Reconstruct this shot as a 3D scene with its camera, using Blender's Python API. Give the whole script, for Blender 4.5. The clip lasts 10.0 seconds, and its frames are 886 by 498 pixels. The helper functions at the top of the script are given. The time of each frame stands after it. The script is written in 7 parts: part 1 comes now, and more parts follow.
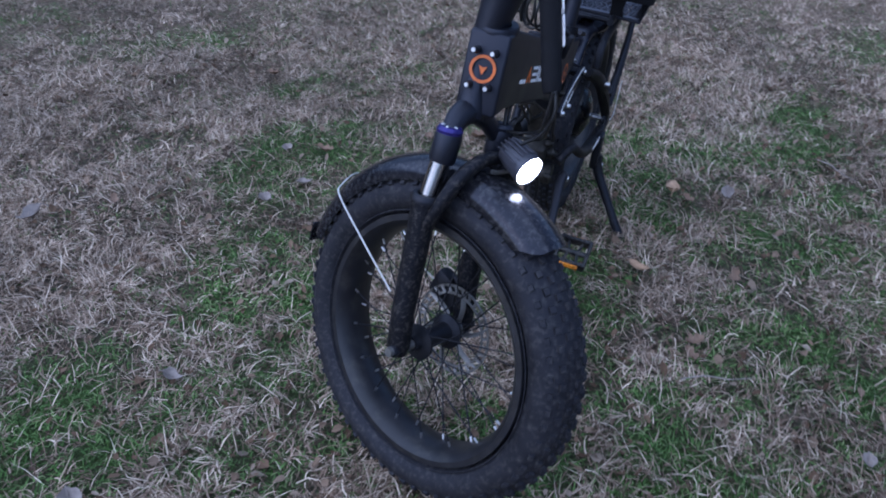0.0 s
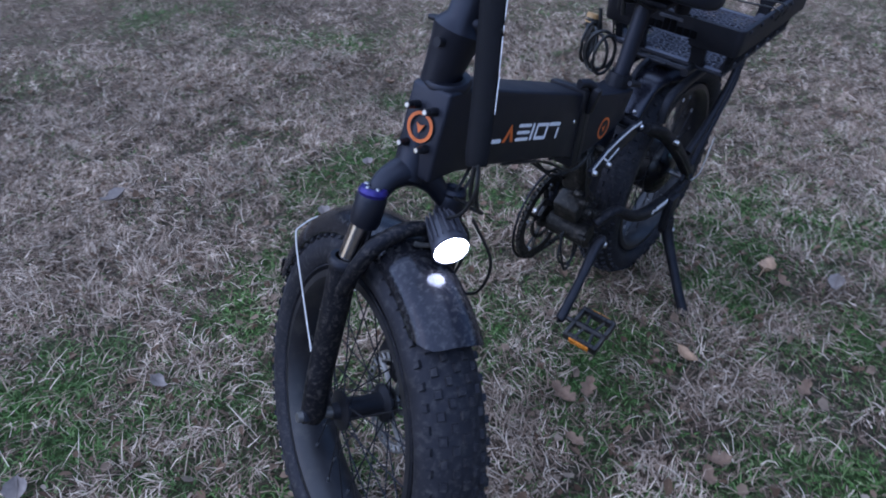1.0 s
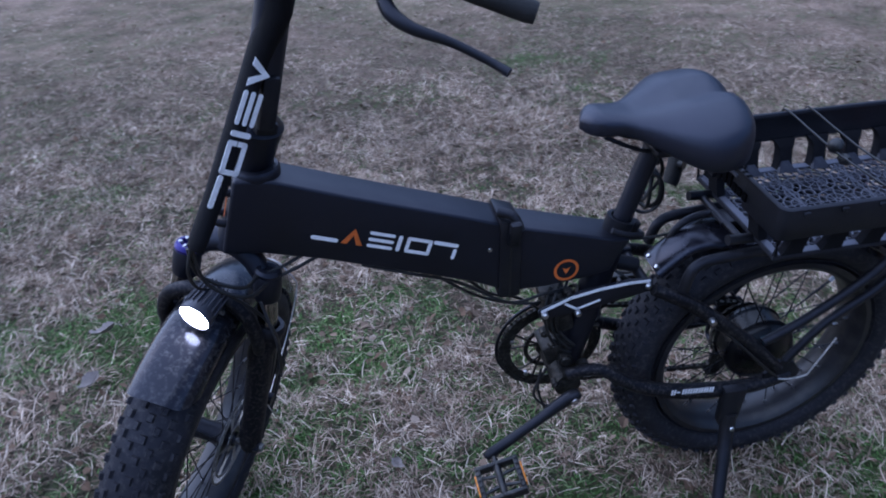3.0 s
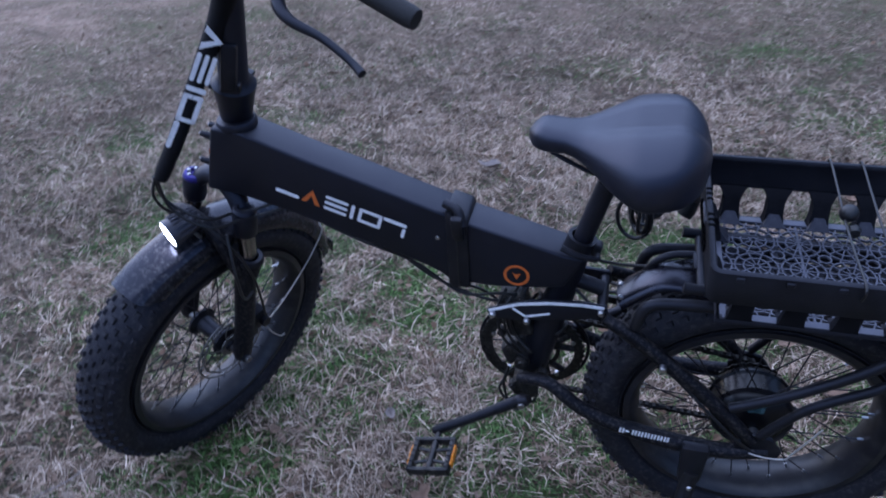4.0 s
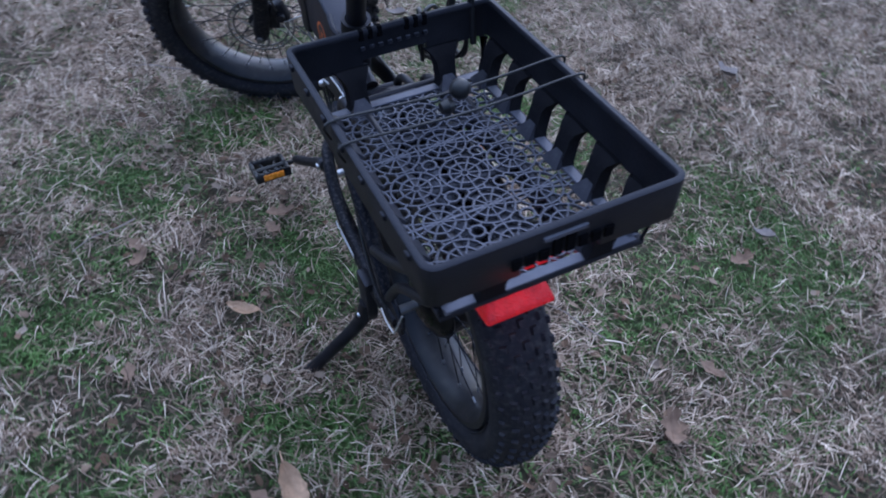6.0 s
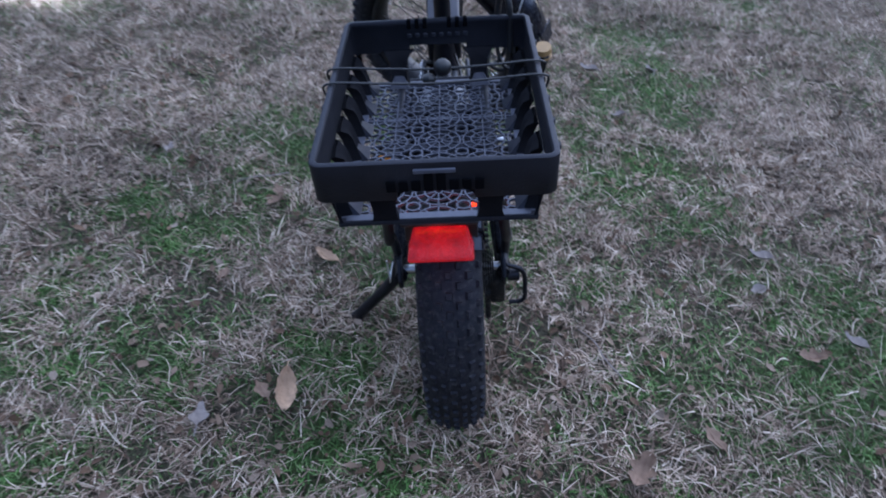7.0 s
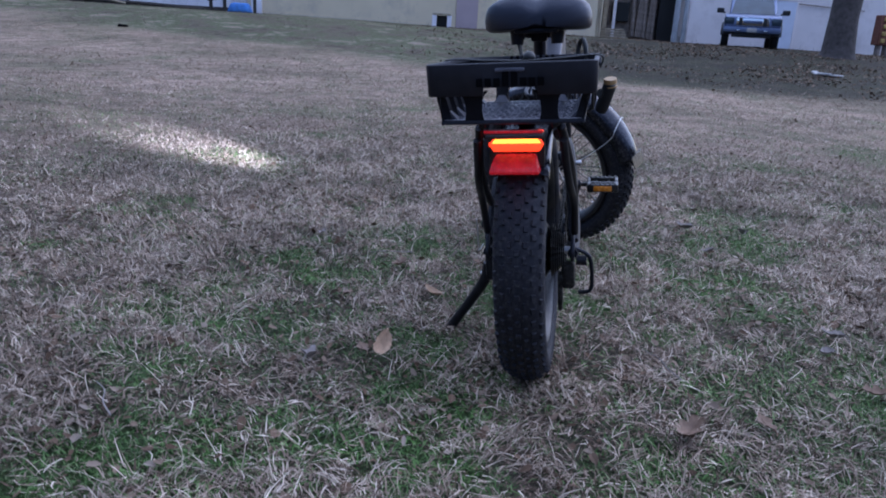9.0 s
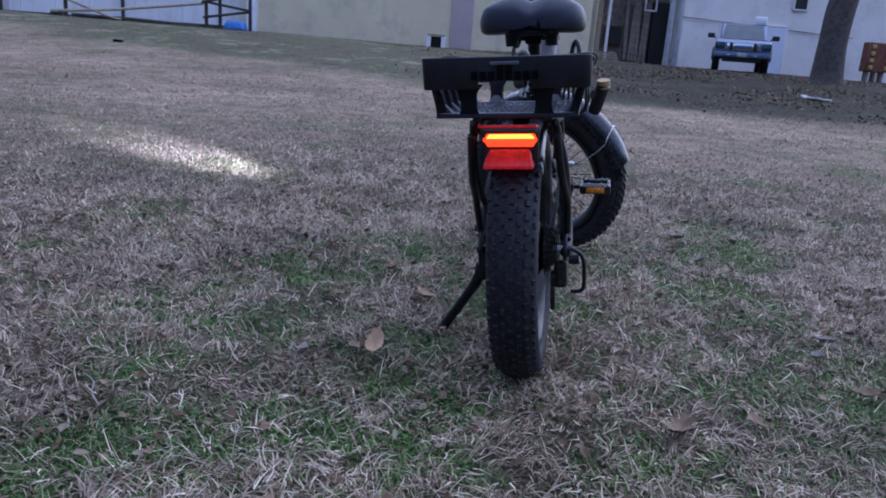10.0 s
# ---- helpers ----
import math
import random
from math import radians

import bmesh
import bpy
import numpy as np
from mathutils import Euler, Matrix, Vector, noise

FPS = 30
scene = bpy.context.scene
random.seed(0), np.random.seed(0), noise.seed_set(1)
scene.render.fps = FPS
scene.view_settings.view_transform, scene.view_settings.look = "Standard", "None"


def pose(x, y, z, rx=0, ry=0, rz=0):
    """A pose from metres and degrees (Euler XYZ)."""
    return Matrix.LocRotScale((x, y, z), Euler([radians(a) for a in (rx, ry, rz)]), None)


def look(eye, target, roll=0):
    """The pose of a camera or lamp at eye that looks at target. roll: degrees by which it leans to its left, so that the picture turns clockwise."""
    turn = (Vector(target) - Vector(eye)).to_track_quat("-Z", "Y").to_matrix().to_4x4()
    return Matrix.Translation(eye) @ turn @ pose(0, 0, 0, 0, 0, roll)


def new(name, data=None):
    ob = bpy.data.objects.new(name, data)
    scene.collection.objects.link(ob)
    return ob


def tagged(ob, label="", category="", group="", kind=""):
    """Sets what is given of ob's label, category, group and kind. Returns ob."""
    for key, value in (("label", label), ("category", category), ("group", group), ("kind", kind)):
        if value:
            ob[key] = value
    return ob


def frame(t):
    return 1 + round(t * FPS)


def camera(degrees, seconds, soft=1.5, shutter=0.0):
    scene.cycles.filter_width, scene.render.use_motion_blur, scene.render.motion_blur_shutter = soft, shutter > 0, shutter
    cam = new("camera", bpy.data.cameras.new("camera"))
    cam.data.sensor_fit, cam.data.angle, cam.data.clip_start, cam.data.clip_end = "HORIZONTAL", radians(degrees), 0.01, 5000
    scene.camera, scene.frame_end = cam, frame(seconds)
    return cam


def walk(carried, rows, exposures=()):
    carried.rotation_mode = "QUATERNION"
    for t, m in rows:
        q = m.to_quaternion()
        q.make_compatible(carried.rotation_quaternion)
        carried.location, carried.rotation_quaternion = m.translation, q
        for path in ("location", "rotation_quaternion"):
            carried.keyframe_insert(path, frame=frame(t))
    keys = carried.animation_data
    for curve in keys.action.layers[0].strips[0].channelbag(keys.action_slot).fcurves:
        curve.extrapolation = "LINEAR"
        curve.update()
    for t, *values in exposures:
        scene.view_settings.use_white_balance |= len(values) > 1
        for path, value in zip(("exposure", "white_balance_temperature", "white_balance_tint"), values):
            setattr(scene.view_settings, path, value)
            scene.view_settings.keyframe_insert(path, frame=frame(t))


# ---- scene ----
cam = camera(62.1, 10.0, soft=1.85, shutter=0.3)
PATH = [
    (0, (1.871, 0.498, 1.096), (0.375, -0.191, -0.038), 0.6),
    (0.5, (1.71, 0.615, 1.091), (0.306, -0.274, -0.023), 0.5),
    (1, (1.531, 0.716, 1.107), (0.304, -0.387, -0.024), -0.3),
    (1.5, (1.346, 0.875, 1.112), (0.366, -0.501, 0.042), -2.1),
    (2, (1.16, 0.978, 1.109), (0.378, -0.539, 0.067), -2.0),
    (2.5, (0.933, 1.041, 1.151), (0.359, -0.556, 0.092), -1.6),
    (2.7, (0.848, 1.056, 1.154), (0.417, -0.612, 0.138), -2.4),
    (3.8, (0.302, 1.096, 1.19), (0.708, -0.575, 0.169), -2.1),
    (4, (0.21, 1.055, 1.2), (0.734, -0.54, 0.114), -2.3),
    (4.5, (-0.073, 0.967, 1.193), (0.766, -0.409, 0.008), -1.0),
    (5, (-0.301, 0.783, 1.149), (0.741, -0.374, -0.107), 3.2),
    (5.5, (-0.475, 0.594, 1.14), (0.601, -0.327, -0.272), 4.8),
    (5.7, (-0.588, 0.511, 1.123), (0.577, -0.299, -0.287), 4.3),
    (6.8, (-0.961, 0.089, 1.131), (0.556, -0.041, -0.166), 6.2),
    (7, (-1.023, 0.024, 1.125), (0.533, 0.051, -0.132), 3.3),
    (7.5, (-1.22, -0.085, 1.105), (0.477, 0.273, 0.109), 1.5),
    (8, (-1.456, -0.104, 1.054), (0.356, 0.235, 0.278), 3.5),
    (8.5, (-1.544, -0.138, 0.916), (0.295, 0.332, 0.289), 2.0),
    (9, (-1.569, -0.162, 0.724), (0.289, 0.295, 0.142), 3.3),
    (9.5, (-1.582, -0.163, 0.666), (0.293, 0.292, 0.14), 4.4),
    (10, (-1.586, -0.166, 0.677), (0.292, 0.276, 0.149), 4.1),
]
EXPOSURES = [(0.0, 1.15, 5510, 20), (2.5, 1.3, 5480, 22), (4.5, 1.45, 5560, 25), (5.5, 1.5, 5620, 20), (7.0, 1.46, 5610, 19), (10.0, 1.23, 5650, 25)]
walk(cam, [(t, look(eye, aim, roll)) for t, eye, aim, roll in PATH], EXPOSURES)

# ---------------------------------------------------------------- world and large lights
world = bpy.data.worlds.new("dusk_sky")
scene.world = world
world.use_nodes = True
wn = world.node_tree.nodes
sky = wn.new("ShaderNodeTexSky")
sky.sky_type = "NISHITA"
sky.sun_disc = False
sky.sun_elevation = radians(35)
sky.sun_rotation = radians(120)
sky.dust_density = 0.6
sky.ozone_density = 1.5
wn["Background"].inputs["Strength"].default_value = 0.075
world.node_tree.links.new(sky.outputs["Color"], wn["Background"].inputs["Color"])
sun_data = bpy.data.lights.new("veiled_sun", "SUN")
sun_data.energy = 1.5
sun_data.angle = radians(120)
sun_data.color = (0.73, 0.86, 1.0)
sun = new("veiled_sun", sun_data)
sun.rotation_euler = (radians(22), 0, radians(60))

# ---------------------------------------------------------------- materials


def material(name, colour, rough=0.6, metal=0.0, vary=0.25, scale=30.0, bump=0.0, bump_scale=200.0, spec=0.5, dirt=None, dirt_scale=9.0, dirt_amount=0.5, emit=None, power=0.0, coord="Object", tint=(1.0, 1.0, 1.0)):
    """A surface with colour variation at two scales, uneven gloss, fine relief and an optional film of dirt."""
    m = bpy.data.materials.new(name)
    m.use_nodes = True
    nt = m.node_tree
    n, ln = nt.nodes, nt.links.new
    b = n["Principled BSDF"]
    tc = n.new("ShaderNodeTexCoord")
    big = n.new("ShaderNodeTexNoise")
    big.inputs["Scale"].default_value = scale
    big.inputs["Detail"].default_value = 6
    ln(tc.outputs[coord], big.inputs["Vector"])
    ramp = n.new("ShaderNodeValToRGB")
    lo = tuple(c * (1 - vary) for c in colour)
    hi = tuple(min(1.0, c * (1 + vary)) for c in colour)
    ramp.color_ramp.elements[0].color = (*lo, 1)
    ramp.color_ramp.elements[0].position = 0.3
    ramp.color_ramp.elements[1].color = (*hi, 1)
    ramp.color_ramp.elements[1].position = 0.7
    ln(big.outputs["Fac"], ramp.inputs["Fac"])
    out = ramp.outputs["Color"]
    if dirt:
        d = n.new("ShaderNodeTexNoise")
        d.inputs["Scale"].default_value = dirt_scale
        d.inputs["Detail"].default_value = 10
        d.inputs["Roughness"].default_value = 0.7
        ln(tc.outputs[coord], d.inputs["Vector"])
        dr = n.new("ShaderNodeValToRGB")
        dr.color_ramp.elements[0].position = 0.5
        dr.color_ramp.elements[0].color = (0, 0, 0, 1)
        dr.color_ramp.elements[1].position = 0.72
        dr.color_ramp.elements[1].color = (dirt_amount,) * 3 + (1,)
        ln(d.outputs["Fac"], dr.inputs["Fac"])
        mix = n.new("ShaderNodeMixRGB")
        mix.inputs[2].default_value = (*dirt, 1)
        ln(dr.outputs["Color"], mix.inputs[0])
        ln(out, mix.inputs[1])
        out = mix.outputs["Color"]
    ln(out, b.inputs["Base Color"])
    rr = n.new("ShaderNodeMapRange")
    rr.inputs["To Min"].default_value = max(0.02, rough - 0.1)
    rr.inputs["To Max"].default_value = min(1.0, rough + 0.12)
    ln(big.outputs["Fac"], rr.inputs["Value"])
    ln(rr.outputs["Result"], b.inputs["Roughness"])
    b.inputs["Metallic"].default_value = metal
    b.inputs["Specular IOR Level"].default_value = spec
    b.inputs["Specular Tint"].default_value = (*tint, 1)
    if bump:
        f = n.new("ShaderNodeTexNoise")
        f.inputs["Scale"].default_value = bump_scale
        f.inputs["Detail"].default_value = 4
        ln(tc.outputs[coord], f.inputs["Vector"])
        bp = n.new("ShaderNodeBump")
        bp.inputs["Strength"].default_value = bump
        bp.inputs["Distance"].default_value = 0.002
        ln(f.outputs["Fac"], bp.inputs["Height"])
        ln(bp.outputs["Normal"], b.inputs["Normal"])
    if emit:
        b.inputs["Emission Color"].default_value = (*emit, 1)
        b.inputs["Emission Strength"].default_value = power
    return m


def blade_material(name, stops, rough=0.65, sheen=0.25, drift=1.7, deep=0.68):
    """Blades, each with its own colour, mixed with broad drifts over the field."""
    m = bpy.data.materials.new(name)
    m.use_nodes = True
    n, ln = m.node_tree.nodes, m.node_tree.links.new
    b = n["Principled BSDF"]
    geo = n.new("ShaderNodeNewGeometry")
    ramp = n.new("ShaderNodeValToRGB")
    els = ramp.color_ramp.elements
    els[0].color, els[0].position = (*stops[0][1], 1), stops[0][0]
    els[1].color, els[1].position = (*stops[-1][1], 1), stops[-1][0]
    for p, c in stops[1:-1]:
        els.new(p).color = (*c, 1)
    ln(geo.outputs["Random Per Island"], ramp.inputs["Fac"])
    tc = n.new("ShaderNodeTexCoord")
    ns = n.new("ShaderNodeTexNoise")
    ns.inputs["Scale"].default_value = drift
    ns.inputs["Detail"].default_value = 5
    ln(tc.outputs["Object"], ns.inputs["Vector"])
    mr = n.new("ShaderNodeMapRange")
    mr.inputs["From Min"].default_value, mr.inputs["From Max"].default_value = 0.3, 0.7
    mr.inputs["To Min"].default_value, mr.inputs["To Max"].default_value = deep, 1.22
    ln(ns.outputs["Fac"], mr.inputs["Value"])
    tuft = n.new("ShaderNodeTexNoise")
    tuft.inputs["Scale"].default_value = 17.0
    tuft.inputs["Detail"].default_value = 3
    ln(tc.outputs["Object"], tuft.inputs["Vector"])
    mt = n.new("ShaderNodeMapRange")
    mt.inputs["From Min"].default_value, mt.inputs["From Max"].default_value = 0.33, 0.67
    mt.inputs["To Min"].default_value, mt.inputs["To Max"].default_value = 0.72, 1.25
    ln(tuft.outputs["Fac"], mt.inputs["Value"])
    both = n.new("ShaderNodeMath")
    both.operation = "MULTIPLY"
    ln(mr.outputs["Result"], both.inputs[0])
    ln(mt.outputs["Result"], both.inputs[1])
    hsv = n.new("ShaderNodeHueSaturation")
    ln(ramp.outputs["Color"], hsv.inputs["Color"])
    ln(both.outputs[0], hsv.inputs["Value"])
    ln(hsv.outputs["Color"], b.inputs["Base Color"])
    b.inputs["Roughness"].default_value = rough
    b.inputs["Specular IOR Level"].default_value = sheen
    return m


paint_black = material("satin_black_paint", (0.005, 0.0055, 0.009), 0.46, 0.0, 0.25, 18, 0.06, 900, 0.50, (0.07, 0.062, 0.055), 14, 0.06, tint=(0.76, 0.80, 1.0))
leg_paint = material("mud_speckled_paint", (0.005, 0.005, 0.0065), 0.5, 0.0, 0.3, 18, 0.15, 500, 0.22, (0.16, 0.14, 0.12), 160, 0.5, tint=(0.76, 0.80, 1.0))
lamp_grey = material("grey_lamp_alloy", (0.06, 0.06, 0.075), 0.36, 0.3, 0.2, 25, 0.05, 600, 0.5)
paint_matte = material("matte_black_metal", (0.010, 0.010, 0.012), 0.42, 0.0, 0.3, 25, 0.08, 600, 0.32, (0.10, 0.088, 0.075), 22, 0.14, tint=(0.76, 0.80, 1.0))
rubber = material("tyre_rubber", (0.0140, 0.0135, 0.0160), 0.66, 0.0, 0.35, 25, 0.3, 500, 0.34, (0.13, 0.12, 0.11), 110, 0.42, tint=(0.76, 0.80, 1.0))
rim_black = material("black_rim_alloy", (0.016, 0.016, 0.020), 0.40, 0.2, 0.25, 30, 0.05, 500, 0.5, (0.14, 0.125, 0.10), 25, 0.22)
fender_plastic = material("black_mudguard_plastic", (0.011, 0.011, 0.014), 0.17, 0.0, 0.2, 15, 0.03, 500, 0.36, (0.20, 0.195, 0.185), 120, 0.30, tint=(0.76, 0.80, 1.0))
gloss_black = material("glossy_black_guard", (0.007, 0.007, 0.011), 0.24, 0.0, 0.2, 15, 0.05, 500, 0.50, (0.12, 0.115, 0.11), 130, 0.12, tint=(0.76, 0.80, 1.0))
crate_plastic = material("black_crate_plastic", (0.014, 0.014, 0.017), 0.56, 0.0, 0.3, 20, 0.25, 350, 0.30, (0.06, 0.056, 0.053), 24, 0.10, tint=(0.76, 0.80, 1.0))
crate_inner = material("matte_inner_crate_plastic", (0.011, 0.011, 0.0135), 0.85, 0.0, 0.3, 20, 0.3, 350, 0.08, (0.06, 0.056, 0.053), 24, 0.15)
# near-black that paints the shade of crate recesses; also colours a dark lump
shade_and_lump_black = material("slot_shade_and_lump_black", (0.004, 0.004, 0.005), 0.9, 0.0, 0.2, 20, 0.0, 350, 0.03)
# pale bluish base paints the floor's sky sheen, with a dust film over it
crate_floor = material("dusty_sky_sheen_floor_plastic", (0.070, 0.072, 0.090), 0.42, 0.0, 0.25, 20, 0.12, 350, 0.55, (0.15, 0.148, 0.15), 30, 0.35, tint=(0.76, 0.80, 1.0))
# base lightened to paint skylight on the feet's upturned facets; scuffs on top
crate_foot = material("scuffed_sky_lit_foot_plastic", (0.018, 0.018, 0.023), 0.45, 0.0, 0.3, 25, 0.2, 350, 0.45, (0.10, 0.098, 0.10), 40, 0.3, tint=(0.76, 0.80, 1.0))
vinyl = material("black_saddle_vinyl", (0.008, 0.009, 0.015), 0.42, 0.0, 0.15, 14, 0.2, 900, 0.62, tint=(0.76, 0.80, 1.0))
steel = material("brushed_steel", (0.5, 0.5, 0.52), 0.3, 1.0, 0.15, 40, 0.1, 700)
disc_steel = material("dull_disc_steel", (0.20, 0.195, 0.19), 0.42, 0.7, 0.2, 40, 0.1, 700)
stanchion_chrome = material("stanchion_chrome", (0.32, 0.30, 0.29), 0.2, 1.0, 0.2, 40, 0.02, 700)
wire_white = material("pale_stay_wire", (0.62, 0.6, 0.58), 0.35, 0.6, 0.1, 60)
white_ink = material("white_decal", (0.86, 0.86, 0.88), 0.5, 0.0, 0.08, 90, 0.0)
orange_ink = material("orange_decal", (0.62, 0.14, 0.025), 0.5, 0.0, 0.12, 90)
purple_cap = material("violet_anodised_cap", (0.035, 0.025, 0.17), 0.35, 0.5, 0.3, 60)
amber = material("amber_reflector", (0.75, 0.25, 0.02), 0.25, 0.0, 0.25, 160, 0.3, 900)
fabric = material("black_neoprene_sleeve", (0.005, 0.005, 0.007), 0.7, 0.0, 0.3, 60, 0.4, 900, 0.18)
cable_black = material("cable_housing", (0.011, 0.011, 0.012), 0.42, 0.0, 0.2, 60)
grip_rubber = material("grip_rubber", (0.016, 0.016, 0.017), 0.65, 0.0, 0.2, 80, 0.5, 700, 0.35)
pedal_plastic = material("pedal_plastic", (0.010, 0.010, 0.012), 0.35, 0.1, 0.3, 60, 0.1, 500, 0.5, (0.2, 0.17, 0.13), 30, 0.3)
grime = material("grimy_drivetrain", (0.018, 0.017, 0.016), 0.5, 0.3, 0.5, 60, 0.8, 220, 0.35, (0.13, 0.11, 0.09), 90, 0.6)
hub_black = material("hub_motor_shell", (0.004, 0.004, 0.0055), 0.28, 0.0, 0.2, 30, 0.02, 500, 0.3)
teal_sticker_glint = material("teal_sticker_and_sky_glint", (0.04, 0.09, 0.10), 0.25, 0.2, 0.4, 60)
lens_white = material("headlight_lens", (0.9, 0.92, 1.0), 0.2, 0.0, 0.02, 40, emit=(0.92, 0.95, 1.0), power=14.0)
lens_amber = material("tail_light_lit_bar", (0.9, 0.25, 0.04), 0.3, 0.0, 0.05, 60, emit=(1.0, 0.30, 0.022), power=1.8)
lens_orange = material("tail_light_dim_bar", (0.8, 0.12, 0.02), 0.3, 0.0, 0.05, 60, emit=(1.0, 0.045, 0.006), power=0.8)
lens_red = material("tail_light_red_lens", (0.20, 0.004, 0.006), 0.25, 0.0, 0.7, 70, 0.8, 300, emit=(1.0, 0.02, 0.035), power=0.085)
leaf_tan = material("dry_tan_leaf", (0.44, 0.285, 0.18), 0.6, 0.0, 0.3, 60, 0.4, 300, 0.3, (0.12, 0.07, 0.045), 40, 0.7)
leaf_brown = material("dry_brown_leaf", (0.22, 0.14, 0.095), 0.65, 0.0, 0.3, 60, 0.4, 300, 0.3, (0.09, 0.06, 0.04), 40, 0.7)
leaf_grey = material("weathered_grey_leaf", (0.26, 0.22, 0.20), 0.65, 0.0, 0.25, 60, 0.4, 300, 0.3, (0.16, 0.13, 0.11), 40, 0.6)

straw_mat = blade_material("dry_winter_grass", [(0.0, (0.070, 0.042, 0.028)), (0.22, (0.17, 0.112, 0.076)), (0.50, (0.335, 0.240, 0.174)), (0.78, (0.52, 0.40, 0.305)), (1.0, (0.80, 0.66, 0.52))])
stalk_mat = blade_material("pale_dry_stalk", [(0.0, (0.26, 0.18, 0.12)), (0.5, (0.50, 0.39, 0.29)), (1.0, (0.78, 0.66, 0.52))])
green_mat = blade_material("green_grass", [(0.0, (0.034, 0.080, 0.013)), (0.4, (0.072, 0.150, 0.031)), (0.75, (0.116, 0.208, 0.055)), (1.0, (0.24, 0.28, 0.13))], 0.6)
litter_mat = blade_material("crumbled_leaf_litter", [(0.0, (0.075, 0.045, 0.028)), (0.45, (0.165, 0.105, 0.070)), (0.8, (0.23, 0.165, 0.12)), (1.0, (0.29, 0.23, 0.18))], 0.8, 0.1)
mid_straw = blade_material("dry_grass_further_out", [(0.0, (0.20, 0.142, 0.104)), (0.4, (0.37, 0.272, 0.205)), (1.0, (0.64, 0.51, 0.40))], 0.75, 0.15, 0.8, 0.58)
far_straw = blade_material("distant_dry_grass", [(0.0, (0.20, 0.145, 0.108)), (0.4, (0.33, 0.245, 0.185)), (1.0, (0.54, 0.43, 0.335))], 0.8, 0.1, 0.35, 0.55)
bank_mat = blade_material("bank_litter", [(0.0, (0.085, 0.072, 0.045)), (0.5, (0.12, 0.10, 0.066)), (1.0, (0.20, 0.155, 0.115))], 0.9, 0.1)
thatch_mat = blade_material("dead_thatch", [(0.0, (0.055, 0.036, 0.026)), (0.5, (0.148, 0.098, 0.07)), (0.85, (0.26, 0.185, 0.138)), (1.0, (0.38, 0.29, 0.225))], 0.8, 0.1)

siding_white = material("white_metal_siding", (0.86, 0.83, 0.90), 0.6, 0.0, 0.05, 0.7, 0.0, 20, 0.3, (0.46, 0.42, 0.43), 1.2, 0.4)
siding_house = material("warm_white_wall", (0.82, 0.75, 0.76), 0.65, 0.0, 0.06, 0.7, 0.0, 20, 0.3, (0.44, 0.38, 0.37), 1.1, 0.4)
siding_cream = material("cream_painted_wall", (0.74, 0.62, 0.45), 0.75, 0.0, 0.06, 0.8, 0.0, 20, 0.3, (0.38, 0.33, 0.30), 1.0, 0.5)
wall_mauve = material("mauve_wall_panel", (0.46, 0.36, 0.38), 0.75, 0.0, 0.08, 1.0)
dark_wood = material("dark_weathered_wood", (0.05, 0.042, 0.038), 0.8, 0.0, 0.4, 6, 0.3, 60)
grey_boards = material("grey_brown_boards", (0.29, 0.23, 0.20), 0.85, 0.0, 0.4, 5, 0.3, 60)
pale_wood = material("pale_raw_timber", (0.34, 0.28, 0.20), 0.8, 0.0, 0.3, 6, 0.3, 60)
tan_cap = material("tan_plastic_cap", (0.36, 0.22, 0.09), 0.5, 0.0, 0.2, 60)
pole_paint = material("pale_grey_pole", (0.36, 0.38, 0.42), 0.6, 0.1, 0.2, 3)
door_white = material("pale_blue_door", (0.66, 0.70, 0.84), 0.5, 0.0, 0.05, 2)
blue_sheet = material("blue_tarpaulin", (0.06, 0.22, 0.62), 0.5, 0.0, 0.3, 5)
truck_paint = material("silver_blue_car_paint", (0.13, 0.165, 0.28), 0.3, 0.4, 0.08, 2)
truck_dark = material("black_trim", (0.012, 0.012, 0.014), 0.5, 0.0, 0.2, 10)
truck_chrome = material("chrome_trim", (0.6, 0.62, 0.68), 0.15, 1.0, 0.05, 10)
truck_glass = material("windscreen_glass", (0.03, 0.05, 0.07), 0.12, 0.0, 0.3, 2, spec=0.5)
bark = material("dark_bark", (0.075, 0.062, 0.06), 0.9, 0.0, 0.4, 8, 0.9, 30)
brick_red = material("reddish_crate_wood", (0.17, 0.06, 0.04), 0.8, 0.0, 0.4, 10)
rust_yellow = material("ochre_blocks", (0.42, 0.30, 0.10), 0.8, 0.0, 0.3, 10)
roof_grey = material("grey_sheet_roof", (0.25, 0.25, 0.27), 0.6, 0.2, 0.2, 2)
pale_litter = material("pale_debris", (0.42, 0.40, 0.39), 0.8, 0.0, 0.2, 10)

# ---------------------------------------------------------------- mesh building


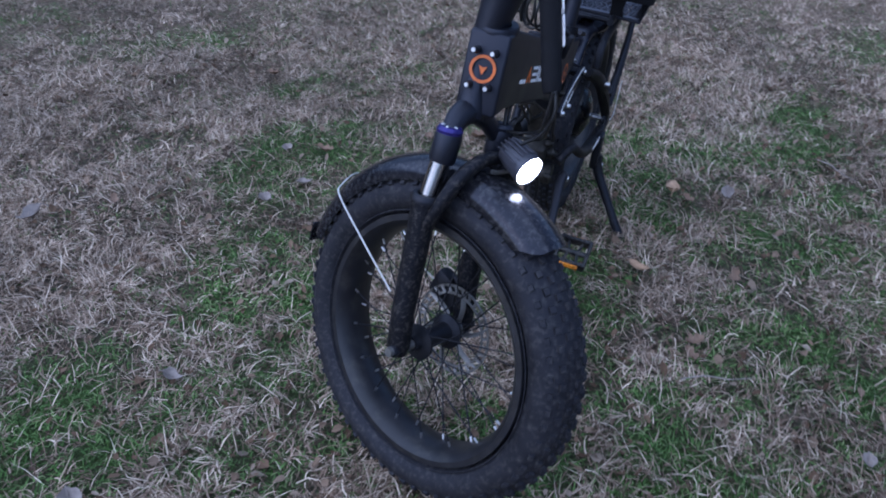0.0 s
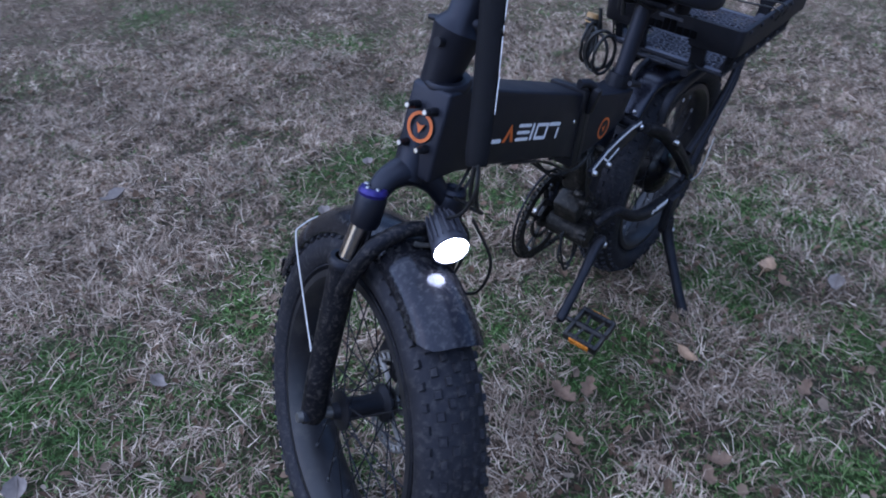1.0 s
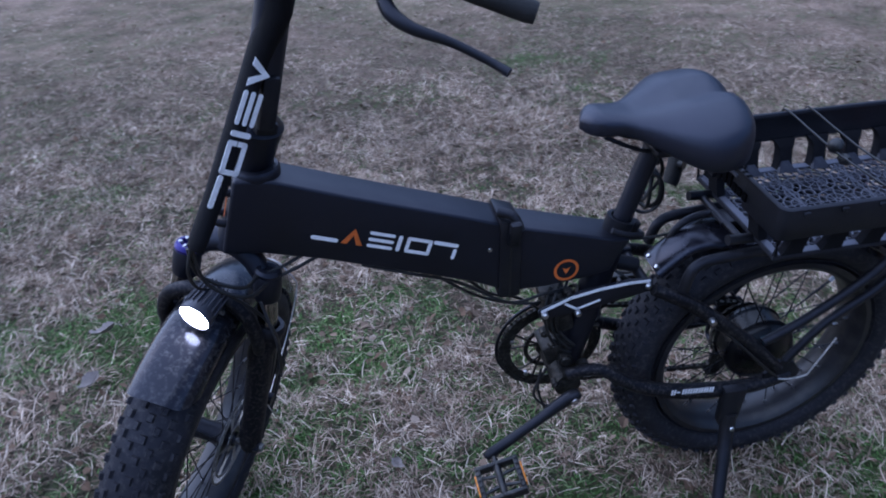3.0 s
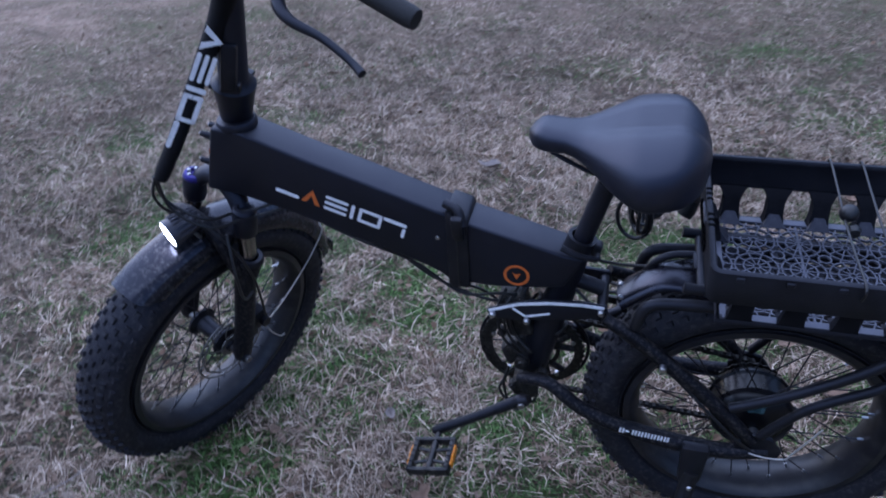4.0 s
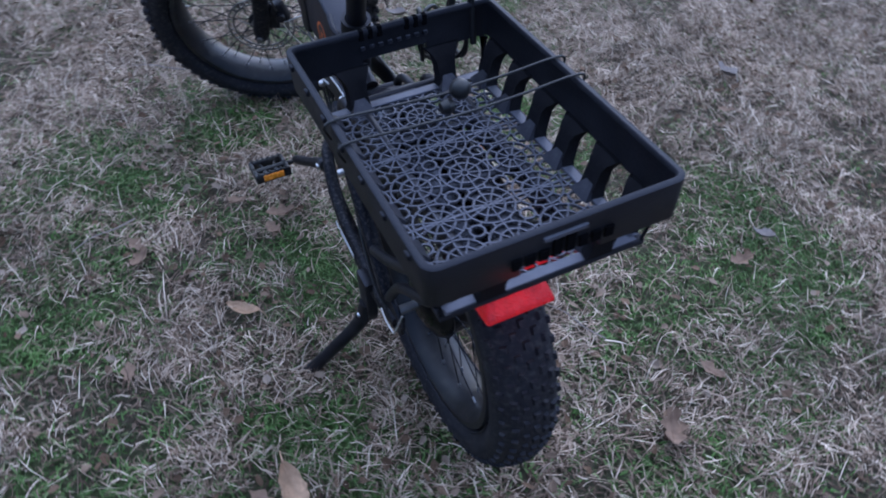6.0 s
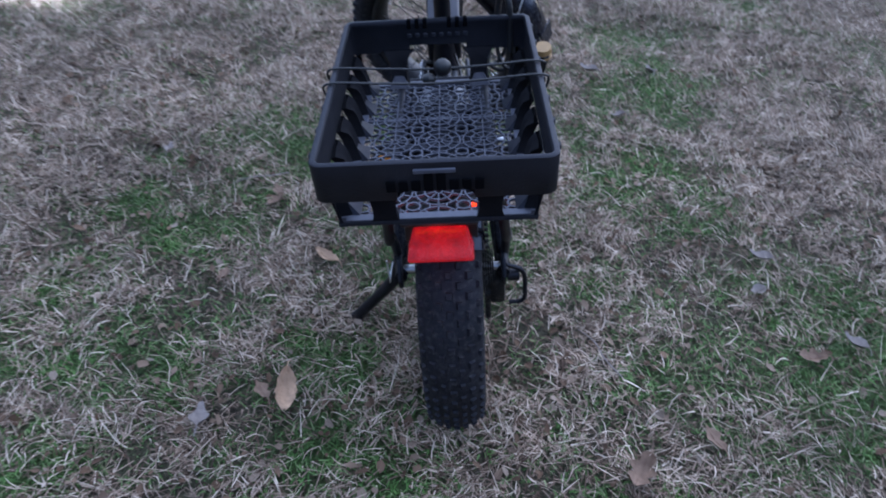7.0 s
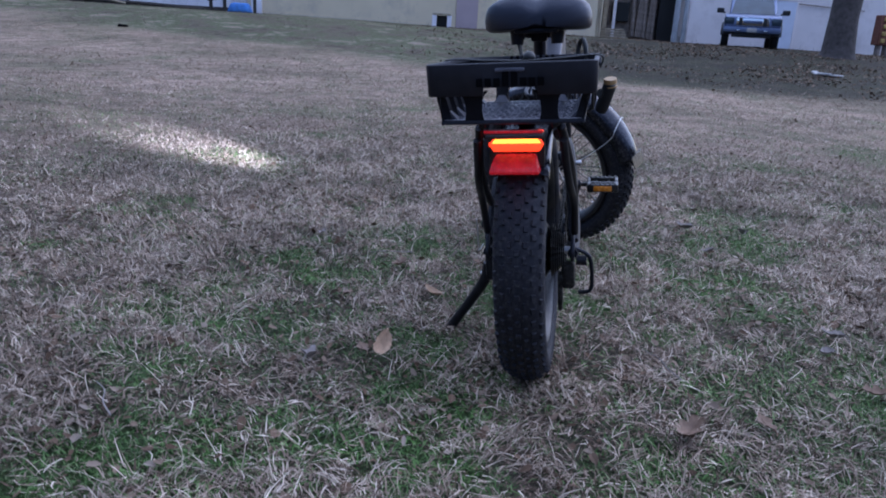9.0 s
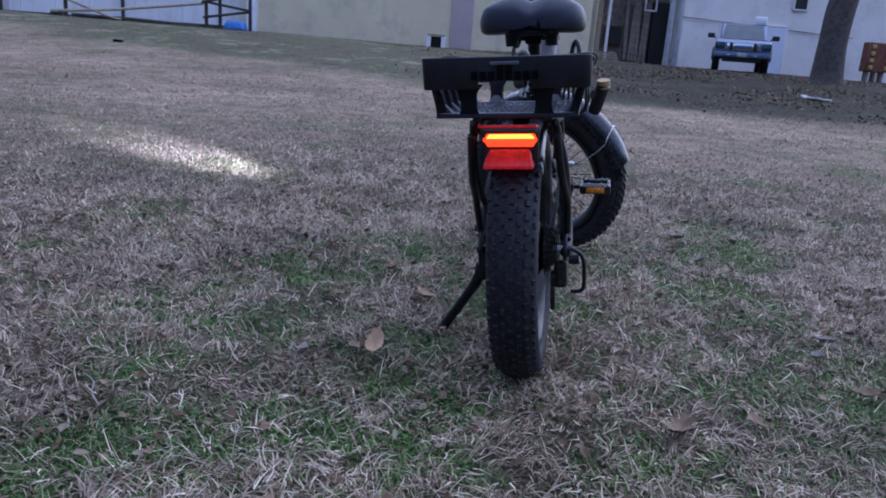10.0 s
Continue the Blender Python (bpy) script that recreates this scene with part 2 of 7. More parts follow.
class Shape:
    """Vertices and faces gathered for one mesh."""

    def __init__(self):
        self.v, self.f, self.n = [], [], 0

    def add(self, verts, faces):
        self.v.append(np.asarray(verts, float).reshape(-1, 3))
        self.f.extend(tuple(i + self.n for i in f) for f in faces)
        self.n += len(self.v[-1])
        return self

    def grid(self, pts, close_u=False, close_v=False):
        """Faces over a rectangular array of points, pts[u][v]."""
        pts = np.asarray(pts, float)
        nu, nv = pts.shape[:2]
        fs = []
        for i in range(nu if close_u else nu - 1):
            for j in range(nv if close_v else nv - 1):
                a, b = i * nv + j, ((i + 1) % nu) * nv + j
                j2 = (j + 1) % nv
                fs.append((a, b, ((i + 1) % nu) * nv + j2, i * nv + j2))
        return self.add(pts, fs)

    def tube(self, path, r, n=10, smooth=6, caps=True, flat=1.0):
        """A round bar swept along a path, with the radius r or a list of radii."""
        path = [Vector(p) for p in path]
        rs = list(r) if hasattr(r, "__len__") else [r] * len(path)
        if smooth > 1 and len(path) > 2:
            out, ro = [], []
            for i in range(len(path) - 1):
                p0, p1, p2, p3 = path[max(i - 1, 0)], path[i], path[i + 1], path[min(i + 2, len(path) - 1)]
                for k in range(smooth):
                    s = k / smooth
                    out.append(0.5 * (2 * p1 + (p2 - p0) * s + (2 * p0 - 5 * p1 + 4 * p2 - p3) * s * s + (3 * p1 - p0 - 3 * p2 + p3) * s ** 3))
                    ro.append(rs[i] + (rs[i + 1] - rs[i]) * s)
            path, rs = out + [path[-1]], ro + [rs[-1]]
        rings, side = [], None
        for i, p in enumerate(path):
            t = (path[min(i + 1, len(path) - 1)] - path[max(i - 1, 0)]).normalized()
            if side is None:
                side = t.orthogonal().normalized()
            side = (side - t * side.dot(t)).normalized()
            up = t.cross(side)
            rings.append([p + rs[i] * (math.cos(a) * side + flat * math.sin(a) * up) for a in np.linspace(0, 2 * math.pi, n, endpoint=False)])
        base = self.n
        self.grid(rings, close_v=True)
        if caps:
            self.f.append(tuple(range(base, base + n))[::-1])
            self.f.append(tuple(range(self.n - n, self.n)))
        return self

    def lathe(self, profile, n=48, axis="y", centre=(0, 0, 0), closed=True, arc=None):
        """A profile of (radius, along) turned about an axis through centre."""
        pts = []
        angles = np.linspace(0, 2 * math.pi, n, endpoint=False) if arc is None else np.linspace(arc[0], arc[1], n)
        for a in angles:
            c, s = math.cos(a), math.sin(a)
            pts.append([{"y": (r * c, h, r * s), "z": (r * c, r * s, h), "x": (h, r * c, r * s)}[axis] for r, h in profile])
        pts = np.asarray(pts, float) + np.asarray(centre, float)
        return self.grid(pts, close_u=arc is None, close_v=closed)

    def disc(self, centre, r, normal, n=20):
        nrm = Vector(normal).normalized()
        s = nrm.orthogonal().normalized()
        u = nrm.cross(s)
        c = Vector(centre)
        return self.add([c + r * (math.cos(a) * s + math.sin(a) * u) for a in np.linspace(0, 2 * math.pi, n, endpoint=False)], [tuple(range(n))])

    def box(self, centre, size, bevel=0.002, turn=None, segments=2, taper=None):
        """A box with rounded edges; taper scales its top."""
        bm = bmesh.new()
        bmesh.ops.create_cube(bm, size=1.0)
        for v in bm.verts:
            v.co = Vector((v.co.x * size[0], v.co.y * size[1], v.co.z * size[2]))
            if taper and v.co.z > 0:
                v.co.x *= taper[0]
                v.co.y *= taper[1]
        if bevel:
            bmesh.ops.bevel(bm, geom=list(bm.edges), offset=bevel, segments=segments, affect="EDGES", profile=0.5)
        m = Matrix.Translation(centre) @ (turn if turn is not None else Matrix())
        bm.verts.index_update()
        self.add([m @ v.co for v in bm.verts], [tuple(v.index for v in f.verts) for f in bm.faces])
        bm.free()
        return self

    def plate(self, outline, y0, y1, bevel=0.003, segments=2, axes="xz"):
        """An outline in two axes given depth along the third, with rounded edges."""
        def place(a, b, d):
            return {"xz": (a, d, b), "yz": (d, a, b), "xy": (a, b, d)}[axes]
        bm = bmesh.new()
        lo = [bm.verts.new(place(a, b, y0)) for a, b in outline]
        hi = [bm.verts.new(place(a, b, y1)) for a, b in outline]
        bm.faces.new(lo)
        bm.faces.new(hi[::-1])
        for i in range(len(lo)):
            j = (i + 1) % len(lo)
            bm.faces.new((lo[j], lo[i], hi[i], hi[j]))
        bmesh.ops.recalc_face_normals(bm, faces=bm.faces)
        if bevel:
            bmesh.ops.bevel(bm, geom=list(bm.edges), offset=bevel, segments=segments, affect="EDGES", profile=0.5)
        bm.verts.index_update()
        self.add([v.co.copy() for v in bm.verts], [tuple(v.index for v in f.verts) for f in bm.faces])
        bm.free()
        return self

    def mesh(self, name, mat, angle=40):
        me = bpy.data.meshes.new(name)
        me.from_pydata(np.concatenate(self.v).tolist(), [], self.f)
        me.update()
        bm = bmesh.new()
        bm.from_mesh(me)
        bmesh.ops.recalc_face_normals(bm, faces=bm.faces)
        bm.to_mesh(me)
        bm.free()
        me.materials.append(mat)
        me.polygons.foreach_set("use_smooth", [True] * len(me.polygons))
        me.set_sharp_from_angle(angle=radians(angle))
        return me


def part(name, shape, mat, parent, label="", m=None, angle=40):
    """One mesh under a thing or under a part. shape may also be a mesh that alike pieces share."""
    ob = new(name, shape.mesh(name, mat, angle) if hasattr(shape, "mesh") else shape)
    ob.parent = parent
    if m is not None:
        ob.matrix_basis = m
    return tagged(ob, label)


def thing(name, m, label, category, group="", kind=""):
    ob = new(name)
    ob.empty_display_size = 0.05
    ob.matrix_basis = m
    return tagged(ob, label, category, group, kind)


def single(name, shape, mat, label, category, group="", kind="", m=None, angle=40):
    ob = new(name, shape.mesh(name, mat, angle) if hasattr(shape, "mesh") else shape)
    if m is not None:
        ob.matrix_basis = m
    return tagged(ob, label, category, group, kind)


def value_noise(x, y, scale, seed):
    """Smooth lattice noise between 0 and 1."""
    x, y = np.asarray(x, float) / scale, np.asarray(y, float) / scale
    xi, yi = np.floor(x).astype(np.int64), np.floor(y).astype(np.int64)
    fx, fy = x - xi, y - yi
    fx, fy = fx * fx * (3 - 2 * fx), fy * fy * (3 - 2 * fy)

    def h(a, b):
        k = (a * 374761393 + b * 668265263 + seed * 974634781) & 0x7FFFFFFF
        k = ((k ^ (k >> 13)) * 1274126177) & 0x7FFFFFFF
        return ((k ^ (k >> 16)) & 0xFFFF) / 65535.0

    a = h(xi, yi) * (1 - fx) + h(xi + 1, yi) * fx
    b = h(xi, yi + 1) * (1 - fx) + h(xi + 1, yi + 1) * fx
    return a * (1 - fy) + b * fy


# ---------------------------------------------------------------- the ground
AHEAD = np.array((math.cos(radians(14.7)), math.sin(radians(14.7))))
ASIDE = np.array((-AHEAD[1], AHEAD[0]))
# patches of green weed: x, y, reach
GREEN_LUSH = [(-0.67, 0.68, 0.16), (1.43, -0.67, 0.16), (1.25, -0.66, 0.15), (1.38, -0.55, 0.12), (0.02, -0.83, 0.18), (0.52, 0.84, 0.14), (0.22, -0.74, 0.13), (-0.58, 0.5, 0.13), (0.95, -0.07, 0.13),
              (1.71, -0.58, 0.18), (-0.92, 0.62, 0.14), (0.58, -0.61, 0.13), (0.67, -0.39, 0.12), (0.95, 0.17, 0.12), (0.95, 0.26, 0.11), (1.26, -0.41, 0.11), (0.66, 0.79, 0.1), (0.41, 0.11, 0.09),
              (1.57, -0.63, 0.16), (0.24, -0.87, 0.13), (-0.36, -1.17, 0.13), (0.92, 0.5, 0.13), (-0.29, 0.7, 0.12), (0.33, -0.61, 0.12), (0.38, 0.68, 0.11), (0.79, -0.61, 0.11), (0.67, -0.64, 0.1),
              (0.41, -0.11, 0.1), (-0, 0.27, 0.1)]
# patches where straw and green mix
GREEN_MIXED = [(0.64, -0.01, 0.1), (1.25, 0.14, 0.1), (-0.46, 0.31, 0.1), (0.3, -0.05, 0.09), (0.27, 0.18, 0.09), (-0.19, 0.17, 0.17), (-0.62, -1.87, 0.16), (-0.05, 0.79, 0.14), (-0.17, 1.06, 0.13),
               (0.17, 0.87, 0.13), (0.78, 0.67, 0.12), (0.33, -0.34, 0.11), (-0.47, 0.11, 0.11), (-0.35, -0.36, 0.1), (0.42, 0.52, 0.1), (0.66, 0.51, 0.1), (0.34, -0.82, 0.1), (-0.06, 0.54, 0.1),
               (0.14, 0.67, 0.09), (0.49, -0.16, 0.09), (-0.29, 0.88, 0.09), (0.63, 0.6, 0.09), (0.77, -0.2, 0.08), (-0.12, 0.7, 0.08), (0.72, -0.03, 0.08), (0.19, 0.13, 0.08), (0.83, -0.04, 0.07),
               (0.52, 0.12, 0.07)]
# thin green showing through
GREEN_THIN = [(-0.03, -0.18, 0.07), (-0.59, -2.74, 0.16), (0.83, 1.63, 0.13), (2.3, -1.25, 0.12), (0.56, 0.68, 0.11), (0.48, 1.21, 0.11), (1.04, -0.38, 0.1), (-0.21, -0.56, 0.1), (-0.39, 0.2, 0.1),
              (0.9, -0.5, 0.1), (-0.68, -0.8, 0.09), (0.15, 0.45, 0.09), (-0.12, -0.21, 0.08), (0.54, 0.28, 0.08), (0.92, 0.39, 0.08), (-0.02, -0.41, 0.08), (1.11, -0.43, 0.08), (-0.02, -0.26, 0.07),
              (0.44, 0.39, 0.07), (-0.22, -2.84, 0.16), (0.31, 1.58, 0.12), (-0.44, -2.32, 0.12), (-0.37, -2.03, 0.11), (-0.43, -0.91, 0.09), (0.26, 0.53, 0.07)]
# broad stretches with green between the straw
GREEN_WIDE = [(0.86, -0.06, 0.21), (0.53, 0.05, 0.18), (1.14, -0.14, 0.17), (0.98, -0.32, 0.16), (1.07, 0.24, 0.17), (1.32, -0.5, 0.23), (1.22, -0.21, 0.17), (0.1, -0.56, 0.25), (0.62, -0.41, 0.2), (-0.15, 0.85, 0.19), (-0.17, 0.23, 0.19), (0.82, 0.56, 0.21), (0.39, 0.22, 0.13), (-0.59, 0.26, 0.11), (-0.65, 0.35, 0.11), (-0.52, 0.16, 0.09),
              (1.14, 0.32, 0.13), (0.83, 0.22, 0.12), (0.59, 0.56, 0.12), (0.40, 0.58, 0.12), (0.77, -0.16, 0.12), (0.97, 0.22, 0.13), (0.38, 0.13, 0.12), (0.94, -0.22, 0.10)]


def bank(x, y):
    """How far up the bank towards the buildings a place lies, 0 to 1."""
    d = x * AHEAD[0] + y * AHEAD[1] + 1.58
    s = np.clip((d - 12.5) / 13.0, 0, 1)
    return s * s * (3 - 2 * s)


def bank_zone(x, y):
    """1 on the rougher ground of the bank, 0 on the mown field, with a ragged edge."""
    d = x * AHEAD[0] + y * AHEAD[1] + 1.58
    side = x * ASIDE[0] + y * ASIDE[1]
    edge = 13.2 + 0.5 * np.clip(side, 0, 11) + 0.46 * np.clip(side, -11, 0) + 1.6 * (value_noise(x, y, 2.2, 81) - 0.5)
    return np.clip((d - edge) / 1.6, 0, 1)


def ground_height(x, y):
    side = x * ASIDE[0] + y * ASIDE[1]
    top = 0.66 + 0.0125 * np.clip(side, 0, 24) + 0.011 * np.clip(side, -14, 0)
    near = 0.012 * (value_noise(x, y, 0.35, 3) - 0.5) + 0.02 * (value_noise(x, y, 1.3, 4) - 0.5) * np.clip((np.hypot(x - 0.5, y) - 1) / 3, 0, 1)
    return -0.024 + near + bank(x, y) * top + 0.08 * bank(x, y) * (value_noise(x, y, 2.5, 9) - 0.5)


def greenness(x, y):
    """Share of green at a place: drifting patches broken up at several scales."""
    x, y = np.asarray(x, float), np.asarray(y, float)
    g = np.zeros_like(x)
    wob = 0.16 * (value_noise(x, y, 0.07, 21) - 0.5) + 0.14 * (value_noise(x, y, 0.2, 22) - 0.5)
    broken = 0.30 + 0.95 * (0.6 * value_noise(x, y, 0.045, 23) + 0.4 * value_noise(x, y, 0.018, 26))
    for patches, share in ((GREEN_LUSH, 1.05), (GREEN_MIXED, 0.80), (GREEN_THIN, 0.64)):
        for px, py, r in patches:
            d = np.hypot(x - px, y - py) + wob
            g = np.maximum(g, share * np.clip(1.55 - 1.15 * d / r, 0, 1))
    for px, py, r in GREEN_WIDE:
        d = np.hypot(x - px, y - py) + 1.5 * wob
        g = np.maximum(g, 0.58 * np.clip(1.6 - 1.3 * d / r, 0, 1))
    g = g * broken + 0.30 * np.clip(1.6 * value_noise(x, y, 0.06, 24) + 1.2 * value_noise(x, y, 0.35, 25) - 1.05, 0, 1)
    far = np.clip((value_noise(x, y, 0.9, 31) * 0.6 + value_noise(x, y, 0.3, 32) * 0.4 - 0.70) * 5, 0, 1) * np.clip((np.hypot(x - 0.5, y) - 1.2), 0, 1)
    return np.clip(np.maximum(g, far * 0.6), 0, 1)


def axis_steps(reach, step, growth, end):
    out = list(np.arange(-reach, reach + 1e-6, step))
    s = step
    while out[-1] < end:
        s *= growth
        out.append(out[-1] + s)
        out.insert(0, out[0] - s)
    return np.array(out)


gx = axis_steps(3.0, 0.06, 1.085, 400) + 0.4
gy = axis_steps(3.0, 0.06, 1.085, 400)
XX, YY = np.meshgrid(gx, gy, indexing="ij")
ZZ = ground_height(XX, YY)
ground_shape = Shape().grid(np.stack([XX, YY, ZZ], -1))
ground_mesh = bpy.data.meshes.new("ground")
ground_mesh.from_pydata(ground_shape.v[0].tolist(), [], ground_shape.f)
ground_mesh.polygons.foreach_set("use_smooth", [True] * len(ground_mesh.polygons))
att = ground_mesh.attributes.new("green", "FLOAT", "POINT")
gm = np.maximum(greenness(XX, YY), 0.7 * bank_zone(XX, YY) * (0.4 + 0.9 * value_noise(XX, YY, 3.0, 41)))
att.data.foreach_set("value", gm.ravel())
att2 = ground_mesh.attributes.new("bank", "FLOAT", "POINT")
att2.data.foreach_set("value", bank_zone(XX, YY).ravel())


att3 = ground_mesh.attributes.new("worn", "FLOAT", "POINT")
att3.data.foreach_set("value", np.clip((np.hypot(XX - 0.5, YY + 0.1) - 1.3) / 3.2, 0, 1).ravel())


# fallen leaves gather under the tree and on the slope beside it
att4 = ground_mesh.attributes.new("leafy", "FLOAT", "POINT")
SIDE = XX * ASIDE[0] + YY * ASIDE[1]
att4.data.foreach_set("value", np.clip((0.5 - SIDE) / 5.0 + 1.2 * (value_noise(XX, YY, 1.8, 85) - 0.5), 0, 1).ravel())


def ground_material():
    m = bpy.data.materials.new("winter_lawn_soil")
    m.use_nodes = True
    n, ln = m.node_tree.nodes, m.node_tree.links.new
    b = n["Principled BSDF"]
    tc = n.new("ShaderNodeTexCoord")

    def noise_at(scale, detail=6, rough=0.6):
        k = n.new("ShaderNodeTexNoise")
        k.inputs["Scale"].default_value, k.inputs["Detail"].default_value, k.inputs["Roughness"].default_value = scale, detail, rough
        ln(tc.outputs["Object"], k.inputs["Vector"])
        return k

    def ramp(src, stops):
        k = n.new("ShaderNodeValToRGB")
        e = k.color_ramp.elements
        e[0].position, e[0].color = stops[0][0], (*stops[0][1], 1)
        e[1].position, e[1].color = stops[-1][0], (*stops[-1][1], 1)
        for p, c in stops[1:-1]:
            e.new(p).color = (*c, 1)
        ln(src, k.inputs["Fac"])
        return k

    def mix(fac, a, c, mode="MIX"):
        k = n.new("ShaderNodeMixRGB")
        k.blend_type = mode
        if isinstance(fac, float):
            k.inputs[0].default_value = fac
        else:
            ln(fac, k.inputs[0])
        ln(a, k.inputs[1])
        ln(c, k.inputs[2])
        return k.outputs["Color"]

    fine = noise_at(70, 8, 0.75)
    mid = noise_at(3.2, 6)
    broad = noise_at(0.35, 4)
    dry = ramp(fine.outputs["Fac"], [(0.33, (0.118, 0.083, 0.061)), (0.5, (0.295, 0.217, 0.167)), (0.68, (0.525, 0.405, 0.325))])
    drift = ramp(mid.outputs["Fac"], [(0.36, (0.60, 0.60, 0.56)), (0.62, (1.15, 1.11, 1.08))])
    wide = ramp(broad.outputs["Fac"], [(0.34, (0.62, 0.63, 0.58)), (0.66, (1.20, 1.17, 1.17))])
    dry_c = mix(1.0, mix(1.0, dry.outputs["Color"], drift.outputs["Color"], "MULTIPLY"), wide.outputs["Color"], "MULTIPLY")
    green = ramp(fine.outputs["Fac"], [(0.32, (0.03, 0.045, 0.018)), (0.5, (0.075, 0.105, 0.038)), (0.7, (0.17, 0.175, 0.10))])
    a = n.new("ShaderNodeAttribute")
    a.attribute_name = "green"
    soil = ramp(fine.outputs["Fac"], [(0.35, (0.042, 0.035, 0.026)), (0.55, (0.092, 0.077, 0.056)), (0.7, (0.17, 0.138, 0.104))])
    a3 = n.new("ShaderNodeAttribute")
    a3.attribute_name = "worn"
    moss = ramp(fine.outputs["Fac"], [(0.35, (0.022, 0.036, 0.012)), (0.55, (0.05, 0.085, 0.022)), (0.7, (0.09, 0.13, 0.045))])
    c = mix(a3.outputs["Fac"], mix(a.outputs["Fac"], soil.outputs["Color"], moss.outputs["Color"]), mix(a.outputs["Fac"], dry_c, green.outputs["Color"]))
    litter = ramp(noise_at(0.9, 10, 0.8).outputs["Fac"], [(0.38, (0.030, 0.024, 0.016)), (0.46, (0.120, 0.092, 0.066)), (0.52, (0.052, 0.074, 0.026)), (0.60, (0.22, 0.170, 0.130))])
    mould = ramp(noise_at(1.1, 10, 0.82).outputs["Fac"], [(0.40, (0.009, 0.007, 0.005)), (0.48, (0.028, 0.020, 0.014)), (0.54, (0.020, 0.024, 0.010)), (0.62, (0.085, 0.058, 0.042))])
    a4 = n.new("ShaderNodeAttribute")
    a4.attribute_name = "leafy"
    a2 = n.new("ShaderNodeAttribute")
    a2.attribute_name = "bank"
    part_of = n.new("ShaderNodeMath")
    part_of.operation = "MULTIPLY"
    part_of.inputs[1].default_value = 0.93
    ln(a2.outputs["Fac"], part_of.inputs[0])
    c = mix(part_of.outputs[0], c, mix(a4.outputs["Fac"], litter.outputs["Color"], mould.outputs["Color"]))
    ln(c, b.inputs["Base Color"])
    b.inputs["Roughness"].default_value = 0.9
    b.inputs["Specular IOR Level"].default_value = 0.15
    bp = n.new("ShaderNodeBump")
    bp.inputs["Strength"].default_value = 0.9
    bp.inputs["Distance"].default_value = 0.02
    ln(fine.outputs["Fac"], bp.inputs["Height"])
    ln(bp.outputs["Normal"], b.inputs["Normal"])
    return m


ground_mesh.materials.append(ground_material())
tagged(new("ground", ground_mesh), "patchy dormant lawn of dry straw and green weed", "ground", kind="structure")


def blades(name, xs, ys, length, width, lift, mat, label, seed, segs=3, curl=1.0, spread=1.15):
    """Bent ribbons that root in the ground and lie over; one mesh."""
    rng = np.random.default_rng(seed)
    n = len(xs)
    az = 4 * np.pi * value_noise(xs, ys, 0.13, seed + 500) + rng.normal(0, spread, n)
    el = np.abs(rng.normal(lift, 0.35, n))
    L = length * (0.35 + 1.25 * rng.beta(1.6, 2.6, n))
    w = width * rng.uniform(0.6, 1.4, n) * np.clip(np.hypot(xs - 0.5, ys + 0.1) / 1.9, 1, 5) ** 0.75
    bend = rng.normal(0.0, 1.1, n) * curl
    droop = rng.uniform(0.4, 1.6, n) * curl
    p = np.stack([xs, ys, ground_height(xs, ys) + rng.uniform(0.0, 0.012, n)], -1)
    verts = np.zeros((n, 2 * segs + 1, 3))
    for k in range(segs + 1):
        d = np.stack([np.cos(az) * np.cos(el), np.sin(az) * np.cos(el), np.sin(el)], -1)
        s = np.stack([-np.sin(az), np.cos(az), rng.normal(0, 0.35, n)], -1)
        if k < segs:
            taper = (1 - 0.75 * k / segs)
            verts[:, 2 * k] = p - s * (w * taper / 2)[:, None]
            verts[:, 2 * k + 1] = p + s * (w * taper / 2)[:, None]
        else:
            verts[:, 2 * k] = p
        p = p + d * (L / segs)[:, None]
        az = az + bend / segs
        el = el - droop / segs
        low = ground_height(p[:, 0], p[:, 1]) + 0.004
        p[:, 2] = np.maximum(p[:, 2], low)
    nv = 2 * segs + 1
    quads = np.array([(2 * k, 2 * k + 1, 2 * k + 3, 2 * k + 2) for k in range(segs - 1)]).reshape(-1, 4)
    base = (np.arange(n) * nv)[:, None, None]
    q = (base + quads[None]).reshape(-1, 4) if segs > 1 else np.zeros((0, 4), int)
    t = (base[:, 0] + np.array([2 * segs - 2, 2 * segs - 1, 2 * segs])[None]).reshape(-1, 3)
    me = bpy.data.meshes.new(name)
    me.vertices.add(n * nv)
    me.vertices.foreach_set("co", verts.ravel())
    loops = np.concatenate([q.ravel(), t.ravel()])
    me.loops.add(len(loops))
    me.loops.foreach_set("vertex_index", loops.astype(np.int32))
    starts = np.concatenate([np.arange(len(q)) * 4, len(q) * 4 + np.arange(len(t)) * 3])
    me.polygons.add(len(starts))
    me.polygons.foreach_set("loop_start", starts.astype(np.int32))
    me.update(calc_edges=True)
    me.validate()
    me.materials.append(mat)
    return tagged(new(name, me), label, "grass", kind="stuff")


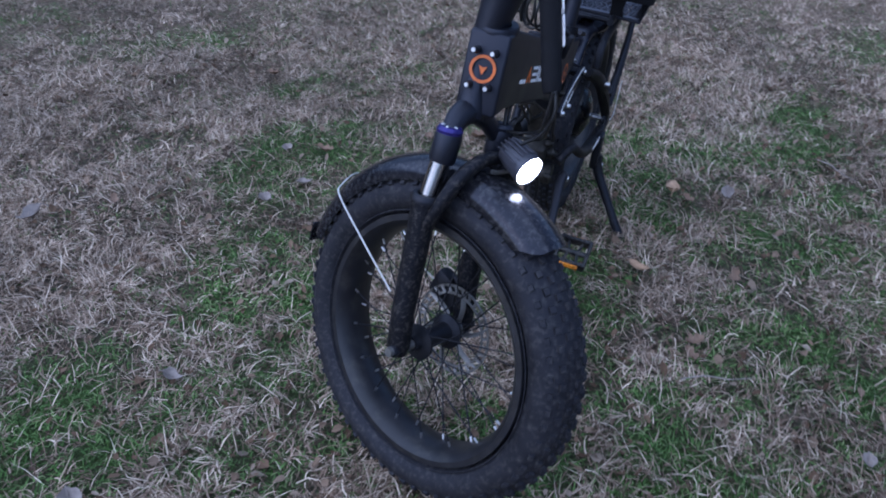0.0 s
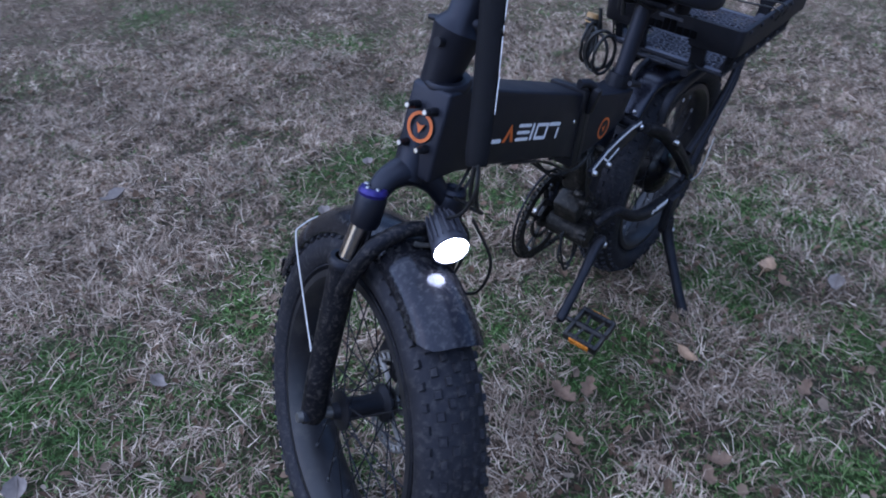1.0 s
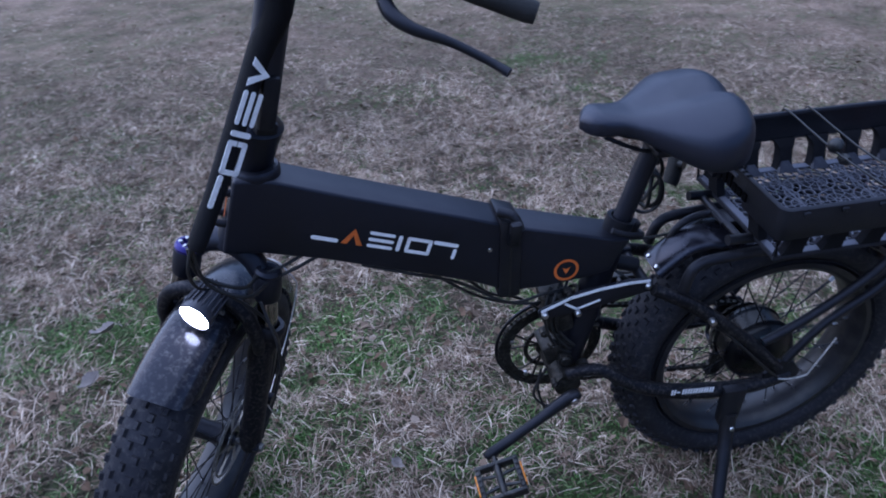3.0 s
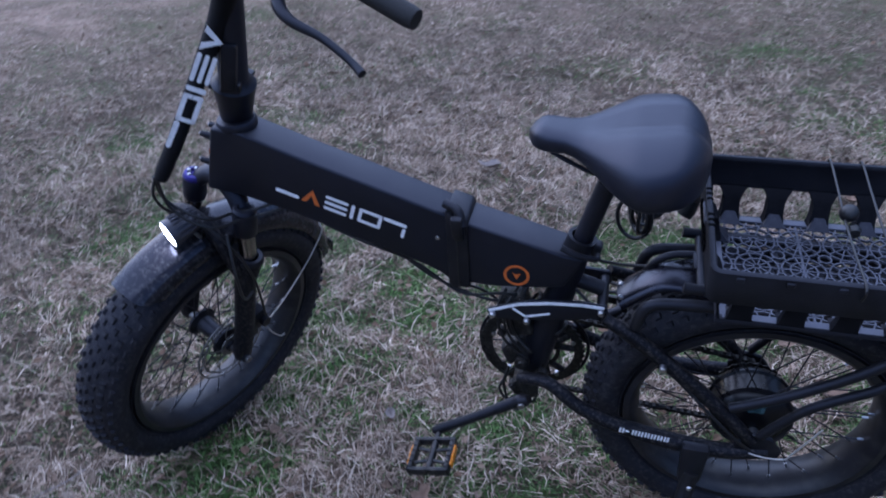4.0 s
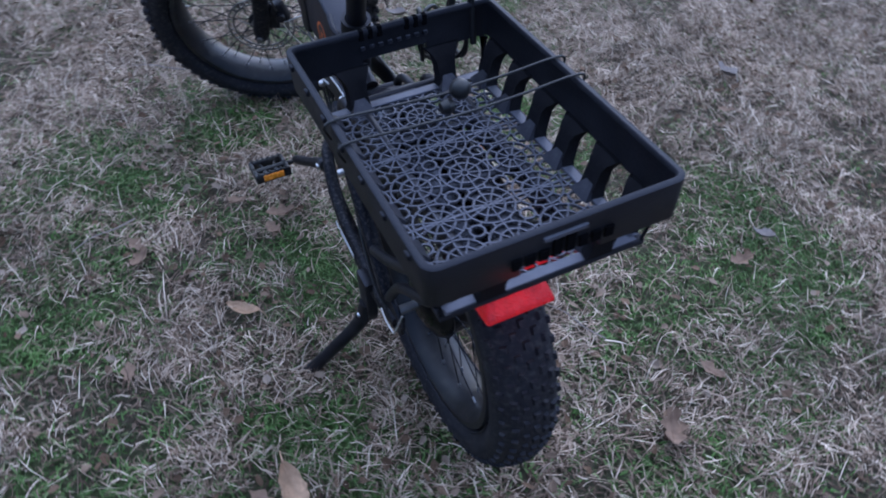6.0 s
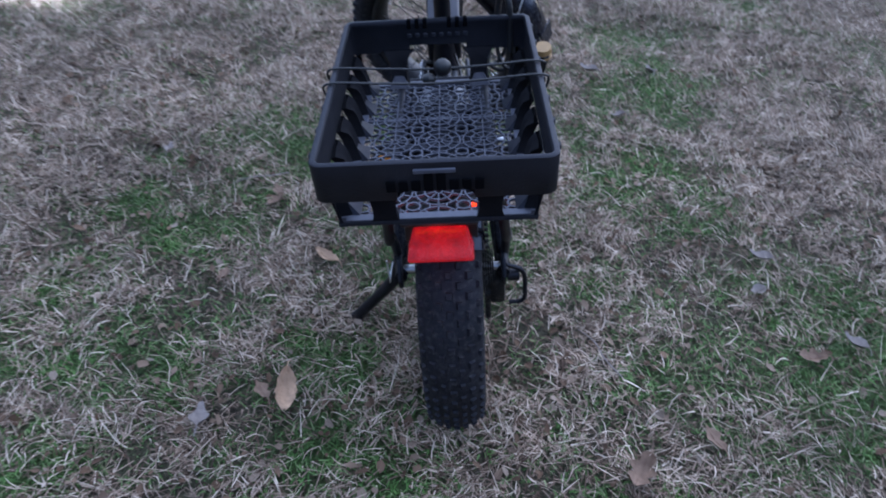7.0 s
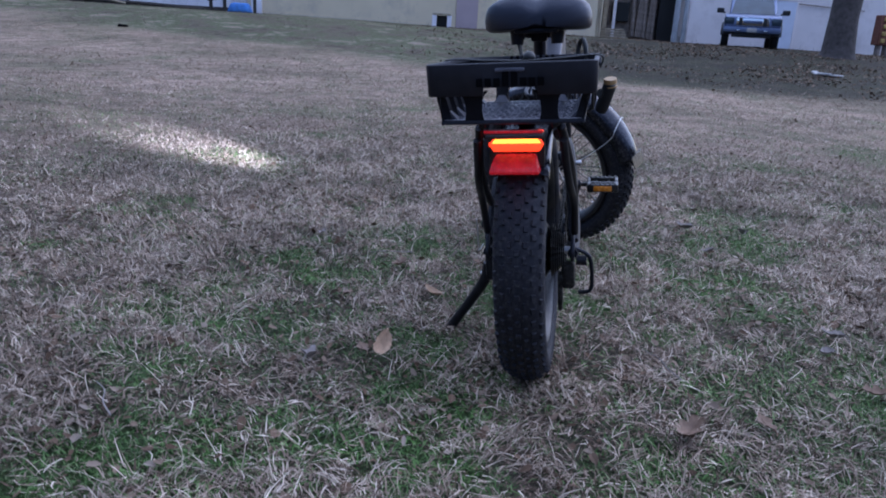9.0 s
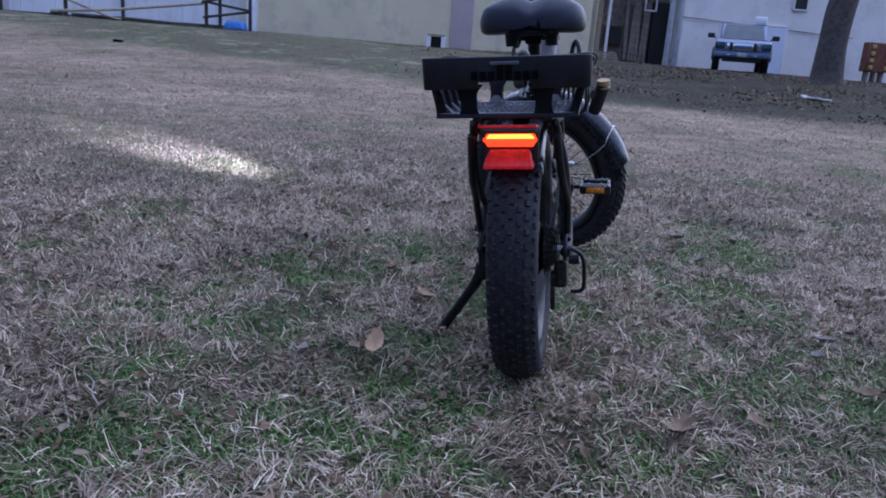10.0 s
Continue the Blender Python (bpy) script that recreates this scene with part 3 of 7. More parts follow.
def flakes(name, xs, ys, size, mat, label, seed):
    """Torn leaf crumbs, each a folded piece of six corners lying on the straw; one mesh."""
    rng = np.random.default_rng(seed)
    n = len(xs)
    a = rng.uniform(0, 2 * np.pi, n)
    s = size * rng.uniform(0.5, 1.7, n)
    wide = rng.uniform(0.35, 0.8, n)
    z0 = ground_height(xs, ys) + rng.uniform(0.010, 0.022, n)
    tilt = rng.normal(0, 0.35, (n, 2))
    fold = rng.uniform(0.1, 0.6, n)
    outline = np.array([(-1, 0), (-0.3, 1), (0.55, 0.85), (1, 0), (0.4, -0.9), (-0.45, -1)])
    verts = np.zeros((n, 6, 3))
    for k, (u, v) in enumerate(outline):
        uu = s * u * rng.uniform(0.75, 1.15, n)
        vv = s * wide * v * rng.uniform(0.7, 1.2, n)
        verts[:, k, 0] = xs + uu * np.cos(a) - vv * np.sin(a)
        verts[:, k, 1] = ys + uu * np.sin(a) + vv * np.cos(a)
        verts[:, k, 2] = z0 + tilt[:, 0] * uu + tilt[:, 1] * vv + fold * np.abs(vv)
    me = bpy.data.meshes.new(name)
    base = np.arange(n)[:, None] * 6
    faces = np.concatenate([base + np.array([[0, 1, 2, 3]]), base + np.array([[0, 3, 4, 5]])])
    me.from_pydata(verts.reshape(-1, 3).tolist(), [], faces.tolist())
    me.materials.append(mat)
    return tagged(new(name, me), label, "leaf litter", kind="stuff")


def scatter(n, x0, x1, y0, y1, seed, keep):
    rng = np.random.default_rng(seed)
    x, y = rng.uniform(x0, x1, n), rng.uniform(y0, y1, n)
    ok = rng.uniform(0, 1, n) < keep(x, y)
    return x[ok], y[ok]


def clumps(x, y):
    return 0.10 + 0.90 * np.clip((0.9 * value_noise(x, y, 0.055, 51) + 0.7 * value_noise(x, y, 0.16, 52) + 0.4 * value_noise(x, y, 0.5, 53) - 0.72) * 2.4, 0, 1)


def spread_round(n, reach, far, seed, keep, start=0.0):
    """Places round the middle of the lawn: even out to reach, then thinning with the cube of the distance."""
    rng = np.random.default_rng(seed)
    r = np.linspace(max(start, 0.001), far, 4000)
    c = np.cumsum(r * np.minimum(1.0, (reach / r) ** 3))
    rr = np.interp(rng.uniform(0, c[-1], n), c, r)
    a = rng.uniform(0, 2 * np.pi, n)
    x, y = 0.5 + rr * np.cos(a), -0.1 + rr * np.sin(a)
    ok = rng.uniform(0, 1, n) < keep(x, y)
    return x[ok], y[ok]


sx, sy = spread_round(440000, 1.8, 2.6, 61, lambda x, y: clumps(x, y) * (1 - 0.8 * greenness(x, y)))
blades("dry_grass", sx, sy, 0.050, 0.0023, 0.46, straw_mat, "matted dry straw-coloured winter grass lying flat", 62, curl=1.0)
sx, sy = spread_round(9000, 1.8, 2.8, 261, lambda x, y: 0.25 + 0.75 * clumps(x, y))
blades("dry_stalks", sx, sy, 0.085, 0.0016, 0.12, stalk_mat, "long thin pale stalks lying across the lawn", 262, segs=2, curl=0.35, spread=2.5)
sx, sy = spread_round(190000, 1.8, 8.0, 65, lambda x, y: clumps(x, y) * (1 - 0.6 * greenness(x, y)), 2.6)
blades("dry_grass", sx, sy, 0.048, 0.0023, 0.44, mid_straw, "matted dry straw-coloured grass further out", 66, segs=2)
sx, sy = spread_round(210000, 1.8, 4.0, 161, lambda x, y: 0.85 * (1 - 0.75 * greenness(x, y)))
blades("dry_thatch", sx, sy, 0.032, 0.0030, 0.14, thatch_mat, "dull brown thatch of dead grass on the soil", 162, segs=2, spread=2.0)
sx, sy = spread_round(640000, 1.8, 8.0, 63, lambda x, y: 0.06 + 0.94 * greenness(x, y))
blades("green_grass", sx, sy, 0.021, 0.0026, 0.58, green_mat, "short green weed and grass in patches", 64, segs=2, spread=2.0)
sx, sy = spread_round(15000, 1.8, 5.0, 361, lambda x, y: 0.25 + 0.75 * np.clip((value_noise(x, y, 0.3, 362) - 0.35) * 3, 0, 1))
flakes("leaf_litter", sx, sy, 0.0085, litter_mat, "crumbs of dead brown leaves in the grass", 363)
sx, sy = scatter(130000, 3, 17, -10, 14, 69, lambda x, y: (np.hypot(x - 1, y) > 5.5) * np.clip(1.25 - np.hypot(x, y) / 24, 0.1, 1) * (1 - 0.93 * bank_zone(x, y)) * (0.3 + 0.7 * value_noise(x, y, 0.6, 70)))
blades("dry_grass", sx, sy, 0.065, 0.0024, 0.15, far_straw, "thin dry grass across the distant field", 71, segs=1)

# ---------------------------------------------------------------- the bicycle
BIKE = Matrix.Translation((0, -0.004, -0.025)) @ Matrix.Rotation(radians(3), 4, "Z") @ Matrix.Rotation(radians(-5.5), 4, "X")
STEER, FLOP = radians(71), radians(16)
_fwd = Vector((math.cos(STEER), math.sin(STEER), 0))
_left = Vector((-math.sin(STEER), math.cos(STEER), 0))
_up = Vector((0, 0, 1)) * math.cos(FLOP) + _left * math.sin(FLOP)
_axle = _up.cross(_fwd)
FORK = Matrix(((_fwd.x, _axle.x, _up.x, 1.022), (_fwd.y, _axle.y, _up.y, 0.09), (_fwd.z, _axle.z, _up.z, 0.268), (0, 0, 0, 1)))
TURNED = BIKE.inverted() @ FORK
bike = thing("electric_bicycle", BIKE, "black folding fat-tyre electric bicycle leaning on its kickstand", "bicycle")


def tyre_shape():
    s = Shape()
    mid, half, tall = 0.246, 0.050, 0.037
    prof = []
    for a in np.linspace(-0.36 * math.pi - math.pi / 2 * 0.55, math.pi + 0.36 * math.pi + math.pi / 2 * 0.55 - math.pi * 0.0, 22):
        prof.append((mid + tall * math.sin(a), half * math.cos(a)))
    prof = [(r, h) for r, h in prof if r > 0.211]
    s.lathe([(0.211, 0.035)] + prof + [(0.211, -0.035)], 72)
    rng = random.Random(5)
    count = 62
    for row, h in enumerate((-0.043, -0.029, -0.0145, 0.0, 0.0145, 0.029, 0.043)):
        a0 = math.asin(max(-0.98, min(0.98, h / half)))
        for i in range(count):
            a = 2 * math.pi * (i + (0.5 if row % 2 else 0.0) + rng.uniform(-0.05, 0.05)) / count
            r = mid + tall * math.cos(a0)
            wide = (0.0115 if row % 2 else 0.0095) * rng.uniform(0.9, 1.05)
            long = 0.0125 if row not in (0, 6) else 0.011
            lift = 0.0040
            nrm = Vector((math.cos(a) * math.cos(a0), math.sin(a0), math.sin(a) * math.cos(a0)))
            tan = Vector((-math.sin(a), 0, math.cos(a)))
            bi = nrm.cross(tan)
            c = Vector((r * math.cos(a), h, r * math.sin(a)))
            vs = []
            for z, k in ((-0.002, 1.0), (lift, 0.78)):
                for dx, dy in ((-1, -1), (1, -1), (1, 1), (-1, 1)):
                    vs.append(c + nrm * z + tan * (dx * long / 2 * k) + bi * (dy * wide / 2 * k))
            s.add(vs, [(4, 5, 6, 7), (0, 1, 5, 4), (1, 2, 6, 5), (2, 3, 7, 6), (3, 0, 4, 7)])
    for side in (-1, 1):
        s.lathe([(0.2195, side * 0.0405), (0.2205, side * 0.0425), (0.2220, side * 0.0420)], 72, closed=False)
    return s


def build_wheel(name, m, motor):
    rim = Shape().lathe([(0.214, -0.041), (0.215, -0.037), (0.207, -0.036), (0.200, -0.028), (0.194, -0.012), (0.192, 0.0), (0.194, 0.012), (0.200, 0.028), (0.207, 0.036), (0.215, 0.037), (0.214, 0.041),
                          (0.204, 0.0415), (0.1955, 0.034), (0.189, 0.014), (0.187, 0.0), (0.189, -0.014), (0.1955, -0.034), (0.204, -0.0415)], 72)
    wheel = part(name, rim, rim_black, bike, "wide black alloy rim with dark spokes", m)
    part("tyre", tyre_shape(), rubber, wheel, "knobbly dusty black fat tyre", angle=30)
    if motor:
        hub = Shape().lathe([(0.0, -0.052), (0.026, -0.052), (0.042, -0.046), (0.062, -0.034), (0.067, -0.028), (0.069, -0.020), (0.065, -0.016), (0.065, 0.016), (0.069, 0.02), (0.067, 0.028), (0.062, 0.036), (0.042, 0.047), (0.026, 0.053), (0.0, 0.053)], 40)
        h = part("hub_motor", hub, hub_black, wheel, "glossy black hub motor")
        flange, off = 0.067, 0.019
        # teal patch paints the hub's sky reflection together with its sticker
        part("sticker", Shape().lathe([(0.040, 0.0485), (0.054, 0.0415), (0.054, 0.0427), (0.040, 0.0497)], 14, arc=(1.2, 1.8)), teal_sticker_glint, wheel, "small teal sticker with a painted sky reflection on the hub")
        part("axle", Shape().tube([(0, -0.095, 0), (0, 0.095, 0)], 0.008, 12, 1), steel, wheel)
        for k in range(7):
            r, y = 0.056 - 0.0045 * k, -0.048 - 0.0042 * k
            ring = []
            for i in range(48):
                a = 2 * math.pi * i / 48
                ring.append((r + (0.003 if i % 2 else -0.001), a))
            gear = Shape().add([(rr * math.cos(a), y + dy, rr * math.sin(a)) for dy in (-0.001, 0.001) for rr, a in ring], [tuple(range(48)), tuple(range(48, 96))[::-1]] + [(i, (i + 1) % 48, 48 + (i + 1) % 48, 48 + i) for i in range(48)])
            part("sprocket", gear, grime, wheel, "grimy sprocket")
    else:
        hub = Shape().lathe([(0.0, -0.052), (0.012, -0.052), (0.014, -0.042), (0.031, -0.038), (0.031, -0.034), (0.019, -0.028), (0.017, 0.0), (0.019, 0.028), (0.031, 0.034), (0.031, 0.038), (0.015, 0.042), (0.012, 0.056), (0.0, 0.056)], 28)
        part("hub", hub, paint_matte, wheel, "black front hub")
        flange, off = 0.029, 0.036
        part("axle", Shape().tube([(0, -0.106, 0), (0, -0.074, 0), (0, 0.074, 0), (0, 0.104, 0)], [0.0075, 0.0085, 0.0075, 0.0075], 12, 1), disc_steel, wheel)
        for side in (-1, 1):
            part("axle_nut", Shape().lathe([(0.0, 0.0985), (0.010, 0.0985), (0.0115, 0.0965), (0.0115, 0.089), (0.0, 0.089)], 6, "y", closed=False), paint_matte, wheel, "dark axle nut", Matrix.Scale(side, 4, (0, 1, 0)))
        disc = Shape()
        disc.lathe([(0.064, 0.049), (0.068, 0.049), (0.068, 0.051), (0.064, 0.051)], 48)
        disc.lathe([(0.077, 0.049), (0.081, 0.049), (0.081, 0.051), (0.077, 0.051)], 48)
        for i in range(30):
            a = 2 * math.pi * i / 30
            disc.tube([(0.066 * math.cos(a), 0.05, 0.066 * math.sin(a)), (0.079 * math.cos(a + 0.06), 0.05, 0.079 * math.sin(a + 0.06))], 0.0026, 6, 1, False, 0.35)
        for i in range(6):
            a = 2 * math.pi * i / 6
            disc.tube([(0.018 * math.cos(a), 0.05, 0.018 * math.sin(a)), (0.045 * math.cos(a + 0.25), 0.05, 0.045 * math.sin(a + 0.25)), (0.07 * math.cos(a + 0.42), 0.05, 0.07 * math.sin(a + 0.42))], 0.0045, 6, 3, flat=0.25)
        disc.lathe([(0.013, 0.049), (0.024, 0.049), (0.024, 0.051), (0.013, 0.051)], 24)
        d = part("brake_disc", disc, disc_steel, wheel, "dull steel brake disc")
    spoke_data = Shape().tube([(0, 0, 0), (0, 0, 1)], 0.0012, 6, 1, False).mesh("spoke", paint_matte)
    nipple_data = Shape().tube([(0, 0, 0), (0, 0, 0.012)], 0.0022, 6, 1).mesh("nipple", steel)
    for i in range(36):
        side = 1 if i % 2 else -1
        a = 2 * math.pi * i / 36
        lean = 0.34 if (i // 2) % 2 else -0.34
        if motor:
            lean *= 0.6
        p0 = Vector((flange * math.cos(a + lean * 1.4), side * off, flange * math.sin(a + lean * 1.4)))
        p1 = Vector((0.189 * math.cos(a), side * 0.010, 0.189 * math.sin(a)))
        q = (p1 - p0).to_track_quat("Z", "Y").to_matrix().to_4x4()
        s = part("spoke", spoke_data, paint_matte, wheel, m=Matrix.Translation(p0) @ q @ Matrix.Diagonal((1, 1, (p1 - p0).length, 1)))
        part("nipple", nipple_data, steel, wheel, m=Matrix.Translation(p1 - (p1 - p0).normalized() * 0.010) @ q)
    return wheel


build_wheel("rear_wheel", Matrix.Translation((0, 0, 0.285)), True)
build_wheel("front_wheel", TURNED, False)


def mudguard(a0, a1, crown, edge, half, centre=(0, 0, 0), n=40, flare=0.0, corner=0.0):
    """A guard of curved section along an arc of the wheel, with thickness."""
    s = Shape()
    rows = []
    for i in range(n):
        ring = []
        for u in np.linspace(-1, 1, 15):
            r = edge + (crown - edge) * math.cos(u * math.pi / 2) ** 0.75
            start = a0 + corner * max(0.0, (abs(u) - 0.45) / 0.55) ** 2
            ring.append((r, half * math.sin(u * math.pi / 2 * 0.98), start + (a1 - start) * i / (n - 1)))
        ring += [(r - 0.003, h * 0.965, a) for r, h, a in ring[::-1]]
        grow = flare * max(0, (i / (n - 1) - 0.86) / 0.14)
        rows.append([(centre[0] + (r + grow) * math.cos(a), centre[1] + h, centre[2] + (r + grow) * math.sin(a)) for r, h, a in ring])
    base = s.n
    s.grid(rows, close_v=True)
    m = len(rows[0])
    for start in (0, (n - 1) * m):
        for j in range(m // 2 - 1):
            s.f.append((base + start + j, base + start + j + 1, base + start + m - 2 - j, base + start + m - 1 - j))
    return s


# front end, in the turned frame of the fork
front_guard = part("front_mudguard", mudguard(radians(53), radians(164), 0.311, 0.272, 0.049, corner=0.11), fender_plastic, bike, "dusty black plastic front mudguard", TURNED)
part("mud_flap", Shape().plate([(-0.040, 0.01), (0.040, 0.01), (0.034, -0.034), (-0.034, -0.034)], -0.0015, 0.0015, 0.0008, 1, "yz"), fender_plastic, front_guard, "rubber flap on the guard's tail", Matrix.Translation((-0.299, 0, 0.084)) @ Matrix.Rotation(radians(16), 4, "Y"))
part("stay_wire", Shape().tube([(-0.040, -0.083, 0.086), (-0.13, -0.070, 0.130), (-0.219, -0.056, 0.176), (-0.232, -0.045, 0.192), (-0.242, 0.0, 0.206), (-0.240, 0.045, 0.180), (-0.234, 0.054, 0.160), (-0.190, 0.064, 0.118), (-0.125, 0.073, 0.070), (-0.062, 0.082, 0.042)], 0.0014, 8, 6), wire_white, front_guard, "pale bent wire stay")
part("loose_wire", Shape().tube([(-0.060, 0.083, 0.038), (-0.074, 0.088, 0.012), (-0.098, 0.090, -0.018), (-0.112, 0.088, -0.024)], 0.0012, 6, 4), wire_white, front_guard)

for side in (-1, 1):
    y = 0.079 * side
    top = 0.0715 * side if side == -1 else 0.0815
    leg = part("fork_leg", Shape().tube([(-0.002, y, -0.012), (-0.004, y, 0.004), (-0.010, y * 0.99, 0.06), (-0.014, y * 0.93, 0.20), (-0.015, top, 0.238), (-0.015, top, 0.252)], [0.0135, 0.0190, 0.0190, 0.0200, 0.0215, 0.0215], 18, 1), leg_paint, bike, "mud-speckled black fork leg", TURNED)
    part("seal_ring", Shape().lathe([(0.016, 0.250), (0.025, 0.250), (0.0255, 0.256), (0.022, 0.262), (0.016, 0.262)], 24, "z", (-0.015, top, 0)), paint_matte, leg, "dust seal ring")
    tip = -0.0545 if side == -1 else 0.0700
    part("stanchion", Shape().tube([(-0.015, top, 0.24), (-0.0130, tip, 0.335)], 0.0155, 20, 1), stanchion_chrome, leg, "worn chrome stanchion")
    part("crown_sleeve", Shape().tube([(-0.0135, tip * 1.05, 0.312), (-0.0132, tip * 1.04, 0.318), (-0.012, tip, 0.352), (-0.012, tip, 0.357)], [0.0190, 0.0205, 0.0210, 0.0190], 22, 1), paint_black, leg, "black crown sleeve")
    cap = Shape().lathe([(0.0, 0.355), (0.0190, 0.355), (0.0200, 0.361), (0.0170, 0.366), (0.012, 0.367), (0.010, 0.362), (0.0, 0.362)], 22, "z", (-0.012, tip, 0), closed=False)
    part("top_cap", cap, purple_cap if side == -1 else paint_black, leg, "violet anodised knob" if side == -1 else "black cap")
    if side == -1:
        for k in range(5):
            a = 2 * math.pi * k / 5
            part("knob_lug", Shape().box((-0.012 + 0.011 * math.cos(a), tip + 0.011 * math.sin(a), 0.366), (0.007, 0.005, 0.005), 0.001, Matrix.Rotation(a, 4, "Z"), 1), steel, leg, "pale worn lug on the knob")

crown = Shape()
crown.tube([(-0.013, -0.0560, 0.338), (-0.016, -0.046, 0.356), (-0.022, -0.030, 0.374), (-0.026, 0.0, 0.384), (-0.022, 0.034, 0.372), (-0.017, 0.056, 0.352), (-0.013, 0.0705, 0.336)], [0.0145, 0.0155, 0.018, 0.022, 0.018, 0.0155, 0.0145], 18, 6, flat=0.85)
crown.tube([(-0.026, 0.0, 0.372), (-0.030, 0.006, 0.392), (-0.036, 0.016, 0.47)], [0.023, 0.0245, 0.018], 20, 1)
part("fork_crown", crown, paint_black, bike, "arched black fork crown", TURNED)
part("fork_brace", Shape().tube([(0.0, -0.076, 0.215), (0.016, -0.074, 0.255), (0.028, -0.060, 0.298), (0.032, -0.03, 0.322), (0.033, 0.0, 0.328), (0.032, 0.03, 0.322), (0.028, 0.060, 0.298), (0.016, 0.074, 0.255), (0.0, 0.076, 0.215)], [0.010, 0.011, 0.0115, 0.011, 0.0105, 0.011, 0.0115, 0.011, 0.010], 12, 5), leg_paint, bike, "black fork brace over the tyre", TURNED)
cal = Shape().box((-0.052, 0.066, 0.062), (0.035, 0.028, 0.05), 0.006, Matrix.Rotation(radians(20), 4, "Y")).box((-0.035, 0.07, 0.05), (0.03, 0.012, 0.07), 0.004)
cal.tube([(-0.055, 0.082, 0.06), (-0.055, 0.092, 0.06)], 0.011, 12, 1)
part("brake_caliper", cal, paint_matte, bike, "black disc brake caliper", TURNED)

# headlight, turned a little off the fork's heading
LAMP = TURNED @ Matrix.Translation((0.092, 0.012, 0.331)) @ Matrix.Rotation(radians(-8), 4, "Z") @ Matrix.Rotation(radians(16), 4, "Y") @ Matrix.Diagonal((0.80, 0.92, 0.92, 1))
shell = Shape().lathe([(0.0, -0.066), (0.014, -0.066), (0.0195, -0.060), (0.0225, -0.040), (0.0255, -0.006), (0.0268, 0.0), (0.0268, 0.006), (0.0246, 0.007), (0.0246, 0.001), (0.0, 0.001)], 32, "x", closed=False)
fins = []
for k in range(9):
    a = radians(14 + 19 * k)
    c, q = math.cos(a), math.sin(a)
    fins.append(Shape().plate([(-0.064, 0.0195), (-0.010, 0.0255), (-0.008, 0.0285), (-0.052, 0.0270), (-0.066, 0.0230)], -0.0011, 0.0011, 0.0005, 1).mesh("cooling_fin", lamp_grey))
lamp_body = part("headlight", shell, lamp_grey, bike, "finned grey headlight that is switched on", LAMP)
for k, fin in enumerate(fins):
    part("cooling_fin", fin, lamp_grey, lamp_body, "", Matrix.Rotation(radians(-76 + 19 * k), 4, "X"))
part("lens", Shape().lathe([(0.0, 0.0095), (0.012, 0.009), (0.021, 0.007), (0.0246, 0.0045), (0.0246, 0.002), (0.0, 0.002)], 32, "x", closed=False), lens_white, lamp_body, "glowing white lens")
part("bracket", Shape().tube([(-0.045, 0.0, -0.02), (-0.055, 0.0, -0.035), (-0.075, 0.0, -0.03)], 0.006, 8, 4).box((-0.062, 0, -0.03), (0.02, 0.026, 0.012), 0.003), paint_matte, lamp_body, "lamp bracket")
part("bracket_bolt", Shape().tube([(0.048, -0.012, 0.314), (0.05, 0.0, 0.312), (0.05, 0.034, 0.312)], 0.0035, 8, 4), disc_steel, bike, "pale steel bolt", TURNED)
spot_data = bpy.data.lights.new("headlight_beam", "SPOT")
spot_data.energy = 700.0
spot_data.color = (0.76, 0.86, 1.0)
spot_data.spot_size = radians(16)
spot_data.spot_blend = 1.0
spot_data.shadow_soft_size = 0.02
spot = new("headlight_beam", spot_data)
lamp_at = BIKE @ LAMP @ Vector((0.013, 0, 0))
spot.matrix_basis = look(lamp_at, (2.13, 2.24, 0.0))

# main frame
beam = Shape().plate([(0.889, 0.780), (0.925, 0.664), (0.870, 0.657), (0.790, 0.634), (0.700, 0.602), (0.560, 0.551), (0.515, 0.528), (0.515, 0.655), (0.600, 0.686), (0.730, 0.732), (0.838, 0.773)], -0.032, 0.032, 0.005, 3)
main = part("main_beam", beam, paint_black, bike, "deep black box beam with a pale logo", angle=50)
rear_beam = Shape().plate([(0.486, 0.644), (0.486, 0.521), (0.440, 0.520), (0.372, 0.527), (0.330, 0.535), (0.300, 0.594), (0.330, 0.598)], -0.032, 0.032, 0.005, 3)
rear_main = part("rear_beam", rear_beam, paint_black, bike, "short black rear beam with an orange badge", angle=50)
clamp = Shape().plate([(0.482, 0.651), (0.482, 0.512), (0.519, 0.512), (0.519, 0.664)], -0.0360, 0.0360, 0.006, 2)
hinge = part("folding_hinge", clamp, paint_matte, bike, "black folding hinge collar")
part("latch_lever", Shape().box((0.497, 0.042, 0.640), (0.020, 0.014, 0.05), 0.006, Matrix.Rotation(radians(-12), 4, "X")).tube([(0.52, 0.022, 0.672), (0.498, 0.032, 0.667), (0.489, 0.042, 0.645)], 0.008, 10, 4), paint_matte, hinge, "black latch lever")
part("hinge_gap", Shape().box((0.5005, 0, 0.582), (0.003, 0.0738, 0.142), 0.0005), cable_black, hinge)
part("beam_screw", Shape().lathe([(0.0, 0.0335), (0.003, 0.0335), (0.0038, 0.032), (0.0038, 0.029)], 12, "y", (0.533, 0, 0.610), closed=False), steel, main)
part("top_collar", Shape().lathe([(0.020, 0.769), (0.0315, 0.769), (0.0325, 0.773), (0.0325, 0.780), (0.030, 0.784), (0.020, 0.784)], 32, "z", (0, 0, 0)), paint_black, main, "raised head collar", Matrix.Translation((0.858, 0, 0.0)))
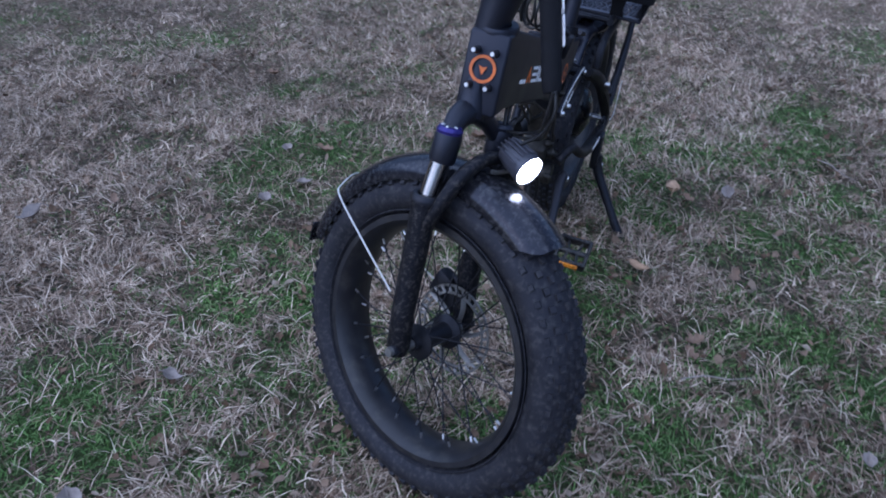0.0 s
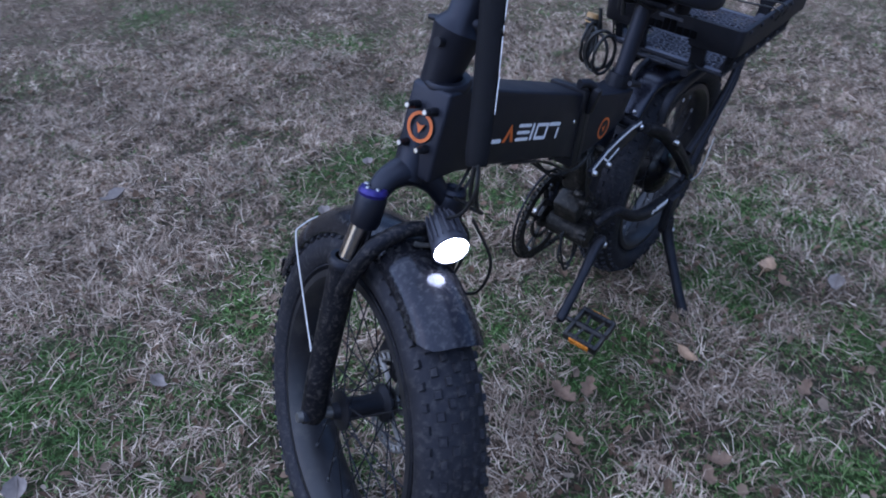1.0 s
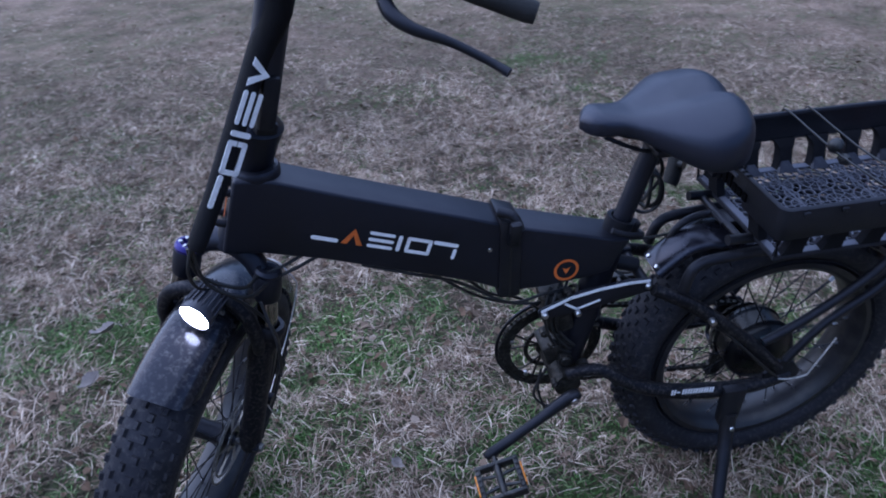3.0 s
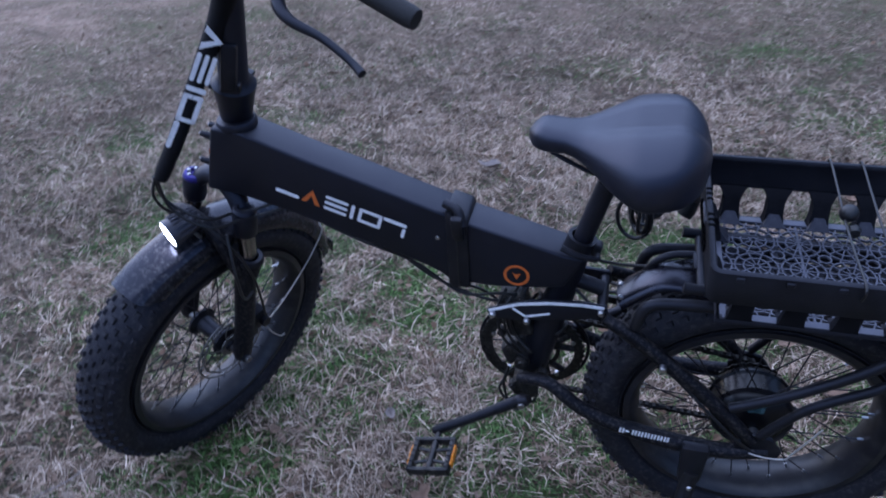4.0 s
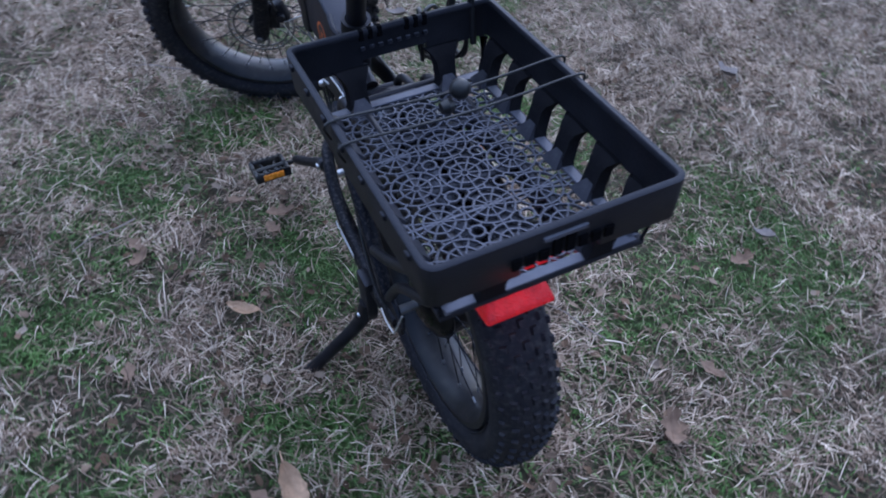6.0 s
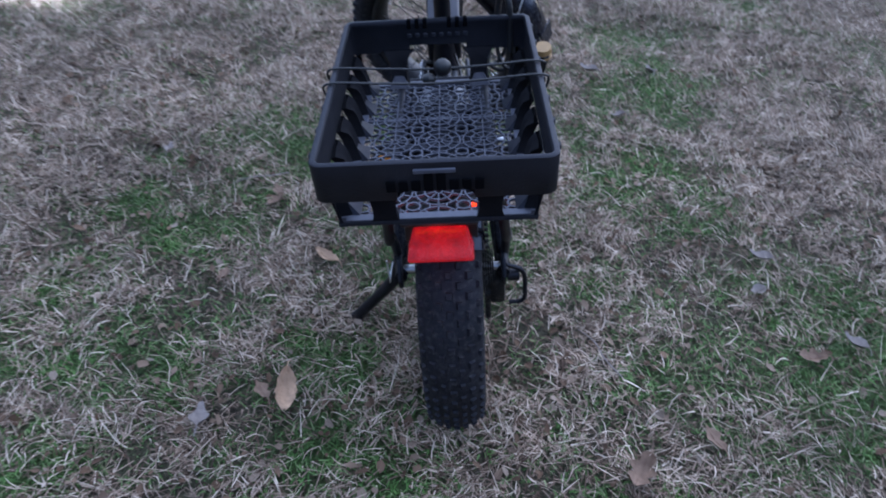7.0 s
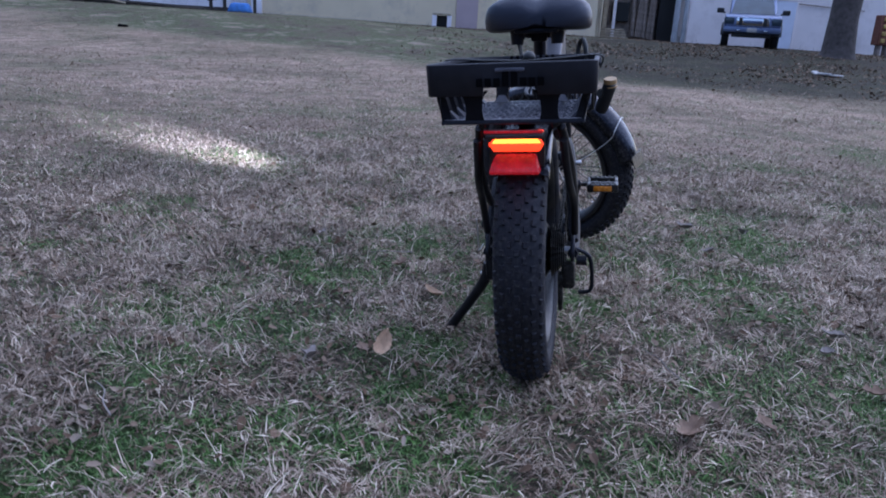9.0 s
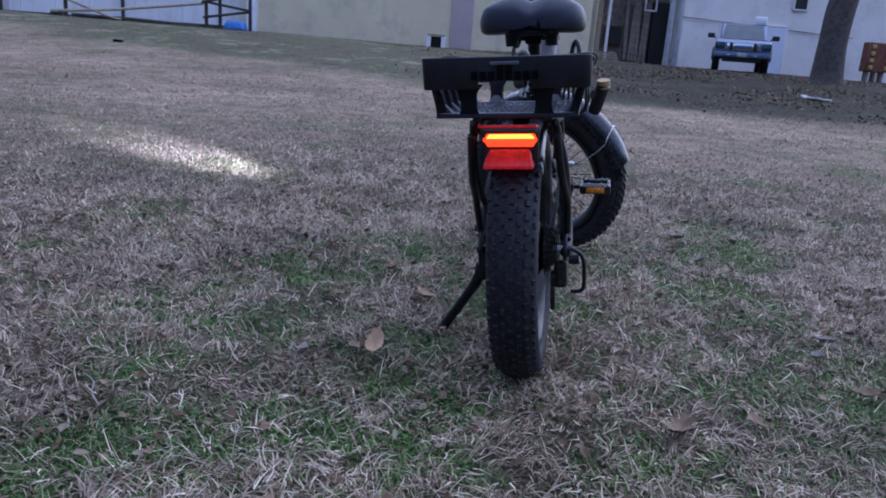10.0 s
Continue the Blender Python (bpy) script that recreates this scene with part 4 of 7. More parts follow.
for side in (-1, 1):
    for k, (bx, bz) in enumerate(((0.9000, 0.755), (0.9130, 0.706))):
        hb = part("head_bolt", Shape().tube([(bx - 0.006, side * 0.0145, bz - 0.003), (bx + 0.011, side * 0.0145, bz + 0.0025)], 0.0058, 12, 1).tube([(bx + 0.010, side * 0.0145, bz + 0.0022), (bx + 0.0185, side * 0.0145, bz + 0.0045)], 0.0048, 12, 1), paint_matte, main, "dark bolt with a bright worn tip")
        part("tip", Shape().tube([(bx + 0.0180, side * 0.0145, bz + 0.0044), (bx + 0.0200, side * 0.0145, bz + 0.0050)], 0.0032, 10, 1), steel, hb)


def ring_badge(parent, m, r):
    b = Shape().lathe([(r * 0.78, 0.0), (r, 0.0), (r, 0.0008), (r * 0.78, 0.0008)], 36, "z")
    ob = part("badge", b, orange_ink, parent, "orange ring badge", m)
    part("badge_mark", Shape().plate([(-r * 0.32, r * 0.22), (0, r * 0.1), (r * 0.32, r * 0.22), (0, -r * 0.42)], 0.0, 0.0008, 0.0, 1, "xy"), orange_ink, ob)


face = (Vector((0.889, 0, 0.780)) - Vector((0.925, 0, 0.664))).normalized()
ring_badge(main, Matrix(((0, face.x, 0.955, 0.9085), (1, 0, 0, 0.0), (0, face.z, 0.296, 0.730), (0, 0, 0, 1))), 0.0205)
ring_badge(rear_main, Matrix(((1, 0, 0, 0.406), (0, 0, 1, 0.0321), (0, -1, 0, 0.550), (0, 0, 0, 1))) @ Matrix.Rotation(math.pi, 4, "X"), 0.021)


def stroke(s, x0, z0, x1, z1, w):
    """A flat bar with rounded ends on the plane of the mark."""
    a, b = Vector((x0, z0)), Vector((x1, z1))
    d = (b - a).normalized()
    q = Vector((-d.y, d.x))
    pts = []
    for k in range(7):
        t = math.pi * k / 6
        pts.append(b + w / 2 * (math.cos(t) * q * 1 + math.sin(t) * d))
    for k in range(7):
        t = math.pi * k / 6
        pts.append(a + w / 2 * (-math.cos(t) * q - math.sin(t) * d))
    base = [(p.x, 0.0, p.y) for p in pts]
    n = len(base)
    s.add(base + [(x, 0.0009, z) for x, _, z in base], [tuple(range(n)), tuple(range(n, 2 * n))[::-1]] + [(i, (i + 1) % n, n + (i + 1) % n, n + i) for i in range(n)])


def logo_cells(length, height, w, kinds=(0, 1, 2, 3, 4, 5)):
    """Six plain marks for a row, each with its place along the row, in place of a brand's lettering."""
    cell = length / 6.05
    h = height / 2
    out = []
    at = 0.0
    for i in kinds:
        s = Shape()
        wide = cell * 0.92
        if i == 0:
            stroke(s, 0, -h, wide, -h, w * 1.15)
        elif i == 1:
            s.plate([(0, -h - w / 2), (cell * 0.44, h + w / 2), (cell * 0.88, -h - w / 2), (cell * 0.64, -h - w / 2), (cell * 0.44, h * 0.2), (cell * 0.24, -h - w / 2)], 0.0, 0.0009, 0.0)
        elif i == 2:
            for z in (h, 0, -h):
                stroke(s, 0, z, wide, z, w * 0.95)
        elif i == 3:
            stroke(s, cell * 0.10, h, cell * 0.10, -h, w * 1.1)
        elif i == 4:
            for a, b in (((0, h), (wide, h)), ((wide, h), (wide, -h)), ((wide, -h), (0, -h)), ((0, -h), (0, h))):
                stroke(s, a[0], a[1], b[0], b[1], w)
        else:
            stroke(s, 0, h, wide, h, w * 1.15)
            stroke(s, wide, h * 0.2, wide, -h, w)
        out.append((cell * at, s, i == 1))
        at += 0.46 if i == 3 else 1.12
    return out


def logo(parent, m, length, height, w):
    for at, s, accent in logo_cells(length, height, w):
        part("logo_mark", s, orange_ink if accent else white_ink, parent, "", m @ Matrix.Translation((at, 0, 0)))


# marks on the beam's side: x of the mark runs towards the rear
slope = math.atan2(0.069, 0.20)
run = Vector((-math.cos(slope), 0, -math.sin(slope)))
rise = Vector((-math.sin(slope), 0, math.cos(slope)))
logo(main, Matrix(((run.x, 0, rise.x, 0.792), (0, 1, 0, 0.0317), (run.z, 0, rise.z, 0.686), (0, 0, 0, 1))), 0.222, 0.022, 0.0056)

# seat tube, post and saddle
frame_tube = Shape().tube([(0.380, 0, 0.330), (0.350, 0, 0.45), (0.320, 0, 0.565), (0.313, 0, 0.597)], [0.028, 0.026, 0.022, 0.021], 18, 1)
part("seat_tube", frame_tube, paint_black, bike, "black seat tube")
post = part("seat_post", Shape().tube([(0.318, 0, 0.575), (0.262, 0, 0.775)], 0.0155, 18, 1), paint_black, bike, "black seat post")
part("seat_clamp", Shape().lathe([(0.0175, -0.014), (0.0235, -0.014), (0.0235, 0.014), (0.0175, 0.014)], 24, "z").box((-0.028, 0, 0), (0.014, 0.02, 0.022), 0.003).tube([(-0.03, 0.016, 0.0), (-0.028, 0.03, 0.002), (0.0, 0.038, 0.004), (0.028, 0.034, 0.006)], 0.005, 8, 4), paint_matte, post, "black quick-release clamp", Matrix.Translation((0.3115, 0, 0.604)) @ Matrix.Rotation(radians(-15.6), 4, "Y"))


def saddle_shape():
    """Broad padded saddle: narrow nose, wide rear with two lobes."""
    s = Shape()
    n, rows = 34, []
    for i in range(n):
        t = i / (n - 1)
        x = 0.394 - 0.250 * t
        k = min(1.0, max(0.0, (t - 0.20) / 0.47))
        k = k * k * (3 - 2 * k)
        half = 0.036 + 0.088 * k
        half *= math.sqrt(max(0.0, 1 - max(0.0, (0.15 - t) / 0.15) ** 2)) if t < 0.15 else 1.0
        if t > 0.68:
            half *= math.sqrt(max(0.0, 1 - ((t - 0.68) / 0.32) ** 2.2 * 0.96))
        top = 0.818 - 0.009 * math.sin(min(1.0, t / 0.6) * math.pi) + 0.024 * max(0.0, (t - 0.30) / 0.70) ** 0.9
        low = 0.778 - 0.022 * k - 0.004 * t
        if t < 0.10:
            top -= 0.020 * ((0.10 - t) / 0.10) ** 2
            low += 0.006 * ((0.10 - t) / 0.10) ** 2
        if t > 0.80:
            top -= 0.040 * ((t - 0.80) / 0.20) ** 2
            low += 0.014 * ((t - 0.80) / 0.20) ** 2
        ring = []
        for j in range(32):
            a = 2 * math.pi * j / 32
            c, q = math.cos(a), math.sin(a)
            y = half * math.copysign(abs(c) ** 0.78, c)
            dip = 0.015 * k * math.exp(-(y / 0.022) ** 2) * max(0, q)
            edge = 0.016 * k * (abs(y) / max(half, 1e-4)) ** 2
            mid = (top + low) / 2
            h = (top - low) / 2
            z = mid + h * math.copysign(abs(q) ** (0.70 if q > 0 else 0.45), q) - dip - (edge if q < 0.35 else edge * 0.6)
            ring.append((x, y, z))
        rows.append(ring)
    base = s.n
    s.grid(rows, close_v=True)
    s.f.append(tuple(range(base, base + 32)))
    s.f.append(tuple(range(s.n - 32, s.n))[::-1])
    return s


saddle = part("saddle", saddle_shape(), vinyl, bike, "wide padded black vinyl saddle", angle=60)
under = Shape().box((0.225, 0, 0.752), (0.13, 0.10, 0.012), 0.005)
for side in (-1, 1):
    under.tube([(0.36, side * 0.018, 0.775), (0.30, side * 0.022, 0.748), (0.24, side * 0.024, 0.738), (0.195, side * 0.040, 0.750)], 0.0035, 8, 5)
    under.tube([(0.200, side * 0.046, 0.722), (0.200, side * 0.046, 0.752)], [0.014, 0.017], 16, 1)
part("saddle_base", under, paint_matte, saddle, "black saddle base, rails and bumpers")
part("post_head", Shape().tube([(0.262, -0.03, 0.748), (0.262, 0.03, 0.748)], 0.012, 12, 1).box((0.262, 0, 0.742), (0.035, 0.04, 0.03), 0.006), paint_matte, saddle)

# steering post, bar, levers and the cable sleeve
STEM0, STEMD = Vector((-0.041, 0.020, 0.490)), Vector((0.15, 0.07, 1.0))


def up_stem(k, dx=0.0, dy=0.0):
    return STEM0 + STEMD * (k - 0.490) + Vector((dx, dy, 0))


stem = Shape().tube([up_stem(z) for z in (0.478, 0.528, 0.556, 0.572, 0.578, 0.583, 0.592, 0.86)], [0.0215, 0.0265, 0.0300, 0.0330, 0.0340, 0.0300, 0.0225, 0.0215], 24, 1)
stem_ob = part("steering_post", stem, paint_black, bike, "black folding steering post", TURNED)
part("post_latch", Shape().box(up_stem(0.625, 0.020, 0.016), (0.020, 0.024, 0.075), 0.006, Matrix.Rotation(radians(42), 4, "Z")).box(up_stem(0.588, 0.018, 0.015), (0.026, 0.030, 0.018), 0.005, Matrix.Rotation(radians(42), 4, "Z")), paint_matte, stem_ob, "black folding latch")
part("flange_lip", Shape().box(up_stem(0.580, -0.030, -0.012), (0.022, 0.030, 0.007), 0.003, Matrix.Rotation(radians(20), 4, "Z")), paint_matte, stem_ob, "hinge lip behind the post")
part("hinge_bolt", Shape().tube([up_stem(0.560, 0.012, -0.022), up_stem(0.560, 0.017, -0.036)], 0.0062, 12, 1), paint_matte, stem_ob, "black hinge bolt")
bar = part("handlebar", Shape().tube([(-0.020, -0.265, 0.822), (-0.012, -0.13, 0.830), (0.008, -0.02, 0.856), (0.010, 0.037, 0.860), (0.006, 0.10, 0.854), (-0.012, 0.19, 0.830), (-0.022, 0.335, 0.818)], 0.0115, 14, 6), paint_black, bike, "black riser handlebar", TURNED)
for side in (-1, 1):
    def hand_end(x, y, z):
        return (x, y if side == 1 else 0.072 - y, z)
    g = Shape().tube([hand_end(-0.014, 0.205, 0.8275), hand_end(-0.0145, 0.215, 0.827), hand_end(-0.0215, 0.325, 0.8185), hand_end(-0.022, 0.336, 0.818)], [0.0155, 0.0135, 0.0140, 0.0125], 18, 1)
    part("grip", g, grip_rubber, bar, "ribbed black rubber grip")
    lv = Shape().tube([hand_end(0.020, 0.165, 0.810), hand_end(0.048, 0.185, 0.794), hand_end(0.058, 0.215, 0.786), hand_end(0.050, 0.260, 0.781), hand_end(0.050, 0.305, 0.773), hand_end(0.055, 0.328, 0.769)], [0.009, 0.009, 0.007, 0.0052, 0.0048, 0.0056], 10, 5)
    lv.box(hand_end(0.018, 0.172, 0.816), (0.055, 0.045, 0.022), 0.006)
    lv.lathe([(0.0118, -0.012), (0.0165, -0.012), (0.0165, 0.012), (0.0118, 0.012)], 18, "y", hand_end(-0.010, 0.178, 0.832))
    part("brake_lever", lv, paint_matte, bar, "black brake lever")
sleeve_path = [tuple(up_stem(0.82, 0.002, 0.003)), tuple(up_stem(0.745, 0.006, 0.007)), (0.007, 0.030, 0.685), (0.039, 0.023, 0.60), (0.073, 0.017, 0.515), (0.095, 0.011, 0.462), (0.101, 0.010, 0.447)]
sleeve = part("cable_sleeve", Shape().tube(sleeve_path, [0.0235, 0.0225, 0.0175, 0.0155, 0.0150, 0.0145, 0.012], 18, 5, flat=0.82), fabric, bike, "black cable sleeve with a pale logo", TURNED)


def sleeve_marks():
    """Pale marks that follow the sleeve's front, in place of lettering."""
    pts = [Vector(p) for p in sleeve_path[::-1]]
    radii = [0.012, 0.0145, 0.0150, 0.0155, 0.0175, 0.0235, 0.0255]

    def at(d):
        for a, b, ra, rb in zip(pts, pts[1:], radii, radii[1:]):
            step = (b - a).length
            if d <= step:
                return a.lerp(b, d / step), (b - a).normalized(), ra + (rb - ra) * d / step
            d -= step
        return pts[-1], (pts[-1] - pts[-2]).normalized(), radii[-1]

    for d, s, accent in logo_cells(0.245, 0.0215, 0.0066, (0, 4, 3, 2, 1)):
        p, along, r = at(d + 0.065)
        out = Vector((0.62, 0.78, 0.0))
        out = (out - along * out.dot(along)).normalized()
        across = along.cross(out)
        base = p + out * (r * 0.94)
        m = Matrix(((along.x, out.x, across.x, base.x), (along.y, out.y, across.y, base.y), (along.z, out.z, across.z, base.z), (0, 0, 0, 1)))
        part("logo_mark", s, white_ink, sleeve, "", m)


sleeve_marks()

# cables
for k, pts in enumerate(([(0.108, 0.006, 0.452), (0.115, 0.008, 0.42), (0.098, 0.012, 0.385), (0.070, 0.014, 0.362), (0.045, 0.012, 0.340)],
                         [(0.06, 0.03, 0.36), (0.03, 0.085, 0.31), (0.0, 0.105, 0.24), (-0.03, 0.10, 0.15), (-0.05, 0.092, 0.085)],
                         [(0.035, 0.08, 0.34), (0.05, 0.12, 0.28), (0.035, 0.125, 0.22), (0.0, 0.108, 0.20)])):
    part("cable", Shape().tube(pts, 0.0024, 8, 6), cable_black, bike, "", TURNED)
for k, pts in enumerate(([(0.73, 0.02, 0.606), (0.66, 0.03, 0.585), (0.58, 0.02, 0.545), (0.50, 0.030, 0.498), (0.44, 0.03, 0.505), (0.40, 0.02, 0.50)],
                         [(0.66, 0.0, 0.592), (0.57, 0.01, 0.52), (0.51, 0.0, 0.478), (0.45, 0.01, 0.47), (0.41, 0.0, 0.47)],
                         [(0.60, -0.02, 0.57), (0.53, -0.01, 0.495), (0.47, -0.02, 0.462), (0.42, -0.02, 0.42)],
                         [(0.315, 0.01, 0.52), (0.28, 0.03, 0.50), (0.23, 0.05, 0.48), (0.14, 0.09, 0.42), (0.05, 0.105, 0.33), (0.01, 0.10, 0.29)],
                         [(0.30, -0.02, 0.56), (0.24, -0.03, 0.545), (0.18, -0.02, 0.56), (0.15, -0.02, 0.575)])):
    part("cable", Shape().tube(pts, 0.0026, 8, 6), cable_black, bike)

def from_fork(x, y, z):
    return TURNED @ Vector((x, y, z))


for k in range(2):
    start = from_fork(0.108, 0.002 + 0.006 * k, 0.450)
    dip = from_fork(0.098, 0.016 + 0.012 * k, 0.405 - 0.010 * k)
    out = from_fork(0.060, 0.060 + 0.01 * k, 0.375 - 0.012 * k)
    part("cable", Shape().tube([start, dip, out, Vector((0.880 - 0.015 * k, 0.045, 0.628 - 0.010 * k)), Vector((0.845 - 0.02 * k, 0.030, 0.630 - 0.006 * k)), Vector((0.80 - 0.03 * k, 0.02, 0.642)), Vector((0.75, 0.02, 0.630))], 0.0027, 8, 6), cable_black, bike)

# coil of lock cable hung behind the seat post
coil = Shape()
for k in range(5):
    ring = []
    turn = 0.7 * k
    for a in np.linspace(0.2, 2 * math.pi + 0.2, 15):
        u, v = 0.036 * math.cos(a), 0.040 * math.sin(a)
        ring.append((0.208 + 0.006 * k + u * math.cos(turn) * 0.8, -0.128 + 0.013 * k + u * math.sin(turn) * 0.8, 0.612 + v - 0.005 * (k % 3)))
    coil.tube(ring, 0.0034, 8, 3, False)
coil.tube([(0.200, -0.110, 0.64), (0.205, -0.112, 0.66), (0.203, -0.118, 0.685)], 0.0042, 8, 5)
single("lock_cable", coil, cable_black, "coiled black lock cable hung at the crate corner", "cable lock", m=BIKE)

# lower frame, swing arm and link plates
low = Shape().tube([(0.388, -0.045, 0.295), (0.388, 0.045, 0.295)], 0.0245, 22, 1)
low.box((0.374, 0, 0.335), (0.040, 0.050, 0.05), 0.014).plate([(0.420, 0.330), (0.436, 0.372), (0.405, 0.392), (0.372, 0.372)], -0.028, 0.028, 0.006, 2)
bb = part("bottom_bracket", low, grime, bike, "mud-spattered bottom bracket shell")
part("controller_box", Shape().box((0.408, 0, 0.448), (0.046, 0.050, 0.092), 0.010, Matrix.Rotation(radians(14), 4, "Y"), 3), grime, bb, "muddy controller box")
part("shock_spring", Shape().tube([Vector((0.330 + 0.055 * k / 44, 0.0, 0.405 + 0.075 * k / 44)) + Vector((0.011 * math.sin(k * 0.9), 0.017 * math.cos(k * 0.9), -0.009 * math.sin(k * 0.9))) for k in range(45)], 0.0035, 8, 2), grime, bb, "muddy shock spring")
for bx, by, bz, br in ((0.415, 0.030, 0.385, 0.010), (0.395, 0.034, 0.352, 0.013), (0.432, 0.022, 0.412, 0.008), (0.360, 0.036, 0.330, 0.012), (0.398, 0.030, 0.500, 0.008), (0.424, 0.027, 0.465, 0.006), (0.410, 0.040, 0.300, 0.008)):
    part("boss", Shape().lathe([(0.0, 0.010), (br * 0.6, 0.010), (br * 0.7, 0.006), (br, 0.006), (br, -0.006), (0.0, -0.006)], 14, "y", (bx, by, bz), closed=False), grime, bb)
for k in range(3):
    part("wire", Shape().tube([(0.425 - 0.02 * k, 0.020 - 0.012 * k, 0.51), (0.438 - 0.012 * k, 0.034, 0.47), (0.43 - 0.01 * k, 0.038 - 0.004 * k, 0.42), (0.41 - 0.014 * k, 0.036, 0.385), (0.385, 0.034, 0.365 + 0.01 * k)], 0.0026, 8, 5), cable_black, bb)
for side in (-1, 1):
    link = Shape().plate([(0.454, 0.482), (0.448, 0.464), (0.400, 0.466), (0.300, 0.484), (0.255, 0.494), (0.260, 0.518), (0.300, 0.521), (0.380, 0.512)], side * 0.044 - 0.004, side * 0.044 + 0.004, 0.003, 2)
    lk = part("link_plate", link, paint_black, bike, "black suspension link with a pale stripe")
    if side == 1:
        st = Shape()
        pts = [(0.447, 0.483), (0.40, 0.503), (0.35, 0.513), (0.30, 0.517), (0.266, 0.516)]
        for a, b in zip(pts, pts[1:]):
            stroke(st, a[0], a[1], b[0], b[1], 0.0055)
        stroke(st, 0.408, 0.492, 0.388, 0.478, 0.004)
        stroke(st, 0.388, 0.478, 0.350, 0.490, 0.004)
        part("stripe", st, white_ink, lk, "pale stripe", Matrix.Translation((0, 0.0482, 0)))
        for bx, bz in ((0.443, 0.476), (0.386, 0.470), (0.268, 0.508)):
            part("bolt", Shape().lathe([(0.0, 0.056), (0.004, 0.056), (0.006, 0.053), (0.006, 0.047)], 12, "y", (bx, 0, bz), closed=False), steel, lk)
    y = 0.088 * side
    arm = Shape().tube([(0.395, side * 0.055, 0.335), (0.345, side * 0.072, 0.352), (0.285, side * 0.085, 0.315), (0.215, y, 0.287), (0.135, y * 1.02, 0.272), (0.05, y * 1.05, 0.270), (-0.02, y * 1.05, 0.283)], [0.0105, 0.0110, 0.0120, 0.0140, 0.0148, 0.0138, 0.011], 14, 5)
    ar = part("chain_stay", arm, leg_paint, bike, "black swing arm with a small pale mark")
    if side == 1:
        mk = Shape()
        for i in range(8):
            x0 = 0.219 - 0.0105 * i
            if i == 1:
                stroke(mk, x0, 0.0, x0 - 0.004, 0.0, 0.0028)
                continue
            stroke(mk, x0 - 0.001, -0.0045, x0 - 0.001, 0.0045, 0.0030)
            stroke(mk, x0 - 0.006, -0.0045, x0 - 0.006, 0.0045, 0.0030)
        part("pale_mark", mk, white_ink, ar, "row of small pale marks", Matrix.Translation((0.0, 0.1068, 0.278)) @ Matrix.Rotation(radians(-6), 4, "Y"))
    seat_stay = Shape().tube([(0.262, side * 0.060, 0.506), (0.208, side * 0.073, 0.480), (0.155, side * 0.081, 0.442), (0.075, y, 0.372), (0.01, y * 1.05, 0.305)], [0.012, 0.0150, 0.0155, 0.0150, 0.013], 14, 5, flat=0.8)
    sst = part("seat_stay", seat_stay, leg_paint, bike, "black seat stay")
    part("stay_bolt", Shape().lathe([(0.0, 0.0135), (0.005, 0.0135), (0.006, 0.011), (0.006, 0.0)], 12, "y", closed=False), steel, sst, "", Matrix.Translation((0.166, side * 0.080 + side * 0.010, 0.450)) @ Matrix.Scale(side, 4, (0, 1, 0)))
    drop = Shape().plate([(-0.035, 0.268), (0.03, 0.262), (0.035, 0.295), (0.01, 0.325), (-0.02, 0.318), (-0.04, 0.29)], y * 1.05 - 0.004, y * 1.05 + 0.004, 0.002, 1)
    part("dropout", drop, paint_matte, bike, "black axle plate")
part("shock", Shape().tube([(0.315, 0, 0.53), (0.27, 0, 0.515)], 0.013, 14, 1).tube([(0.268, -0.052, 0.505), (0.268, 0.052, 0.505)], 0.009, 12, 1), paint_matte, bike, "black rear pivot and shock")
part("brake_cable_end", Shape().tube([(0.012, 0.108, 0.292), (-0.012, 0.110, 0.289), (-0.040, 0.110, 0.292), (-0.048, 0.109, 0.302), (-0.080, 0.106, 0.372)], 0.0013, 8, 2), wire_white, bike, "thin pale cable end")

# rear rack
rack_ob = part("rear_rack", Shape().box((-0.03, 0, 0.5905), (0.34, 0.04, 0.006), 0.002), paint_matte, bike, "black tubular rear rack")
for side in (-1, 1):
    y = 0.068 * side
    rack = Shape()
    rack.tube([(0.155, y, 0.594), (0.135, y, 0.593), (0.0, y, 0.590), (-0.20, y, 0.588), (-0.222, y * 0.9, 0.586)], 0.0085, 10, 5)
    part("rack_rail", rack, paint_matte, rack_ob, "black tubular rail")
    part("rack_rail", Shape().tube([(0.215, side * 0.07, 0.505), (0.20, y, 0.548), (0.150, y, 0.560), (0.0, y, 0.566), (-0.10, y, 0.572), (-0.165, y, 0.560)], 0.0095, 10, 5), paint_matte, rack_ob)
    part("rack_strut", Shape().tube([(0.055, side * 0.094, 0.378), (-0.02, side * 0.094, 0.422), (-0.12, side * 0.09, 0.498), (-0.20, side * 0.076, 0.578)], 0.0085, 10, 5), paint_matte, rack_ob)
    part("rack_strut", Shape().tube([(0.0, side * 0.096, 0.325), (-0.045, side * 0.096, 0.392), (-0.082, side * 0.094, 0.424), (-0.150, side * 0.088, 0.470), (-0.205, side * 0.08, 0.555)], 0.008, 10, 5), paint_matte, rack_ob)
    if side == -1:
        part("rack_bow", Shape().tube([(0.207, -0.020, 0.505), (0.204, -0.020, 0.545), (0.190, -0.020, 0.570), (0.165, -0.020, 0.584), (0.130, -0.020, 0.588)], 0.0062, 12, 6), paint_matte, rack_ob, "bent front bow of the rack")
for x in (0.13, 0.02, -0.09, -0.20):
    part("crossbar", Shape().tube([(x, -0.068, 0.590), (x, 0.068, 0.590)], 0.0065, 10, 1), paint_matte, rack_ob)
guard = Shape()
